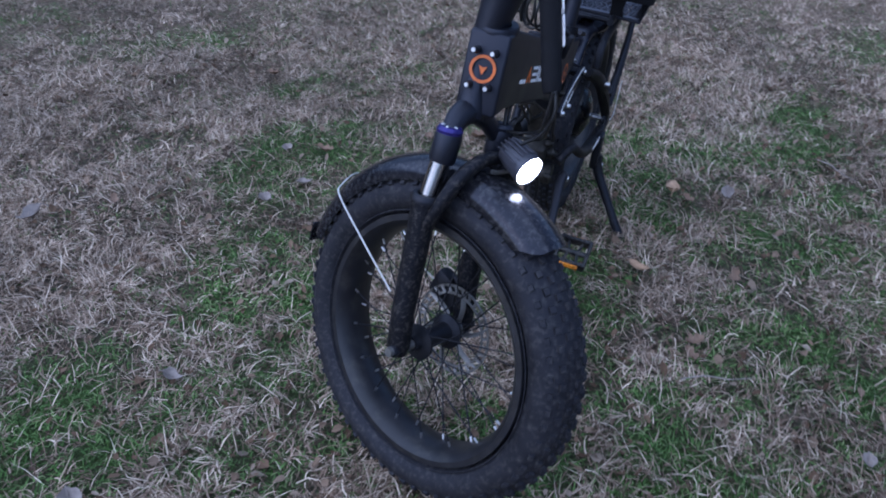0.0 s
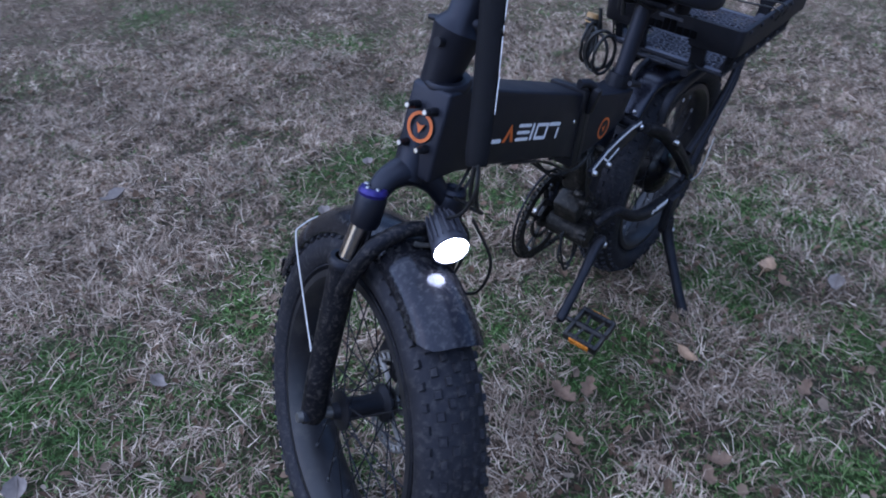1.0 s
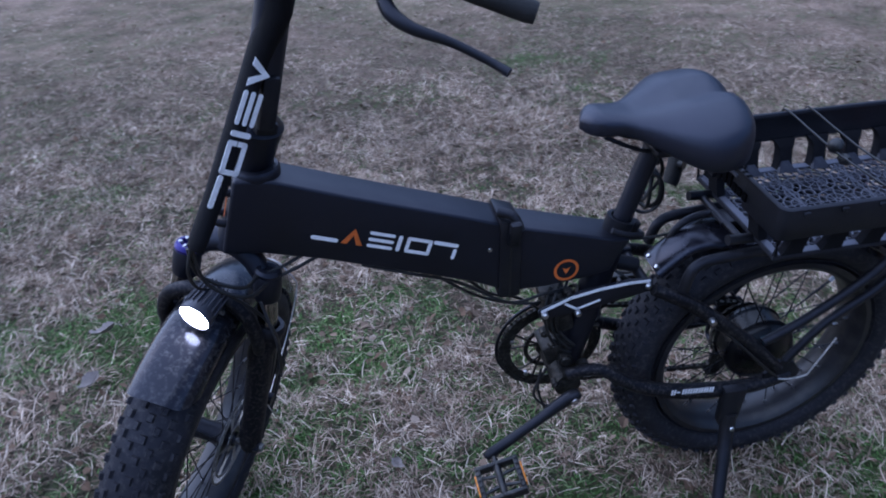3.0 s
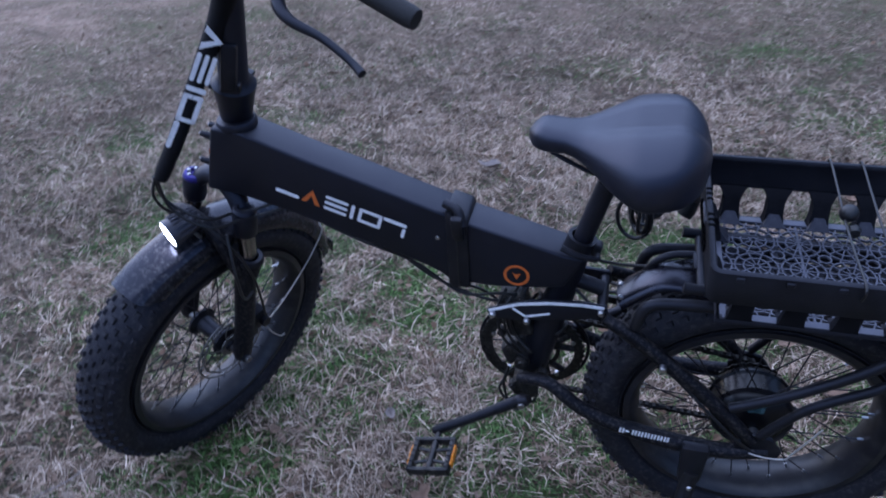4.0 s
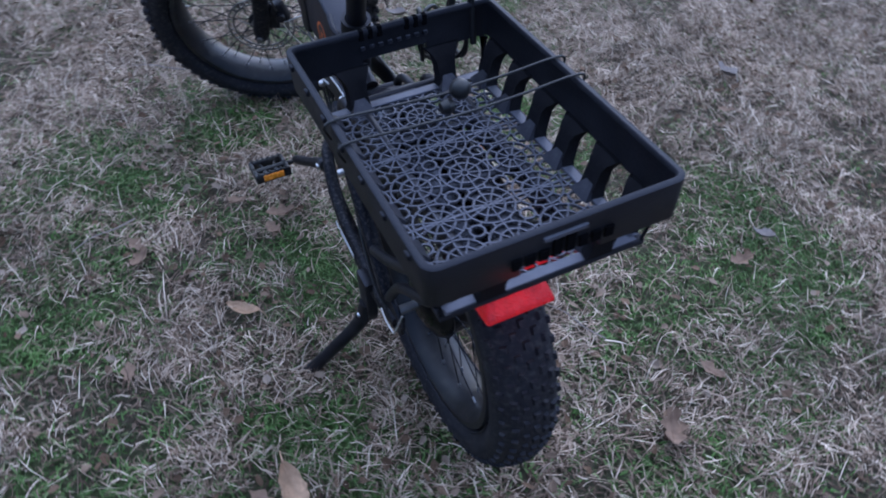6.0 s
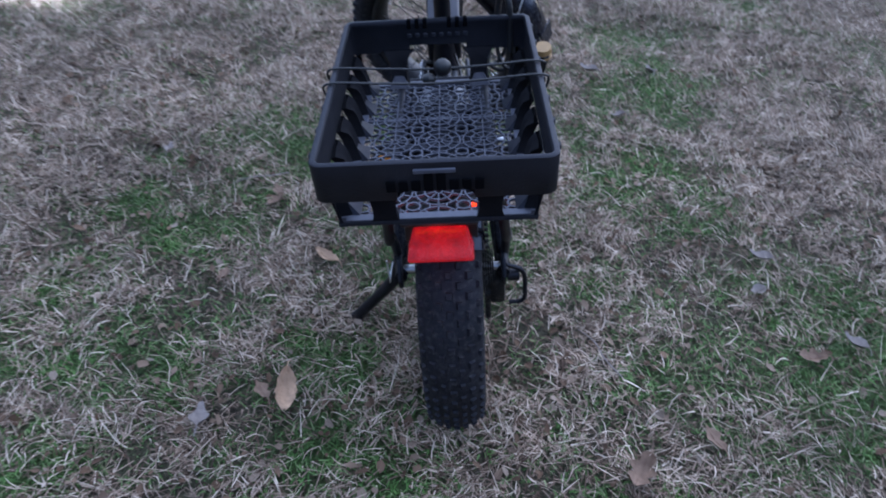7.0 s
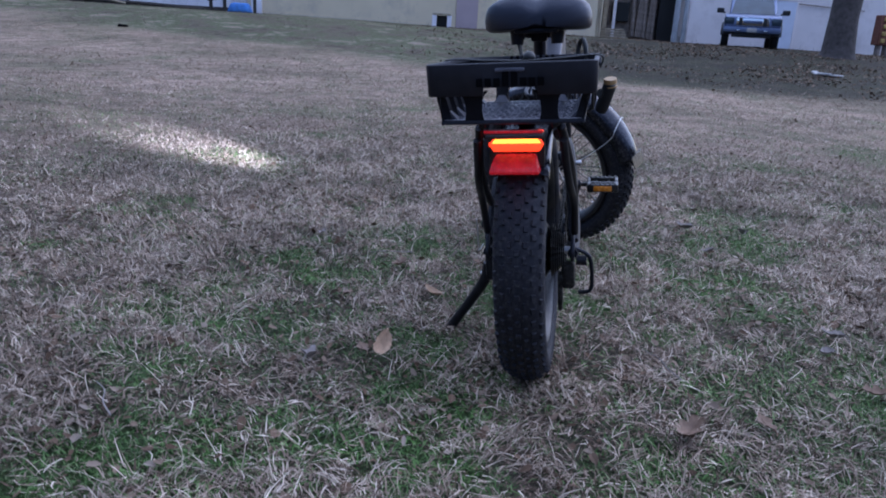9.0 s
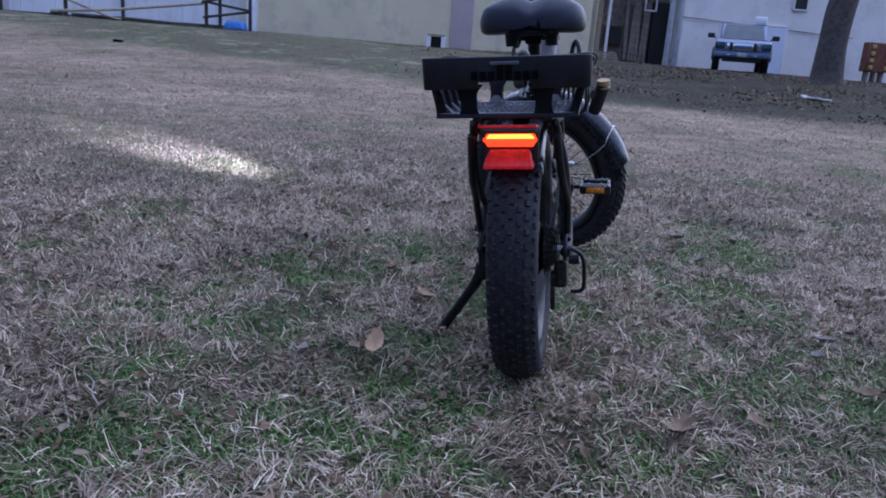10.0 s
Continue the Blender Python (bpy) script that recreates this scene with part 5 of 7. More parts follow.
rows = []
for i in range(48):
    a = radians(43 + 92 * i / 47)
    swell = max(0.0, min(1.0, (radians(76) - a) / radians(22)))
    swell = swell * swell * (3 - 2 * swell)
    r0 = 0.297 + 0.040 * swell 
    ring = []
    for u in np.linspace(-1, 1, 15):
        ring.append((r0 - (0.022 - 0.008 * swell) * (1 - math.cos(u * math.pi / 2) ** 0.75), (0.055 - 0.021 * swell) * math.sin(u * math.pi / 2 * 0.98)))
    ring += [(r - 0.003, h * 0.965) for r, h in ring[::-1]]
    rows.append([(r * math.cos(a), h, 0.285 + r * math.sin(a)) for r, h in ring])
guard.grid(rows, close_v=True)
for start in (0, 47 * 30):
    for j in range(14):
        guard.f.append((start + j, start + j + 1, start + 28 - j, start + 29 - j))
rear_guard = part("rear_mudguard", guard, gloss_black, bike, "glossy black rear mudguard with a broad nose")
for by in (0.020, -0.012):
    part("guard_bolt", Shape().lathe([(0.0, 0.004), (0.003, 0.004), (0.0045, 0.0), (0.0045, -0.004)], 10, "z", closed=False), steel, rear_guard, "", Matrix.Translation((0.2405, by, 0.519)) @ Matrix.Rotation(radians(45), 4, "Y"))

# tail light
TAIL = Matrix.Translation((-0.222, 0.007, 0.0))
tail = part("tail_light", Shape().plate([(0.045, 0.572), (-0.014, 0.570), (-0.019, 0.566), (-0.018, 0.561), (0.030, 0.558), (0.030, 0.500), (0.045, 0.500)], -0.052, 0.052, 0.002, 2), truck_dark, bike, "red and amber tail light that is switched on", TAIL)
part("lit_bar", Shape().plate([(-0.046, 0.5480), (-0.040, 0.5560), (0.040, 0.5560), (0.046, 0.5480)], 0.020, 0.031, 0.0015, 2, "yz"), lens_amber, tail, "glowing amber bar")
part("glow_bar", Shape().plate([(-0.044, 0.5580), (0.044, 0.5580), (0.051, 0.5450), (0.043, 0.5325), (-0.043, 0.5325), (-0.051, 0.5450)], 0.0215, 0.031, 0.0015, 2, "yz"), lens_orange, tail, "dimmer orange-red rim and lower half of the bar")
lens = Shape().plate([(0.029, 0.528), (0.014, 0.528), (-0.002, 0.516), (-0.014, 0.504), (-0.016, 0.497), (-0.010, 0.494), (0.029, 0.494)], -0.046, 0.048, 0.004, 3)
for v in lens.v[0]:
    v[1] = 0.001 + (v[1] - 0.001) * (1.0 - 0.20 * max(0.0, (v[2] - 0.494) / 0.034) ** 1.5)
part("red_lens", lens, lens_red, tail, "dull glowing red lower lens")
part("top_edge", Shape().box((-0.011, 0.002, 0.5735), (0.004, 0.108, 0.005), 0.001, segments=1), lens_red, tail, "thin red edge")
part("top_lens", Shape().box((0.015, -0.046, 0.5715), (0.009, 0.010, 0.004), 0.001), lens_orange, tail, "small lit top lens")
part("side_lens", Shape().box((0.034, 0.0515, 0.545), (0.010, 0.003, 0.008), 0.001), lens_orange, tail, "small lit side lens")
tail_glow = bpy.data.lights.new("tail_light_glow", "POINT")
tail_glow.energy = 0.02
tail_glow.color = (1.0, 0.05, 0.02)
tail_glow.shadow_soft_size = 0.02
glow = new("tail_light_glow", tail_glow)
glow.location = BIKE @ Vector((-0.262, 0.01, 0.546))

# cranks, chain and pedals
HUB = Vector((0.388, 0, 0.295))
ARM = Vector((0.150, 0, -0.090))
for side in (-1, 1):
    a = ARM if side == 1 else -ARM
    p0 = HUB + Vector((0, side * 0.072, 0))
    p1 = HUB + a + Vector((0, side * 0.092, 0))
    crank = part("crank", Shape().tube([p0 - a * 0.08, p0, p0 + a * 0.12, p0.lerp(p1, 0.5), p1, p1 + a * 0.06], [0.010, 0.0165, 0.0145, 0.0110, 0.0125, 0.009], 12, 4, flat=0.8), paint_matte, bike, "black crank arm")
    part("crank_bolt", Shape().lathe([(0.0, 0.0), (0.006, 0.0), (0.007, -0.003), (0.007, -0.008)], 12, "y", closed=False), steel, crank, "", Matrix.Translation(p0 + Vector((0, side * 0.016, 0))) @ Matrix.Scale(side, 4, (0, 1, 0)))
    pc = p1 + Vector((0, side * 0.062, 0))
    tilt = Matrix.Translation(pc) @ Matrix.Rotation(radians(14 if side == 1 else -4), 4, "Y") @ Matrix.Scale(0.82, 4)
    body = Shape().tube([(0, -0.062 * side, 0), (0, -0.03 * side, 0), (0, 0.042 * side, 0)], [0.006, 0.009, 0.008], 10, 1)
    for sx in (-1, 1):
        body.box((sx * 0.043, 0, 0), (0.012, 0.090, 0.024), 0.004)
        body.box((sx * 0.022, side * 0.040, 0), (0.042, 0.010, 0.022), 0.004)
        body.box((sx * 0.022, -side * 0.040, 0), (0.042, 0.010, 0.022), 0.004)
        body.tube([(sx * 0.043, -0.02, 0), (0, -0.012, 0)], 0.004, 8, 1)
        body.tube([(sx * 0.043, 0.02, 0), (0, 0.012, 0)], 0.004, 8, 1)
        for k in range(6):
            body.box((sx * 0.043, -0.035 + 0.014 * k, 0.013), (0.007, 0.005, 0.004), 0.001, segments=1)
    pd = part("pedal", body, pedal_plastic, crank, "black cage pedal with amber reflectors", tilt)
    for sx in (-1, 1):
        r = Shape().box((sx * 0.0498, 0, 0), (0.005, 0.052, 0.015), 0.0015)
        ob = part("reflector", r, amber, crank, "amber pedal reflector", tilt)
ring = Shape()
teeth = []
for i in range(88):
    a = 2 * math.pi * i / 88
    teeth.append((0.0955 + (0.0028 if i % 2 else -0.0020), a))
inner = [(0.078, 2 * math.pi * i / 88) for i in range(88)]
vs = [(r * math.cos(a), d, r * math.sin(a)) for d in (-0.0015, 0.0015) for r, a in teeth + inner]
n = 88
fs = []
for i in range(n):
    j = (i + 1) % n
    fs += [(i, j, n + j, n + i), (2 * n + j, 2 * n + i, 3 * n + i, 3 * n + j), (j, i, 2 * n + i, 2 * n + j), (n + i, n + j, 3 * n + j, 3 * n + i)]
ring.add(vs, fs)
chainring = part("chainring", ring, grime, bike, "grimy black chainring", Matrix.Translation((HUB.x, -0.062, HUB.z)))
part("spider_hub", Shape().lathe([(0.014, -0.004), (0.027, -0.004), (0.028, 0.0), (0.027, 0.004), (0.014, 0.004)], 28), grime, chainring)
part("inner_ring", Shape().lathe([(0.044, -0.0018), (0.052, -0.0018), (0.052, 0.0018), (0.044, 0.0018)], 40), grime, chainring)
arm_meshes = []
for off in (-0.22, 0.22):
    arm_meshes.append(Shape().tube([(0.020, 0, 0.0), (0.050 * math.cos(off * 0.6), 0, 0.050 * math.sin(off * 0.6)), (0.080 * math.cos(off), 0, 0.080 * math.sin(off))], [0.008, 0.006, 0.006], 8, 3, flat=0.3).mesh("spider_arm", grime))
for i in range(5):
    for arm in arm_meshes:
        part("spider_arm", arm, grime, chainring, "", Matrix.Rotation(-(2 * math.pi * i / 5 + 0.3), 4, "Y"))
for i in range(5):
    a = 2 * math.pi * i / 5 + 0.3
    part("ring_bolt", Shape().lathe([(0.0, 0.005), (0.0035, 0.005), (0.0045, 0.003), (0.0045, -0.003), (0.0, -0.003)], 10, "y", closed=False), steel, chainring, "", Matrix.Translation((0.079 * math.cos(a), 0, 0.079 * math.sin(a))))
part("guard_ring", Shape().lathe([(0.100, -0.0015), (0.106, -0.0015), (0.106, 0.0015), (0.100, 0.0015)], 56), paint_matte, chainring, "thin black chain guard", Matrix.Translation((0, -0.010, 0)))
for k, drop in enumerate((0.075, 0.060)):
    part("slack_cable", Shape().tube([(0.424 - 0.01 * k, 0.0, 0.300), (0.432 + 0.008 * k, 0.012, 0.262 - 0.01 * k), (0.412, 0.02, 0.300 - drop - 0.02), (0.385 - 0.012 * k, 0.018, 0.262 - 0.4 * drop), (0.380 - 0.01 * k, 0.01, 0.288)], 0.0026, 8, 6), cable_black, bike, "slack black cable under the bottom bracket")
chain = Shape()
loop = []
for i in range(10):
    a = math.pi / 2 - math.pi * (i / 9)
    loop.append((HUB.x + 0.098 * math.cos(a), HUB.z + 0.098 * math.sin(a)))
top0, top1 = loop[0], (0.0, 0.285 + 0.045)
low0 = loop[-1]
path = [(top1[0] + (top0[0] - top1[0]) * i / 14, top1[1] + (top0[1] - top1[1]) * i / 14) for i in range(14)] + loop + [(low0[0] + (0.02 - low0[0]) * i / 14, low0[1] + (0.165 - low0[1]) * i / 14) for i in range(1, 15)]
fine_path = []
for (xa, za), (xb, zb) in zip(path, path[1:]):
    m = max(1, round(math.hypot(xb - xa, zb - za) / 0.0127))
    fine_path += [(xa + (xb - xa) * q / m, za + (zb - za) * q / m) for q in range(m)]
for k, ((xa, za), (xb, zb)) in enumerate(zip(fine_path, fine_path[1:])):
    d = math.atan2(zb - za, xb - xa)
    for dy in ((-0.0035, 0.0035) if k % 2 else (-0.0022, 0.0022)):
        chain.box(((xa + xb) / 2, -0.063 + dy, (za + zb) / 2), (0.0155, 0.0012, 0.0085), 0.0, Matrix.Rotation(-d, 4, "Y"), 1)
    chain.tube([(xa, -0.0675, za), (xa, -0.0585, za)], 0.0042, 8, 1)
part("chain", chain, grime, bike, "grimy drive chain")
der = Shape().box((0.012, -0.082, 0.225), (0.035, 0.03, 0.06), 0.008).plate([(0.0, 0.23), (0.03, 0.22), (0.04, 0.15), (0.015, 0.135), (-0.005, 0.16)], -0.070, -0.060, 0.003, 1)
der.lathe([(0.004, -0.070), (0.020, -0.070), (0.020, -0.060), (0.004, -0.060)], 20, "y", (0.024, 0, 0.158)).lathe([(0.004, -0.070), (0.018, -0.070), (0.018, -0.060), (0.004, -0.060)], 20, "y", (0.012, 0, 0.215))
part("derailleur", der, grime, bike, "black rear derailleur")
part("derailleur_guard", Shape().tube([(-0.005, -0.098, 0.29), (0.0, -0.128, 0.27), (0.005, -0.134, 0.22), (0.008, -0.130, 0.19), (0.010, -0.105, 0.185)], 0.0045, 8, 5).tube([(0.0, -0.1, 0.262), (0.0, -0.122, 0.262)], 0.011, 12, 1), paint_matte, bike, "bent wire guard")

# kickstand
stand = Shape().tube([(0.092, 0.108, 0.222), (0.096, 0.120, 0.180), (0.108, 0.148, 0.135), (0.128, 0.190, 0.075), (0.142, 0.222, 0.030), (0.146, 0.230, 0.020)], [0.014, 0.0135, 0.012, 0.0115, 0.013, 0.013], 12, 5)
kick = part("kickstand", stand, paint_matte, bike, "black side kickstand standing in the grass")
part("stand_bracket", Shape().plate([(0.070, 0.285), (0.115, 0.285), (0.112, 0.200), (0.100, 0.180), (0.082, 0.182), (0.074, 0.205)], 0.094, 0.114, 0.005, 2), paint_matte, kick)
part("stand_bolt", Shape().lathe([(0.0, 0.129), (0.004, 0.129), (0.0055, 0.126), (0.0055, 0.112)], 12, "y", (0.092, 0, 0.197), closed=False), steel, kick, "steel pivot bolt")

# ---------------------------------------------------------------- crate on the rack
CRATE = BIKE @ Matrix.Translation((-0.080, 0.006, 0.697))
crate = thing("plastic_crate", CRATE, "shallow black plastic crate with a latticed floor", "crate")
CL, CW = 0.434, 0.296


def rounded_path(length, width, r, per=6):
    pts = []
    for cx, cy, a0 in ((length / 2 - r, width / 2 - r, 0), (-length / 2 + r, width / 2 - r, 90), (-length / 2 + r, -width / 2 + r, 180), (length / 2 - r, -width / 2 + r, 270)):
        for k in range(per + 1):
            a = radians(a0 + 90 * k / per)
            pts.append((cx, cy, r, math.cos(a), math.sin(a)))
    return pts


def band(profile, length, width, r, notch=0.0):
    """A moulded band round the crate; with a notch its lower edge steps up in the middle of the short sides."""
    pts = [p + (False,) for p in rounded_path(length, width, r)]
    if notch:
        back = [(-length / 2 + r, y, r, -1.0, 0.0, f) for y, f in ((notch + 0.0004, False), (notch, True), (-notch, True), (-notch - 0.0004, False))]
        front = [(length / 2 - r, -y, r, 1.0, 0.0, f) for _, y, _, _, _, f in back]
        pts = pts[:14] + back + pts[14:] + front
    rows = []
    for cx, cy, rr, c, s, up in pts:
        rows.append([(cx + (rr + o) * c, cy + (rr + o) * s, max(z, -0.0405 - 0.02 * (z + 0.052)) if up else z) for o, z in profile])
    return Shape().grid(rows, close_u=True, close_v=True)


part("rim", band([(0.0, 0.0), (-0.002, 0.0015), (-0.007, 0.0015), (-0.009, -0.001), (-0.009, -0.006), (-0.0065, -0.010), (-0.0085, -0.052), (-0.0045, -0.054), (-0.002, -0.052), (0.0, -0.006)], CL, CW, 0.016, 0.0465), crate_plastic, crate, "deep rim with a worn pale lip", angle=50)
part("base_frame", band([(-0.022, -0.0985), (-0.0235, -0.0965), (-0.034, -0.0968), (-0.037, -0.0985), (-0.037, -0.103), (-0.024, -0.105), (-0.022, -0.1035)], CL, CW, 0.022), crate_plastic, crate, "base frame")


def pillar(w_top, w_low, depth):
    """A hollow-looking upright that widens into a ramp at its foot."""
    rows = []
    for z, w, d in ((-0.046, w_top * 1.9, 0.006), (-0.053, w_top * 1.4, 0.013), (-0.062, w_top * 1.1, 0.015), (-0.080, w_low * 0.92, 0.0155), (-0.092, w_low, 0.016), (-0.0975, w_low * 1.15, 0.018)):
        o = -0.011 - 0.012 * (-(z + 0.05) / 0.05)
        rows.append([(-w / 2, o, z), (-w / 2 * 0.86, o - d, z), (-w / 2 * 0.3, o - d * 0.8, z), (w / 2 * 0.3, o - d * 0.8, z), (w / 2 * 0.86, o - d, z), (w / 2, o, z)])
    s = Shape().grid(rows, close_v=True)
    return s


foot = Shape().add([(-0.016, -0.034, -0.0975), (0.016, -0.034, -0.0975), (0.017, -0.053, -0.0975), (-0.017, -0.053, -0.0975), (-0.007, -0.037, -0.082), (0.007, -0.037, -0.082)],
                   [(0, 1, 5, 4), (1, 2, 5), (2, 3, 4, 5), (3, 0, 4), (3, 2, 1, 0)])
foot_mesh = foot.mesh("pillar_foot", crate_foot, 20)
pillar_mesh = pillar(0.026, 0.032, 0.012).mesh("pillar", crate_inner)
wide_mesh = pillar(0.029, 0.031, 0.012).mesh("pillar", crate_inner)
for side in (-1, 1):
    turn = Matrix.Rotation(0 if side == 1 else math.pi, 4, "Z")
    for k in range(6):
        part("pillar", pillar_mesh, crate_plastic, crate, m=Matrix.Translation((-0.165 + 0.066 * k, side * CW / 2, 0)) @ turn)
        part("pillar_foot", foot_mesh, crate_foot, crate, m=Matrix.Translation((-0.165 + 0.066 * k, side * (CW / 2 + 0.004), 0)) @ turn)
    turn = Matrix.Rotation(-math.pi / 2 if side == 1 else math.pi / 2, 4, "Z")
    for y in (-0.066, 0.066):
        part("pillar", wide_mesh, crate_plastic, crate, m=Matrix.Translation((side * CL / 2, y, 0)) @ turn)
        part("pillar_foot", foot_mesh, crate_foot, crate, m=Matrix.Translation((side * (CL / 2 + 0.004), y, 0)) @ turn)
    for y in (-1, 1):
        c = Shape()
        rows = []
        for z, o in ((-0.048, -0.013), (-0.098, -0.024)):
            row = []
            for k in range(7):
                a = radians(90 * k / 6)
                row.append((side * (CL / 2 - 0.022 + (0.022 + o) * math.cos(a)), y * (CW / 2 - 0.022 + (0.022 + o) * math.sin(a)), z))
            for k in range(7):
                a = radians(90 - 90 * k / 6)
                row.append((side * (CL / 2 - 0.022 + (0.018 + o) * math.cos(a)), y * (CW / 2 - 0.022 + (0.018 + o) * math.sin(a)), z))
            rows.append(row)
        c.grid(rows, close_v=True)
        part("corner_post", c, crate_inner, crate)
    # ribs, and raised near-black boxes that paint the slots' shade, on the short sides
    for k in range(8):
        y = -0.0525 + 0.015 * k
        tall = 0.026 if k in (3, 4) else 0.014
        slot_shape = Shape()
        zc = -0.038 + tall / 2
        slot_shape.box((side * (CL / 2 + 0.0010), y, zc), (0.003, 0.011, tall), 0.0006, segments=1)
        part("slot_shade", slot_shape, shade_and_lump_black, crate)
    part("hand_hold", Shape().box((side * (CL / 2 + 0.0010), 0, -0.0105), (0.004, 0.050, 0.006), 0.001, segments=1), crate_floor, crate, "scuffed pale moulding")
    # black boxes over the rim paint the shade of its notches
    notch_shade_mesh = Shape().box((0, 0, 0), (0.0090, 0.0068, 0.015), 0.0008, segments=1).mesh("rim_notch_shade", shade_and_lump_black)
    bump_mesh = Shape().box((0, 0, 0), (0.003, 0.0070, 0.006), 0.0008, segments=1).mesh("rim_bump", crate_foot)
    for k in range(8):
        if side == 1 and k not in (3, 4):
            part("rim_notch_shade", notch_shade_mesh, shade_and_lump_black, crate, m=Matrix.Translation((side * (CL / 2 - 0.0050), -0.0455 + 0.013 * k, -0.0055)))
        part("rim_bump", bump_mesh, crate_foot, crate, m=Matrix.Translation((side * (CL / 2 - 0.0085), -0.0455 + 0.013 * k, -0.024)))
    for k in range(7):
        part("rim_peg", Shape().box((-0.18 + 0.06 * k, side * (CW / 2 + 0.001), -0.007), (0.010, 0.005, 0.007), 0.001, segments=1), crate_plastic, crate)


def lattice():
    """Openwork floor: rosettes of eight rays in a square grid, with a smaller ring at each crossing."""
    s = Shape()
    z, t = -0.0985, 0.0035
    x1, y1 = CL / 2 - 0.031, CW / 2 - 0.031

    def strip(a, b, w):
        ax, ay = a
        bx, by = b
        if max(abs(ax), abs(bx)) > x1 + 0.003 or max(abs(ay), abs(by)) > y1 + 0.003:
            return
        d = Vector((bx - ax, by - ay))
        q = Vector((-d.y, d.x)).normalized() * w * 0.41
        lo = [(ax - q.x, ay - q.y), (bx - q.x, by - q.y), (bx + q.x, by + q.y), (ax + q.x, ay + q.y)]
        s.add([(x, y, z - t) for x, y in lo] + [(x, y, z) for x, y in lo], [(4, 5, 6, 7), (3, 2, 1, 0), (0, 1, 5, 4), (1, 2, 6, 5), (2, 3, 7, 6), (3, 0, 4, 7)])

    cell = 0.0655
    nx, ny = int(x1 / cell) + 1, int(y1 / cell) + 1

    def ring_of(cx, cy, r, n, turn=0.0):
        return [(cx + r * math.cos(2 * math.pi * (k + turn) / n), cy + r * math.sin(2 * math.pi * (k + turn) / n)) for k in range(n)]

    for i in range(-nx, nx + 1):
        for j in range(-ny, ny + 1):
            cx, cy = i * cell, j * cell
            hub, ring = ring_of(cx, cy, 0.0050, 10), ring_of(cx, cy, 0.0195, 10)
            for k in range(10):
                strip(hub[k], hub[(k + 1) % 10], 0.0026)
                strip(hub[k], ring[k], 0.0022)
                strip(ring[k], ring[(k + 1) % 10], 0.0028)
                strip(ring[k], (cx + 0.0310 * math.cos(2 * math.pi * k / 10), cy + 0.0310 * math.sin(2 * math.pi * k / 10)), 0.0024)
            mx, my = cx + cell / 2, cy + cell / 2
            disc = ring_of(mx, my, 0.0090, 12)
            for k in range(12):
                strip(disc[k], disc[(k + 1) % 12], 0.0030)
            for k in range(4):
                a = math.pi / 4 + math.pi / 2 * k
                strip((mx + 0.0095 * math.cos(a), my + 0.0095 * math.sin(a)), (mx + 0.0170 * math.cos(a), my + 0.0170 * math.sin(a)), 0.0028)
            wide = ring_of(cx, cy, 0.0310, 20)
            for k in range(20):
                strip(wide[k], wide[(k + 1) % 20], 0.0026)
            for q in (-0.011, 0.0, 0.011):
                strip((cx + 0.0300, cy + q), (cx + cell - 0.0300, cy + q), 0.0026)
                strip((cx + q, cy + 0.0300), (cx + q, cy + cell - 0.0300), 0.0026)
    for q in (-1, 1):
        strip((q * cell, -y1), (q * cell, y1), 0.0040)
    return s


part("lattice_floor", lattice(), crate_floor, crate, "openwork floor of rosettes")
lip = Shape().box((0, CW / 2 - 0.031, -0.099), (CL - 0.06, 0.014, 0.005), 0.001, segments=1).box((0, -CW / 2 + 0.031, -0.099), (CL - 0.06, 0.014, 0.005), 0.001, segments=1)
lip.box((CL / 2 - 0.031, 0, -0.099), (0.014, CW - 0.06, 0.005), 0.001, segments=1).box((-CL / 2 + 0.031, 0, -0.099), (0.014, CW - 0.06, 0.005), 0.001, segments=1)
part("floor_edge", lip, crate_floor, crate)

# elastic cords across the crate
for k, (xa, xb, sag) in enumerate(((0.037, 0.034, 0.003), (-0.009, -0.010, 0.003))):
    c = Shape().tube([(xa, CW / 2 + 0.002, -0.02), (xa, CW / 2 + 0.002, 0.003), (xa + 0.0, CW / 4, 0.002 - sag * 0.7), (0.5 * (xa + xb), 0, -sag), (xb, -CW / 4, 0.002 - sag * 0.7), (xb, -CW / 2 - 0.002, 0.003), (xb, -CW / 2 - 0.002, -0.02)], 0.0017, 8, 6)
    single("elastic_cord", c, cable_black, "thin black elastic cord stretched across the crate", "bungee cord", "cords on the crate", m=CRATE)
ball = Shape().lathe([(0.0, -0.013), (0.007, -0.011), (0.012, -0.005), (0.013, 0.0), (0.012, 0.005), (0.007, 0.011), (0.0, 0.013)], 20, "y", (0.030, -0.010, 0.002), closed=False)
ball.lathe([(0.0, -0.010), (0.007, -0.008), (0.010, 0.0), (0.007, 0.008), (0.0, 0.010)], 16, "y", (0.024, 0.010, -0.013), closed=False)
single("cord_toggle", ball, cable_black, "black ball toggle on the elastic cord", "toggle", m=CRATE)
hook = Shape().tube([(0.207, -0.118, -0.06), (0.212, -0.118, -0.02), (0.214, -0.117, 0.012), (0.222, -0.112, 0.030), (0.234, -0.105, 0.026), (0.236, -0.100, 0.004), (0.232, -0.096, -0.03)], 0.0052, 10, 6)
single("cord_loop", hook, cable_black, "black looped cord end over the crate rim", "cord", m=CRATE)

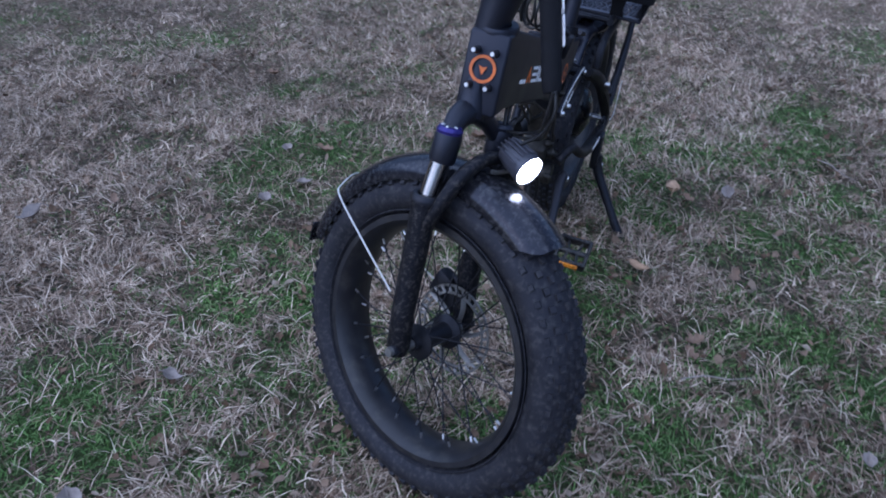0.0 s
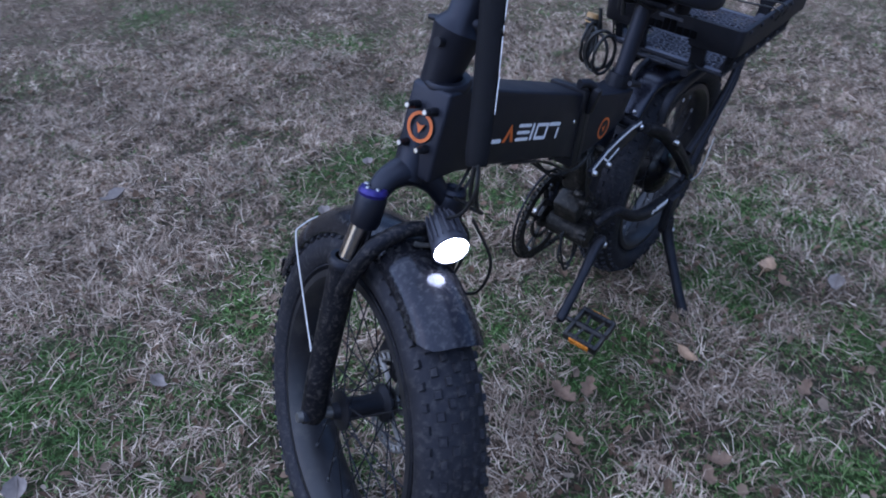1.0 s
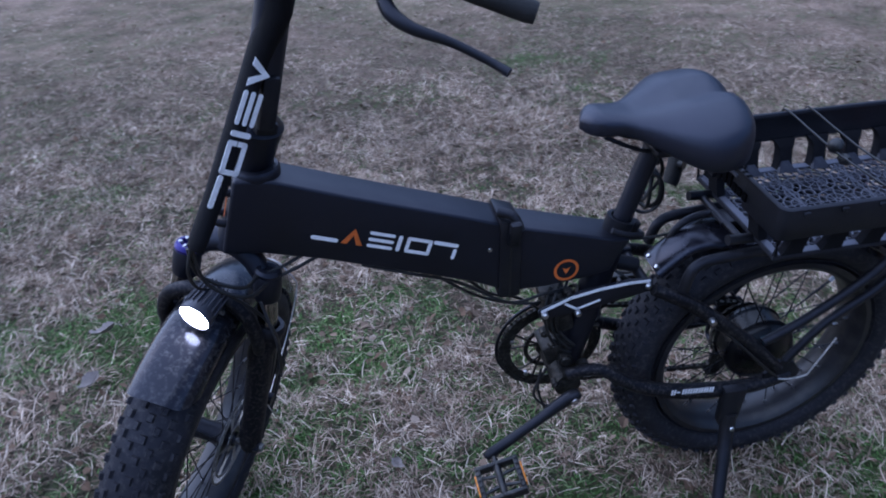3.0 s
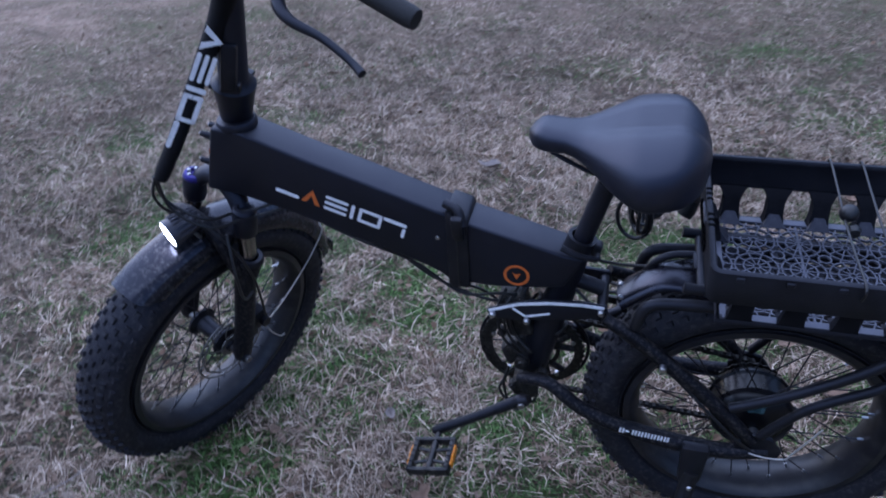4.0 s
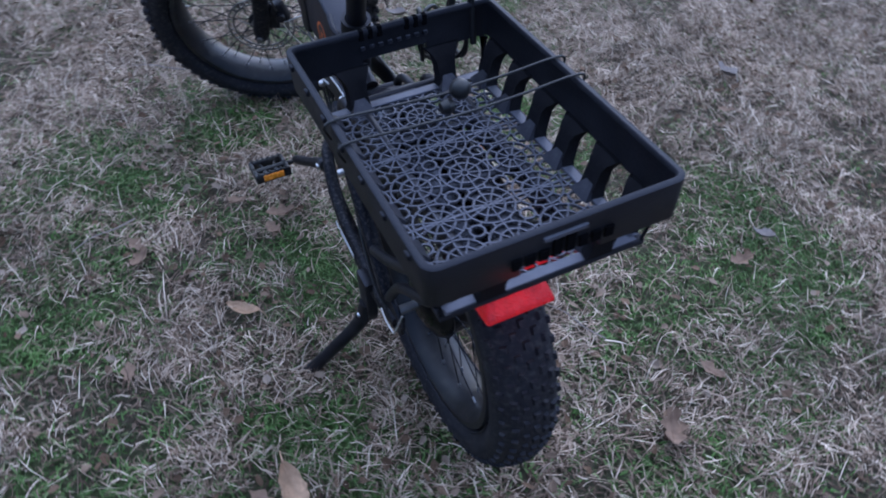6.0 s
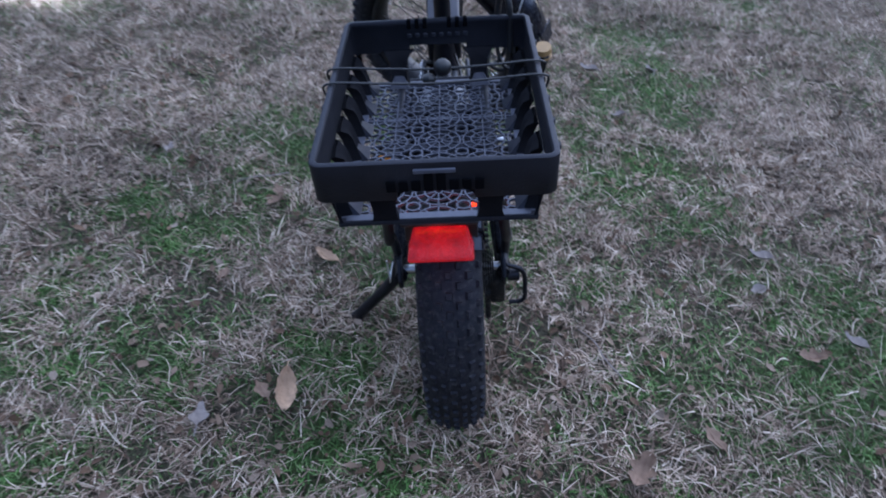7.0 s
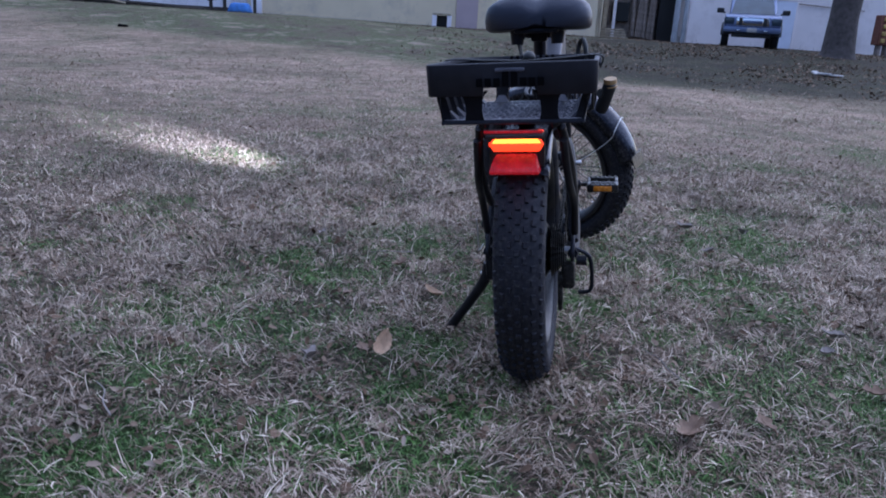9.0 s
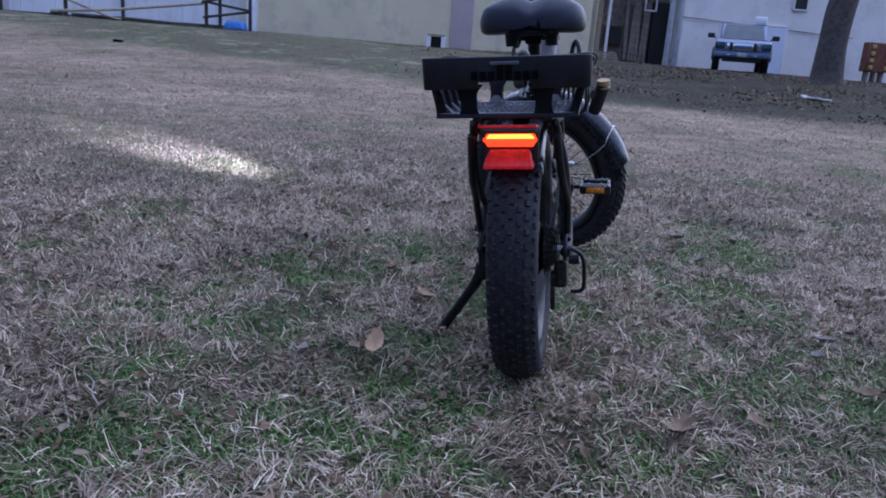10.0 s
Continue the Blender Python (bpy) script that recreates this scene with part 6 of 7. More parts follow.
tube_end = Shape().tube([(0.150, -0.146, 0.572), (0.146, -0.149, 0.580), (0.132, -0.166, 0.632)], [0.013, 0.0148, 0.0148], 18, 1)
carrier = thing("strapped_tube", BIKE, "short black tube with a tan cap strapped beside the crate", "tube")
part("body", tube_end, grip_rubber, carrier)
part("cap", Shape().tube([(0.1315, -0.166, 0.634), (0.1290, -0.1657, 0.643)], [0.0150, 0.0140], 18, 1), tan_cap, carrier, "tan end cap")
part("ring", Shape().tube([(0.1338, -0.1662, 0.625), (0.1332, -0.1661, 0.628)], 0.0156, 18, 1), tan_cap, carrier)
part("strap", Shape().tube([(0.136, -0.150, 0.610), (0.130, -0.143, 0.612)], 0.010, 12, 1), cable_black, carrier)

# ---------------------------------------------------------------- fallen leaves


def leaf_shape(length, width, lobes, curl, seed):
    """A dry leaf: lobed outline, folded along the midrib and curled."""
    rng = random.Random(seed)
    s = Shape()
    n = 12
    rows = []
    for i in range(n + 1):
        t = i / n
        w = width / 2 * math.sin(math.pi * min(1, t * 0.93 + 0.05)) ** 0.8 * (1 + (0.35 * math.sin(t * math.pi * 2 * lobes) if lobes else 0)) * rng.uniform(0.88, 1.08)
        x = length * (t - 0.5)
        z = curl * length * ((t - 0.5) ** 2 * 2.2) + 0.001
        row = []
        for u in (-1, -0.55, 0, 0.55, 1):
            row.append((x + 0.06 * length * abs(u), u * w, z + abs(u) ** 1.5 * w * curl * 1.6 + rng.uniform(-0.0012, 0.0012)))
        rows.append(row)
    top = np.array(rows)
    s.grid(top)
    s.grid(top - np.array((0, 0, 0.0007)))
    s.tube([(-length * 0.5 - length * 0.22, 0.004, 0.004), (-length * 0.5, 0, curl * length * 0.55), (0, 0, 0.0016), (length * 0.45, 0, curl * length * 0.45)], [0.0010, 0.0011, 0.0009, 0.0004], 6, 3)
    return s


leaf_specs = [("long tan", leaf_shape(0.082, 0.037, 0, 0.40, 1), leaf_tan), ("oak brown", leaf_shape(0.075, 0.042, 3, 0.42, 2), leaf_brown), ("pale", leaf_shape(0.060, 0.032, 1, 0.5, 3), leaf_grey), ("small", leaf_shape(0.045, 0.022, 2, 0.3, 4), leaf_brown)]
leaf_data = [(s.mesh("fallen_leaf", mt, 60), lab) for lab, s, mt in leaf_specs]
leaf_words = ["long dry tan leaf lying on the grass", "lobed dry brown leaf lying on the grass", "pale weathered leaf curled on the grass", "small dry brown leaf among the straw"]
LEAVES_A = [(-0.115, 0.322, 0, 188, 1.12), (-0.112, 0.370, 3, 40, 1.1), (0.298, 0.317, 0, 60, 0.8), (0.566, 0.176, 1, 80, 0.85), (0.515, 0.206, 1, 20, 0.7), (0.42, -0.735, 2, 70, 0.95), (0.29, -0.69, 2, 120, 0.8),
            (-0.186, 0.470, 2, 10, 1.0), (-0.230, -0.340, 1, 150, 1.0), (-0.15, -0.49, 3, 30, 1.2), (1.42, -0.41, 2, 60, 1.1), (1.44, -0.63, 2, 10, 1.1), (0.78, -1.265, 2, 0, 1.3), (0.135, -0.857, 2, 50, 0.9)]
LEAVES_B = [(0.083, -0.75, 1, 90, 0.8), (1.10, -0.474, 2, 100, 0.75), (0.56, 0.491, 3, 30, 1.1), (0.647, 0.262, 3, 80, 1.0), (0.218, 0.541, 3, 0, 1.1), (0.517, 0.488, 1, 140, 0.7), (0.725, 0.838, 2, 0, 0.7),
            (0.70, -0.021, 2, 130, 0.6), (0.61, -1.13, 3, 45, 1.0), (1.75, -0.35, 3, 12, 1.0), (-0.4, -1.3, 1, 75, 0.9), (-0.71, 0.285, 3, 5, 1.0), (0.9, 1.3, 3, 99, 1.0)]
for i, (x, y, k, a, sc) in enumerate(LEAVES_A + LEAVES_B):
    z = float(ground_height(np.array([x]), np.array([y]))[0]) + (0.036 if i == 0 else 0.024)
    ob = new("fallen_leaf", leaf_data[k][0])
    ob.matrix_basis = Matrix.Translation((x, y, z)) @ Matrix.Rotation(radians(a), 4, "Z") @ Matrix.Rotation(radians(8 * math.sin(i * 3.1)), 4, "X") @ Matrix.Rotation(radians(12 if i == 0 else 9 * math.cos(i * 1.7)), 4, "Y") @ Matrix.Scale(sc, 4)
    tagged(ob, leaf_words[k], "leaf", "fallen leaves")

# twigs in the grass
rng = random.Random(11)
for x, y, a in ((0.05, -0.30, 0.5), (0.62, 0.55, 2.0), (1.30, 0.35, 1.1), (-0.5, 0.75, 0.8)):
    z = float(ground_height(np.array([x]), np.array([y]))[0]) + 0.028
    tw = Shape().tube([(-0.07, 0, 0), (-0.02, 0.006, 0.004), (0.03, -0.003, 0.003), (0.08, 0.006, 0.0)], [0.0018, 0.0016, 0.0013, 0.0008], 6, 4)
    single("twig", tw, leaf_grey, "thin pale dry stalk lying on the grass", "twig", "twigs", m=Matrix.Translation((x, y, z)) @ Matrix.Rotation(a, 4, "Z"))

# ---------------------------------------------------------------- the far side of the field
EYE0 = Vector((-1.582, -0.163, 0.0))


def yard(d, side, z=0.0):
    """A place d metres ahead and side metres to the left, as one looks from behind the bicycle."""
    return Vector((EYE0.x + d * AHEAD[0] + side * ASIDE[0], EYE0.y + d * AHEAD[1] + side * ASIDE[1], z))


YARD = Matrix.Translation(EYE0) @ Matrix.Rotation(radians(14.7), 4, "Z")


def gz(d, side):
    p = yard(d, side)
    return float(ground_height(np.array([p.x]), np.array([p.y]))[0])


# white hall at the left, with ribbed siding
hall = thing("white_metal_hall", YARD @ Matrix.Translation((34, 14.7, 0.62)), "long white metal-sided hall beyond the field", "building")
part("wall", Shape().box((0.15, 0, 2.4), (0.3, 13.2, 5.2), 0.02, segments=1), siding_white, hall, "white ribbed metal wall")
rib_mesh = Shape().box((-0.01, 0, 2.45), (0.035, 0.06, 5.0), 0.012, segments=1).mesh("siding_rib", siding_white)
for k in range(26):
    part("siding_rib", rib_mesh, siding_white, hall, m=Matrix.Translation((0, -6.4 + 0.5 * k, 0)))
part("foundation", Shape().box((-0.04, 0, 0.06), (0.2, 13.2, 0.5), 0.01, segments=1), dark_wood, hall, "dark footing")
part("roof", Shape().plate([(-6.9, 5.0), (6.9, 5.0), (0, 6.6)], -0.4, 12.0, 0.0, 1, "yz"), roof_grey, hall, "grey sheet roof")
for y in (-6.5, 6.5):
    part("side_wall", Shape().box((6, y, 2.4), (12, 0.3, 5.2), 0.02, segments=1), siding_white, hall)
part("corner_post", Shape().box((-0.25, 5.15, 0.9), (0.25, 1.6, 2.6), 0.02, segments=1), dark_wood, hall, "dark post beside the wall")
part("downpipe", Shape().tube([(-0.12, -0.85, 0.1), (-0.12, -0.85, 4.8)], 0.07, 10, 1), dark_wood, hall, "dark downpipe")

# cream building in the middle
cream = thing("cream_building", YARD @ Matrix.Translation((33, 0.75, 0.78)), "low cream-painted building with a mauve panel", "building")
part("wall", Shape().box((0.15, 0.0, 2.3), (0.3, 14.9, 5.0), 0.02, segments=1), siding_cream, cream, "stained cream wall")
part("panel", Shape().box((-0.02, -1.70, 2.3), (0.08, 0.92, 4.9), 0.01, segments=1), wall_mauve, cream, "mauve wall panel")
part("corner_trim", Shape().box((-0.06, 7.25, 2.3), (0.16, 0.45, 4.9), 0.02, segments=1), siding_white, cream, "white corner trim")
part("roof", Shape().plate([(-7.9, 4.8), (7.9, 4.8), (7.9, 5.1), (-7.9, 5.1)], -0.5, 10.0, 0.0, 1, "yz"), roof_grey, cream, "flat grey roof")
for y in (7.55, -7.35):
    part("side_wall", Shape().box((5, y, 2.3), (10, 0.25, 5.0), 0.02, segments=1), siding_cream, cream)

# open shed between the buildings
shed = thing("open_shed", YARD @ Matrix.Translation((34.6, -8.9, 0.60)), "dark open timber shed with leaning boards", "shed")
part("back_wall", Shape().box((1.5, 0.2, 2.2), (0.2, 5.4, 5.0), 0.02, segments=1), grey_boards, shed, "grey-brown board wall")
part("roof", Shape().box((0.8, 0.2, 4.6), (3.4, 5.4, 0.2), 0.02, segments=1), roof_grey, shed, "sheet roof")
# solid black panels before the wall stand in for shade inside both openings
part("opening", Shape().box((1.2, -1.60, 1.3), (0.3, 1.3, 2.9), 0.02, segments=1), truck_dark, shed, "black panel painting the shade of a doorway")
part("hatch", Shape().box((1.25, 0.78, 1.15), (0.35, 0.75, 0.85), 0.02, segments=1), truck_dark, shed, "black panel painting the shade of a low hatch")
board_mesh = Shape().box((0, 0, 1.3), (0.05, 0.16, 2.6), 0.01, segments=1).mesh("board", grey_boards)
for k in range(6):
    part("board", board_mesh, grey_boards, shed, m=Matrix.Translation((1.05 + 0.03 * (k % 2), -0.72 + 0.175 * k, 0.02 * k)) @ Matrix.Rotation(radians(2.5 * math.sin(k * 2.1)), 4, "X"))
part("lintel_post", Shape().box((0.1, 1.72, 2.2), (0.22, 0.22, 4.6), 0.02, segments=1), pale_wood, shed, "pale timber post")
part("white_post", Shape().box((0.0, 1.32, 2.2), (0.12, 0.14, 4.6), 0.02, segments=1), siding_white, shed, "white post")
part("meter_frame", Shape().box((0.9, -0.75, 2.35), (0.06, 0.55, 0.08), 0.01, segments=1).box((0.9, -0.75, 3.05), (0.06, 0.55, 0.08), 0.01, segments=1).box((0.9, -0.50, 2.7), (0.06, 0.08, 0.75), 0.01, segments=1).box((0.9, -1.0, 2.7), (0.06, 0.08, 0.75), 0.01, segments=1), siding_white, shed, "pale square frame")
stack = Shape()
for k in range(4):
    stack.box((0.55, 1.0 - 0.05 * k, 0.10 + 0.11 * k), (0.5, 2.2 - 0.25 * k, 0.07), 0.01, segments=1)
single("timber_stack", stack, pale_wood, "low stack of old planks by the shed", "timber", m=YARD @ Matrix.Translation((33.4, -8.0, gz(33.4, -8.0))))
tub = Shape().lathe([(0.0, 0.0), (0.22, 0.0), (0.28, 0.28), (0.26, 0.28), (0.2, 0.02), (0.0, 0.02)], 18, "z", closed=False)
single("white_tub", tub, pale_litter, "small white plastic tub on the ground", "tub", m=YARD @ Matrix.Translation((31.5, -9.6, gz(31.5, -9.6))))
for k, s in enumerate((-8.98, -9.32)):
    p = Shape().tube([(0, 0, -0.3), (0.02, 0.0, 2.5), (0.05, -0.02 - 0.03 * k, 6.5)], [0.11 - 0.02 * k, 0.10 - 0.02 * k, 0.09 - 0.02 * k], 14, 1)
    single("yard_pole", p, pole_paint, "pale grey upright pole by the shed", "pole", "yard poles", m=YARD @ Matrix.Translation((29.9, s, gz(29.9, s))))

# white house at the right
house = thing("white_house", YARD @ Matrix.Translation((34.2, -15.5, 0.47)), "plain white building with a pale door", "building")
part("wall", Shape().box((0.15, -0.30, 2.6), (0.3, 10.4, 5.6), 0.02, segments=1), siding_house, house, "plain white wall")
dr = part("door", Shape().box((-0.07, 0.50, 1.05), (0.08, 0.92, 2.02), 0.01, segments=1), door_white, house, "pale blue-white door")
part("door_frame", Shape().box((-0.06, 1.0, 1.08), (0.1, 0.08, 2.14), 0.01, segments=1).box((-0.06, 0.0, 1.08), (0.1, 0.08, 2.14), 0.01, segments=1).box((-0.06, 0.50, 2.12), (0.1, 1.08, 0.08), 0.01, segments=1), siding_house, dr)
wd = part("window", Shape().box((-0.05, -0.40, 3.30), (0.06, 0.55, 0.8), 0.01, segments=1), truck_dark, house, "small dark window")
part("window_frame", Shape().box((-0.07, -0.10, 3.30), (0.08, 0.06, 0.92), 0.01, segments=1).box((-0.07, -0.70, 3.30), (0.08, 0.06, 0.92), 0.01, segments=1).box((-0.07, -0.40, 2.87), (0.08, 0.66, 0.06), 0.01, segments=1), siding_house, wd)
part("cable_run", Shape().tube([(-0.06, 4.8, 2.25), (-0.06, 2.0, 2.1), (-0.06, -1.0, 1.95), (-0.06, -3.0, 1.85)], 0.02, 8, 4), grey_boards, house, "thin cable along the wall")
part("roof", Shape().plate([(-5.7, 5.3), (5.7, 5.3), (0, 7.2)], -0.5, 9.0, 0.0, 1, "yz"), roof_grey, house, "grey gable roof")
for y in (4.78, -5.4):
    part("side_wall", Shape().box((4.5, y, 2.6), (9, 0.25, 5.6), 0.02, segments=1), siding_house, house)

# wooden rail in front of the hall
rail = thing("wooden_rail", YARD @ Matrix.Translation((31, 9.35, 0.0)), "broken wooden railing with a fallen pole", "railing")
zr = gz(31, 9.35)
for y in (0.0, -0.55, -1.75):
    part("post", Shape().box((0, y, zr + 0.55), (0.12, 0.12, 1.3 if y > -1.5 else 1.75), 0.02, segments=1), dark_wood, rail)
part("top_rail", Shape().tube([(-0.08, 0.15, zr + 0.98), (-0.08, -1.9, zr + 1.45)], 0.06, 8, 1), dark_wood, rail)
part("low_rail", Shape().tube([(-0.08, -0.1, zr + 0.98), (-0.08, -1.8, zr + 0.75)], 0.05, 8, 1), dark_wood, rail)
part("kick_rail", Shape().tube([(-0.08, 0.1, zr + 0.40), (-0.08, -1.8, zr + 0.72)], 0.05, 8, 1), dark_wood, rail)
part("fallen_pole", Shape().tube([(0.0, 0.1, zr + 0.92), (-0.6, 3.3, zr + 0.45), (-1.2, 5.6, zr + 0.22)], [0.05, 0.055, 0.06], 8, 2), pale_wood, rail, "pale fallen pole")
part("leaning_stick", Shape().tube([(-0.5, 5.4, zr + 0.75), (-1.0, 3.6, zr + 0.20), (-1.0, 3.0, zr + 0.08)], 0.045, 8, 2), pale_wood, rail)
part("end_post", Shape().box((-0.5, 5.35, zr + 0.45), (0.12, 0.12, 0.95), 0.02, segments=1), dark_wood, rail)
part("low_curb", Shape().tube([(0.3, 5.5, zr + 0.15), (0.3, 3.0, zr + 0.12), (0.2, 0.3, zr + 0.02)], 0.07, 8, 2), dark_wood, rail)
tarp = Shape().box((0, 0, 0.18), (0.7, 1.0, 0.42), 0.12, segments=3, taper=(0.8, 0.7))
single("blue_tarpaulin", tarp, blue_sheet, "bundle of blue tarpaulin behind the railing", "tarpaulin", m=YARD @ Matrix.Translation((32.2, 8.5, gz(32.2, 8.5))))

# small kennel by the cream wall
kennel = thing("white_box", YARD @ Matrix.Translation((31.3, 0.10, gz(31.3, 0.10))), "small white box with a dark opening", "box")
for y in (0.30, -0.30):
    part("side", Shape().box((0, y, 0.22), (0.5, 0.18, 0.5), 0.01, segments=1), siding_white, kennel)
part("top", Shape().box((0, 0, 0.50), (0.56, 0.74, 0.07), 0.01, segments=1), pale_wood, kennel, "tan lid")
part("back", Shape().box((0.18, 0, 0.22), (0.06, 0.44, 0.46), 0.01, segments=1), truck_dark, kennel)

single("dark_stone", Shape().box((0, 0, 0.02), (0.2, 0.30, 0.10), 0.045, segments=3).box((0.02, 0.10, 0.04), (0.12, 0.12, 0.10), 0.04, segments=3), shade_and_lump_black, "dark lump lying on the field", "stone", m=YARD @ Matrix.Translation((18.0, 7.5, gz(18.0, 7.5))) @ Matrix.Scale(0.72, 4))
single("dark_stone", Shape().box((0, 0, 0.06), (0.4, 0.5, 0.25), 0.06, segments=3), truck_dark, "dark block at the foot of the white hall", "stone", m=YARD @ Matrix.Translation((31.5, 15.5, gz(31.5, 15.5))))
single("pale_debris", Shape().box((0, 0, 0.04), (0.30, 0.26, 0.05), 0.02, Matrix.Rotation(0.5, 4, "Z") @ Matrix.Rotation(0.15, 4, "X"), 2).box((0.16, 0.16, 0.06), (0.2, 0.15, 0.05), 0.02, Matrix.Rotation(-0.3, 4, "Y"), 1).box((-0.1, -0.2, 0.03), (0.2, 0.15, 0.05), 0.02, Matrix.Rotation(0.9, 4, "Z"), 1), pale_litter, "pale flat debris lying on the bank", "debris", m=YARD @ Matrix.Translation((16.4, -8.35, gz(16.4, -8.35))))

# stacked crates beside the house
pile = thing("stacked_blocks", YARD @ Matrix.Translation((30.6, -17.7, gz(30.6, -17.7))), "reddish stack with ochre blocks on short legs", "stack")
part("body", Shape().box((0, 0, 1.0), (0.5, 1.0, 1.15), 0.03, segments=1), brick_red, pile)
blk = Shape().box((-0.27, 0, 0), (0.08, 0.16, 0.16), 0.02, segments=1).mesh("block", rust_yellow)
for k in range(4):
    for y in (-0.32, 0.32):
        part("block", blk, rust_yellow, pile, m=Matrix.Translation((0, y, 0.6 + 0.27 * k)))
for y in (-0.3, 0.0, 0.3):
    part("leg", Shape().box((0, y, 0.2), (0.3, 0.1, 0.5), 0.01, segments=1), grey_boards, pile)


def build_truck():
    """A pickup seen from the front, nose towards the field."""
    w = 1.88
    t = thing("pickup_truck", YARD @ Matrix.Translation((27.0, -10.8, gz(27.0, -10.8) - 0.02)) @ Matrix.Rotation(radians(-20), 4, "Z"), "silver-blue pickup truck parked by the house", "truck")
    body = Shape()
    body.plate([(0.05, 0.52), (0.0, 0.80), (0.04, 1.06), (0.25, 1.14), (1.35, 1.20), (3.2, 1.22), (5.4, 1.22), (5.45, 0.55), (4.9, 0.50), (0.5, 0.46)], -w / 2, w / 2, 0.06, 3)
    part("body", body, truck_paint, t, "silver-blue body")
    part("cab", Shape().plate([(1.25, 1.18), (2.0, 1.74), (2.3, 1.80), (3.2, 1.80), (3.5, 1.72), (3.75, 1.20)], -0.80, 0.80, 0.07, 3), truck_paint, t)
    part("windscreen", Shape().add([(1.30, -0.74, 1.225), (1.30, 0.74, 1.225), (1.99, 0.66, 1.735), (1.99, -0.66, 1.735), (1.27, -0.74, 1.21), (1.27, 0.74, 1.21), (1.96, 0.66, 1.75), (1.96, -0.66, 1.75)], [(0, 1, 2, 3), (4, 7, 6, 5), (0, 4, 5, 1), (1, 5, 6, 2), (2, 6, 7, 3), (3, 7, 4, 0)]), truck_glass, t, "windscreen")
    gr = part("grille", Shape().box((-0.01, 0, 0.90), (0.08, 1.10, 0.30), 0.03), truck_chrome, t, "broad chrome grille")
    for y in (0.40, -0.40):
        part("grille_mesh", Shape().box((-0.035, y, 0.90), (0.06, 0.12, 0.26), 0.01), truck_dark, gr)
    part("grille_bar", Shape().box((-0.04, 0, 0.90), (0.06, 0.62, 0.10), 0.02), truck_paint, gr)
    for y in (-1, 1):
        part("headlight", Shape().box((0.03, y * 0.78, 0.92), (0.14, 0.34, 0.24), 0.05), truck_glass, t)
        part("mirror", Shape().box((1.55, y * 1.13, 1.30), (0.14, 0.26, 0.18), 0.04).tube([(1.55, y * 0.95, 1.22), (1.55, y * 1.08, 1.27)], 0.03, 8, 1), truck_dark, t, "black door mirror")
        for x in (0.95, 4.5):
            wheel = part("wheel", Shape().lathe([(0.22, -0.13), (0.36, -0.13), (0.39, -0.09), (0.39, 0.09), (0.36, 0.13), (0.22, 0.13)], 28), rubber, t, "", Matrix.Translation((x, y * 0.84, 0.38)))
            part("rim", Shape().lathe([(0.0, -0.1), (0.2, -0.1), (0.225, -0.12), (0.225, 0.12), (0.2, 0.1), (0.0, 0.1)], 20, closed=False), truck_chrome, wheel)
            part("arch", Shape().lathe([(0.40, -0.16), (0.47, -0.16), (0.47, 0.16), (0.40, 0.16)], 20, "y", arc=(0.1, 3.04)), truck_dark, t, "", Matrix.Translation((x, y * 0.86, 0.40)))
    part("bumper", Shape().box((-0.06, 0, 0.62), (0.20, 1.9, 0.20), 0.05), truck_paint, t, "silver-blue front bumper")
    part("number_plate", Shape().box((-0.165, 0, 0.62), (0.02, 0.32, 0.14), 0.01), pale_litter, t, "plain pale plate")
    part("skid_plate", Shape().box((0.1, 0, 0.45), (0.2, 1.3, 0.16), 0.04), truck_dark, t)
    for y in (0.45, -0.45):
        part("tow_hook", Shape().box((-0.17, y, 0.60), (0.03, 0.12, 0.05), 0.01), truck_chrome, t)
    part("roof_lamp", Shape().box((2.3, -0.55, 1.93), (0.3, 0.42, 0.30), 0.05), siding_white, t, "pale load above the cab")


build_truck()


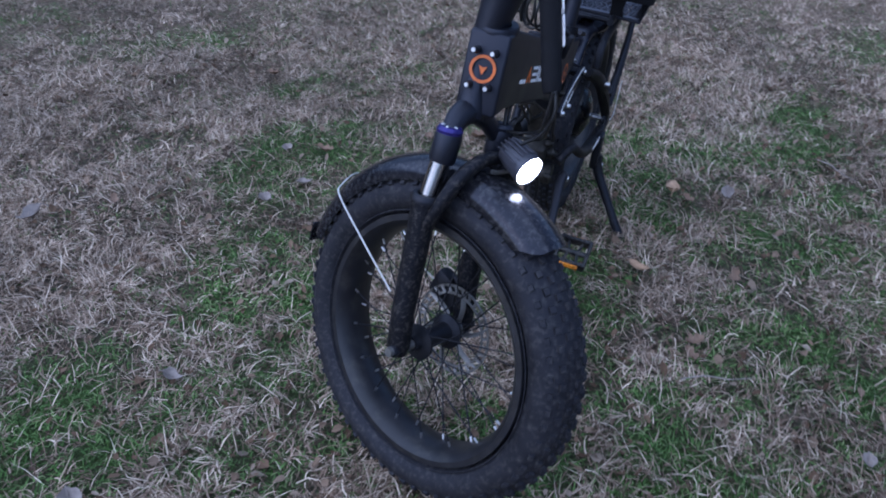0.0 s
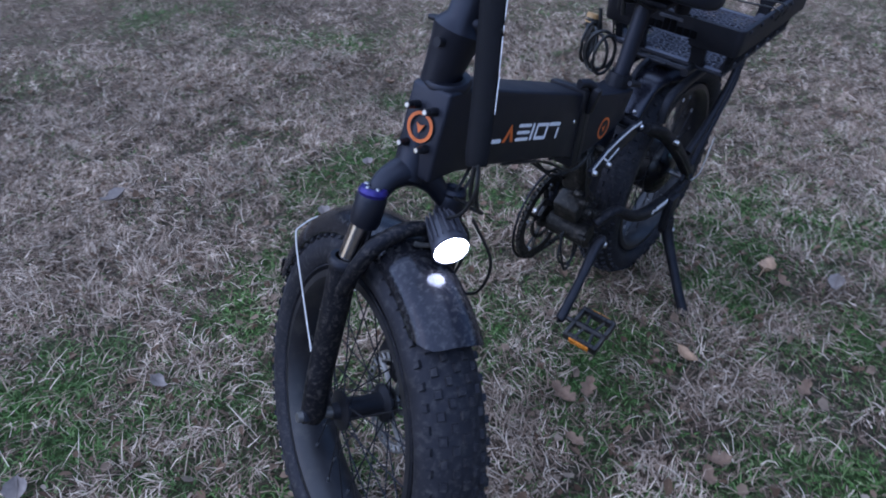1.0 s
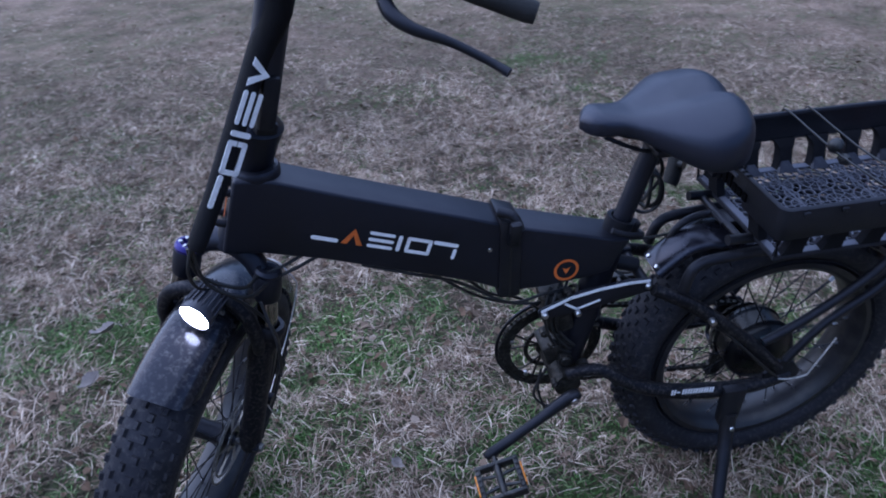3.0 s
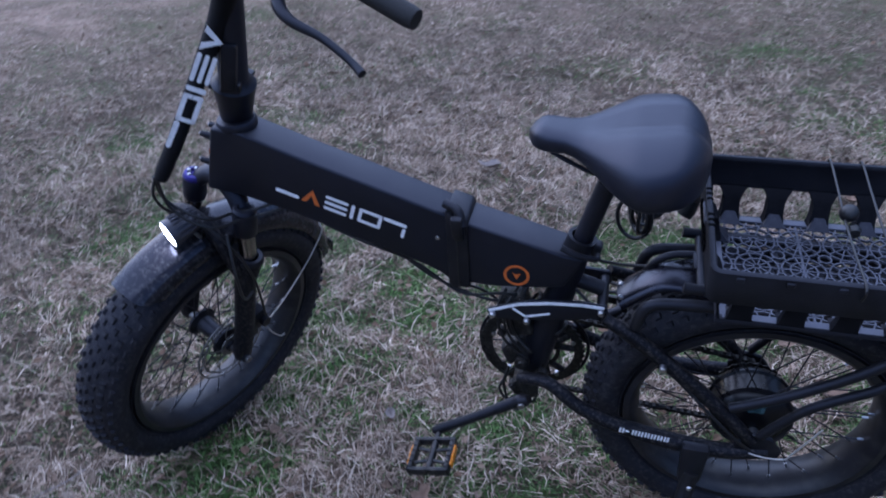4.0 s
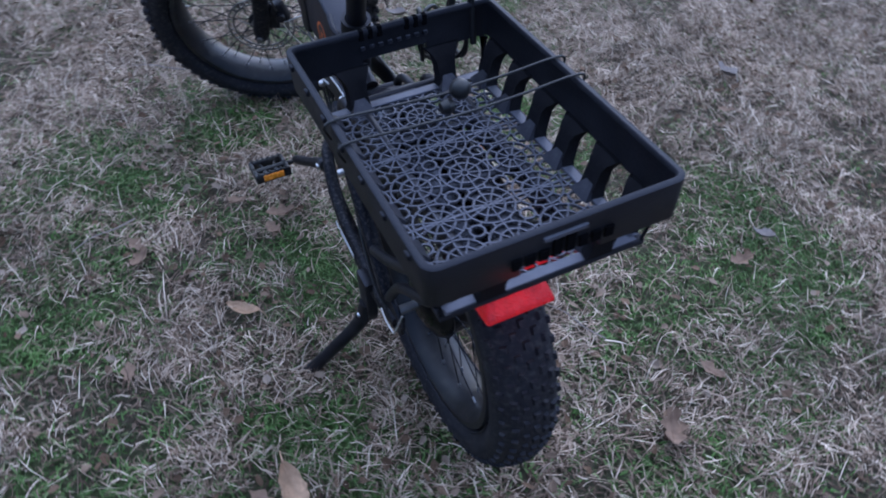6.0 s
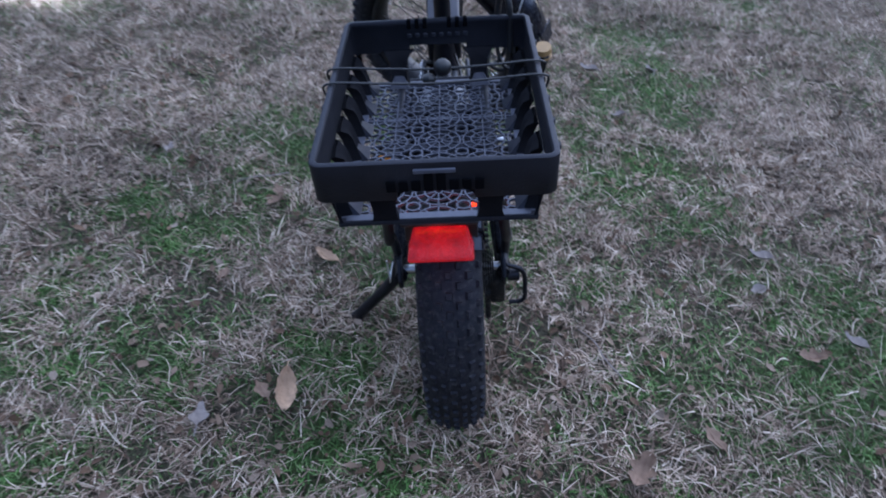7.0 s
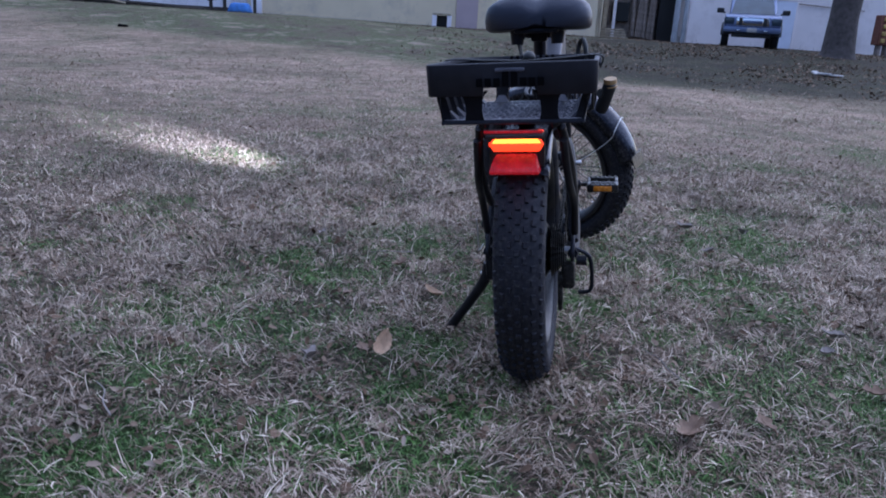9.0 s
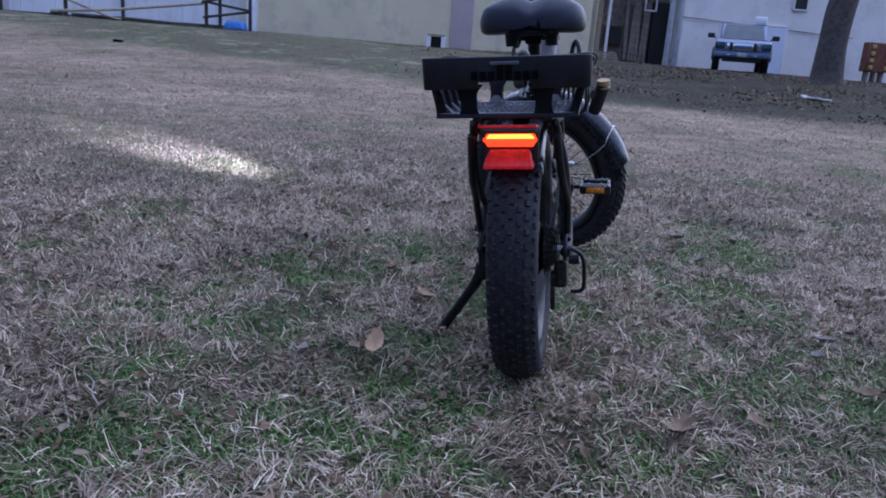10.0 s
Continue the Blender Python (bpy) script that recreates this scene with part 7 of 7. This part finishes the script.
def build_tree(d, side):
    """Bare winter tree: tapered trunk, forking limbs and many twigs."""
    rng = random.Random(23)
    base = yard(d, side, gz(d, side) - 0.1)
    t = thing("bare_tree", Matrix.Translation(base), "bare winter tree with a thick dark trunk", "tree")
    trunk = Shape().tube([(0, 0.06, 0), (0.0, 0.05, 0.25), (0.03, 0.06, 1.2), (0.10, 0.0, 2.2), (0.13, -0.12, 3.0), (0.16, -0.2, 3.8), (0.2, -0.3, 5.2)], [0.62, 0.46, 0.39, 0.40, 0.37, 0.33, 0.22], 20, 4)
    part("trunk", trunk, bark, t, "thick furrowed trunk")
    limbs = Shape()
    twigs = Shape()

    def grow(p, direction, length, r, depth):
        q = p + direction * length * 0.5 + Vector((rng.uniform(-1, 1), rng.uniform(-1, 1), rng.uniform(-0.3, 0.6))) * length * 0.08
        e = p + direction * length
        (limbs if depth < 3 else twigs).tube([p, q, e], [r, r * 0.8, r * 0.6], 8 if depth < 3 else 5, 3 if depth < 3 else 1, False)
        if depth >= 5:
            return
        for _ in range(3 if depth < 4 else 2):
            nd = (direction + Vector((rng.uniform(-1, 1), rng.uniform(-1, 1), rng.uniform(-0.5, 0.8))) * 0.75).normalized()
            grow(p + direction * length * rng.uniform(0.55, 1.0), nd, length * rng.uniform(0.6, 0.8), r * 0.55, depth + 1)

    for a, z, tilt in ((1.2, 2.7, 0.7), (3.0, 3.6, 0.9), (4.6, 4.2, 0.6), (0.1, 4.8, 1.2), (2.2, 5.1, 1.6), (5.5, 5.0, 1.4)):
        grow(Vector((0.14, -0.2, z)), Vector((math.cos(a), math.sin(a), tilt)).normalized(), 1.9, 0.13, 1)
    # a long low limb that reaches in front of the house
    grow(Vector((0.14, -0.15, 3.5)), Vector((0.1, 0.95, 0.12)).normalized(), 2.0, 0.10, 1)
    part("limb", limbs, bark, t, "bare limbs")
    part("twigs", twigs, bark, t, "fine bare twigs")


build_tree(22.3, -11.6)

# dark scrub and fallen leaves along the bank
def on_bank(x, y):
    return bank_zone(x, y) * np.clip((value_noise(x, y, 1.6, 93) - 0.30) * 2.5, 0, 1) * (x * AHEAD[0] + y * AHEAD[1] < 31)


bx, by = scatter(40000, 7.5, 36, -16, 24, 92, on_bank)
blades("bank_weeds", bx, by, 0.09, 0.0035, 0.3, bank_mat, "low dull weeds on the bank", 94, segs=2)
bx, by = scatter(76000, 7.5, 36, -18, 10, 192, lambda x, y: on_bank(x, y) * np.clip((2.0 - (x * ASIDE[0] + y * ASIDE[1])) / 6, 0, 1))
flakes("bank_leaf_litter", bx, by, 0.024, litter_mat, "brown leaves strewn over the bank", 193)
bx, by = scatter(9000, 24, 40, -12, 24, 292, lambda x, y: np.clip(1 - np.abs(x * AHEAD[0] + y * AHEAD[1] + 1.58 - 32.3) / 0.5, 0, 1) * np.clip((value_noise(x, y, 0.9, 293) - 0.35) * 3, 0, 1))
blades("wall_weeds", bx, by, 0.26, 0.0035, 1.2, bank_mat, "dry weeds along the foot of the walls", 294, segs=2)

# unseen tree-like backdrop behind and beside the field, added to block bright low sky
def sky_blocker(name, pts, label):
    rng = random.Random(len(name))
    rows = []
    for (xa, ya), (xb, yb) in zip(pts, pts[1:]):
        n = 26
        for k in range(n):
            u = k / n
            x, y = xa + (xb - xa) * u, ya + (yb - ya) * u
            hgt = 8.5 + rng.uniform(-1.6, 1.6)
            nx, ny = (yb - ya), -(xb - xa)
            ln = math.hypot(nx, ny)
            nx, ny = nx / ln, ny / ln
            row = []
            for w, z in ((0.0, -0.5), (-0.7, 1.5), (-1.0, hgt * 0.5), (-0.6, hgt * 0.8), (0.6, hgt), (2.4, hgt * 0.8), (2.8, hgt * 0.4), (2.6, -0.5)):
                j = rng.uniform(-0.6, 0.6)
                row.append((x - nx * (w + j), y - ny * (w + j), z + rng.uniform(-0.4, 0.4)))
            rows.append(row)
    single(name, Shape().grid(rows), blocker_mat, label, "backdrop", kind="structure", angle=30)


blocker_mat = material("dark_sky_blocker", (0.035, 0.034, 0.028), 0.95, 0.0, 0.5, 0.9, 0.8, 3.0, 0.1)
sky_blocker("backdrop", [(30, -34), (-10, -34), (-32, -22), (-36, 8), (-24, 34), (10, 44), (26, 40)], "unseen dark backdrop added to block low sky light")
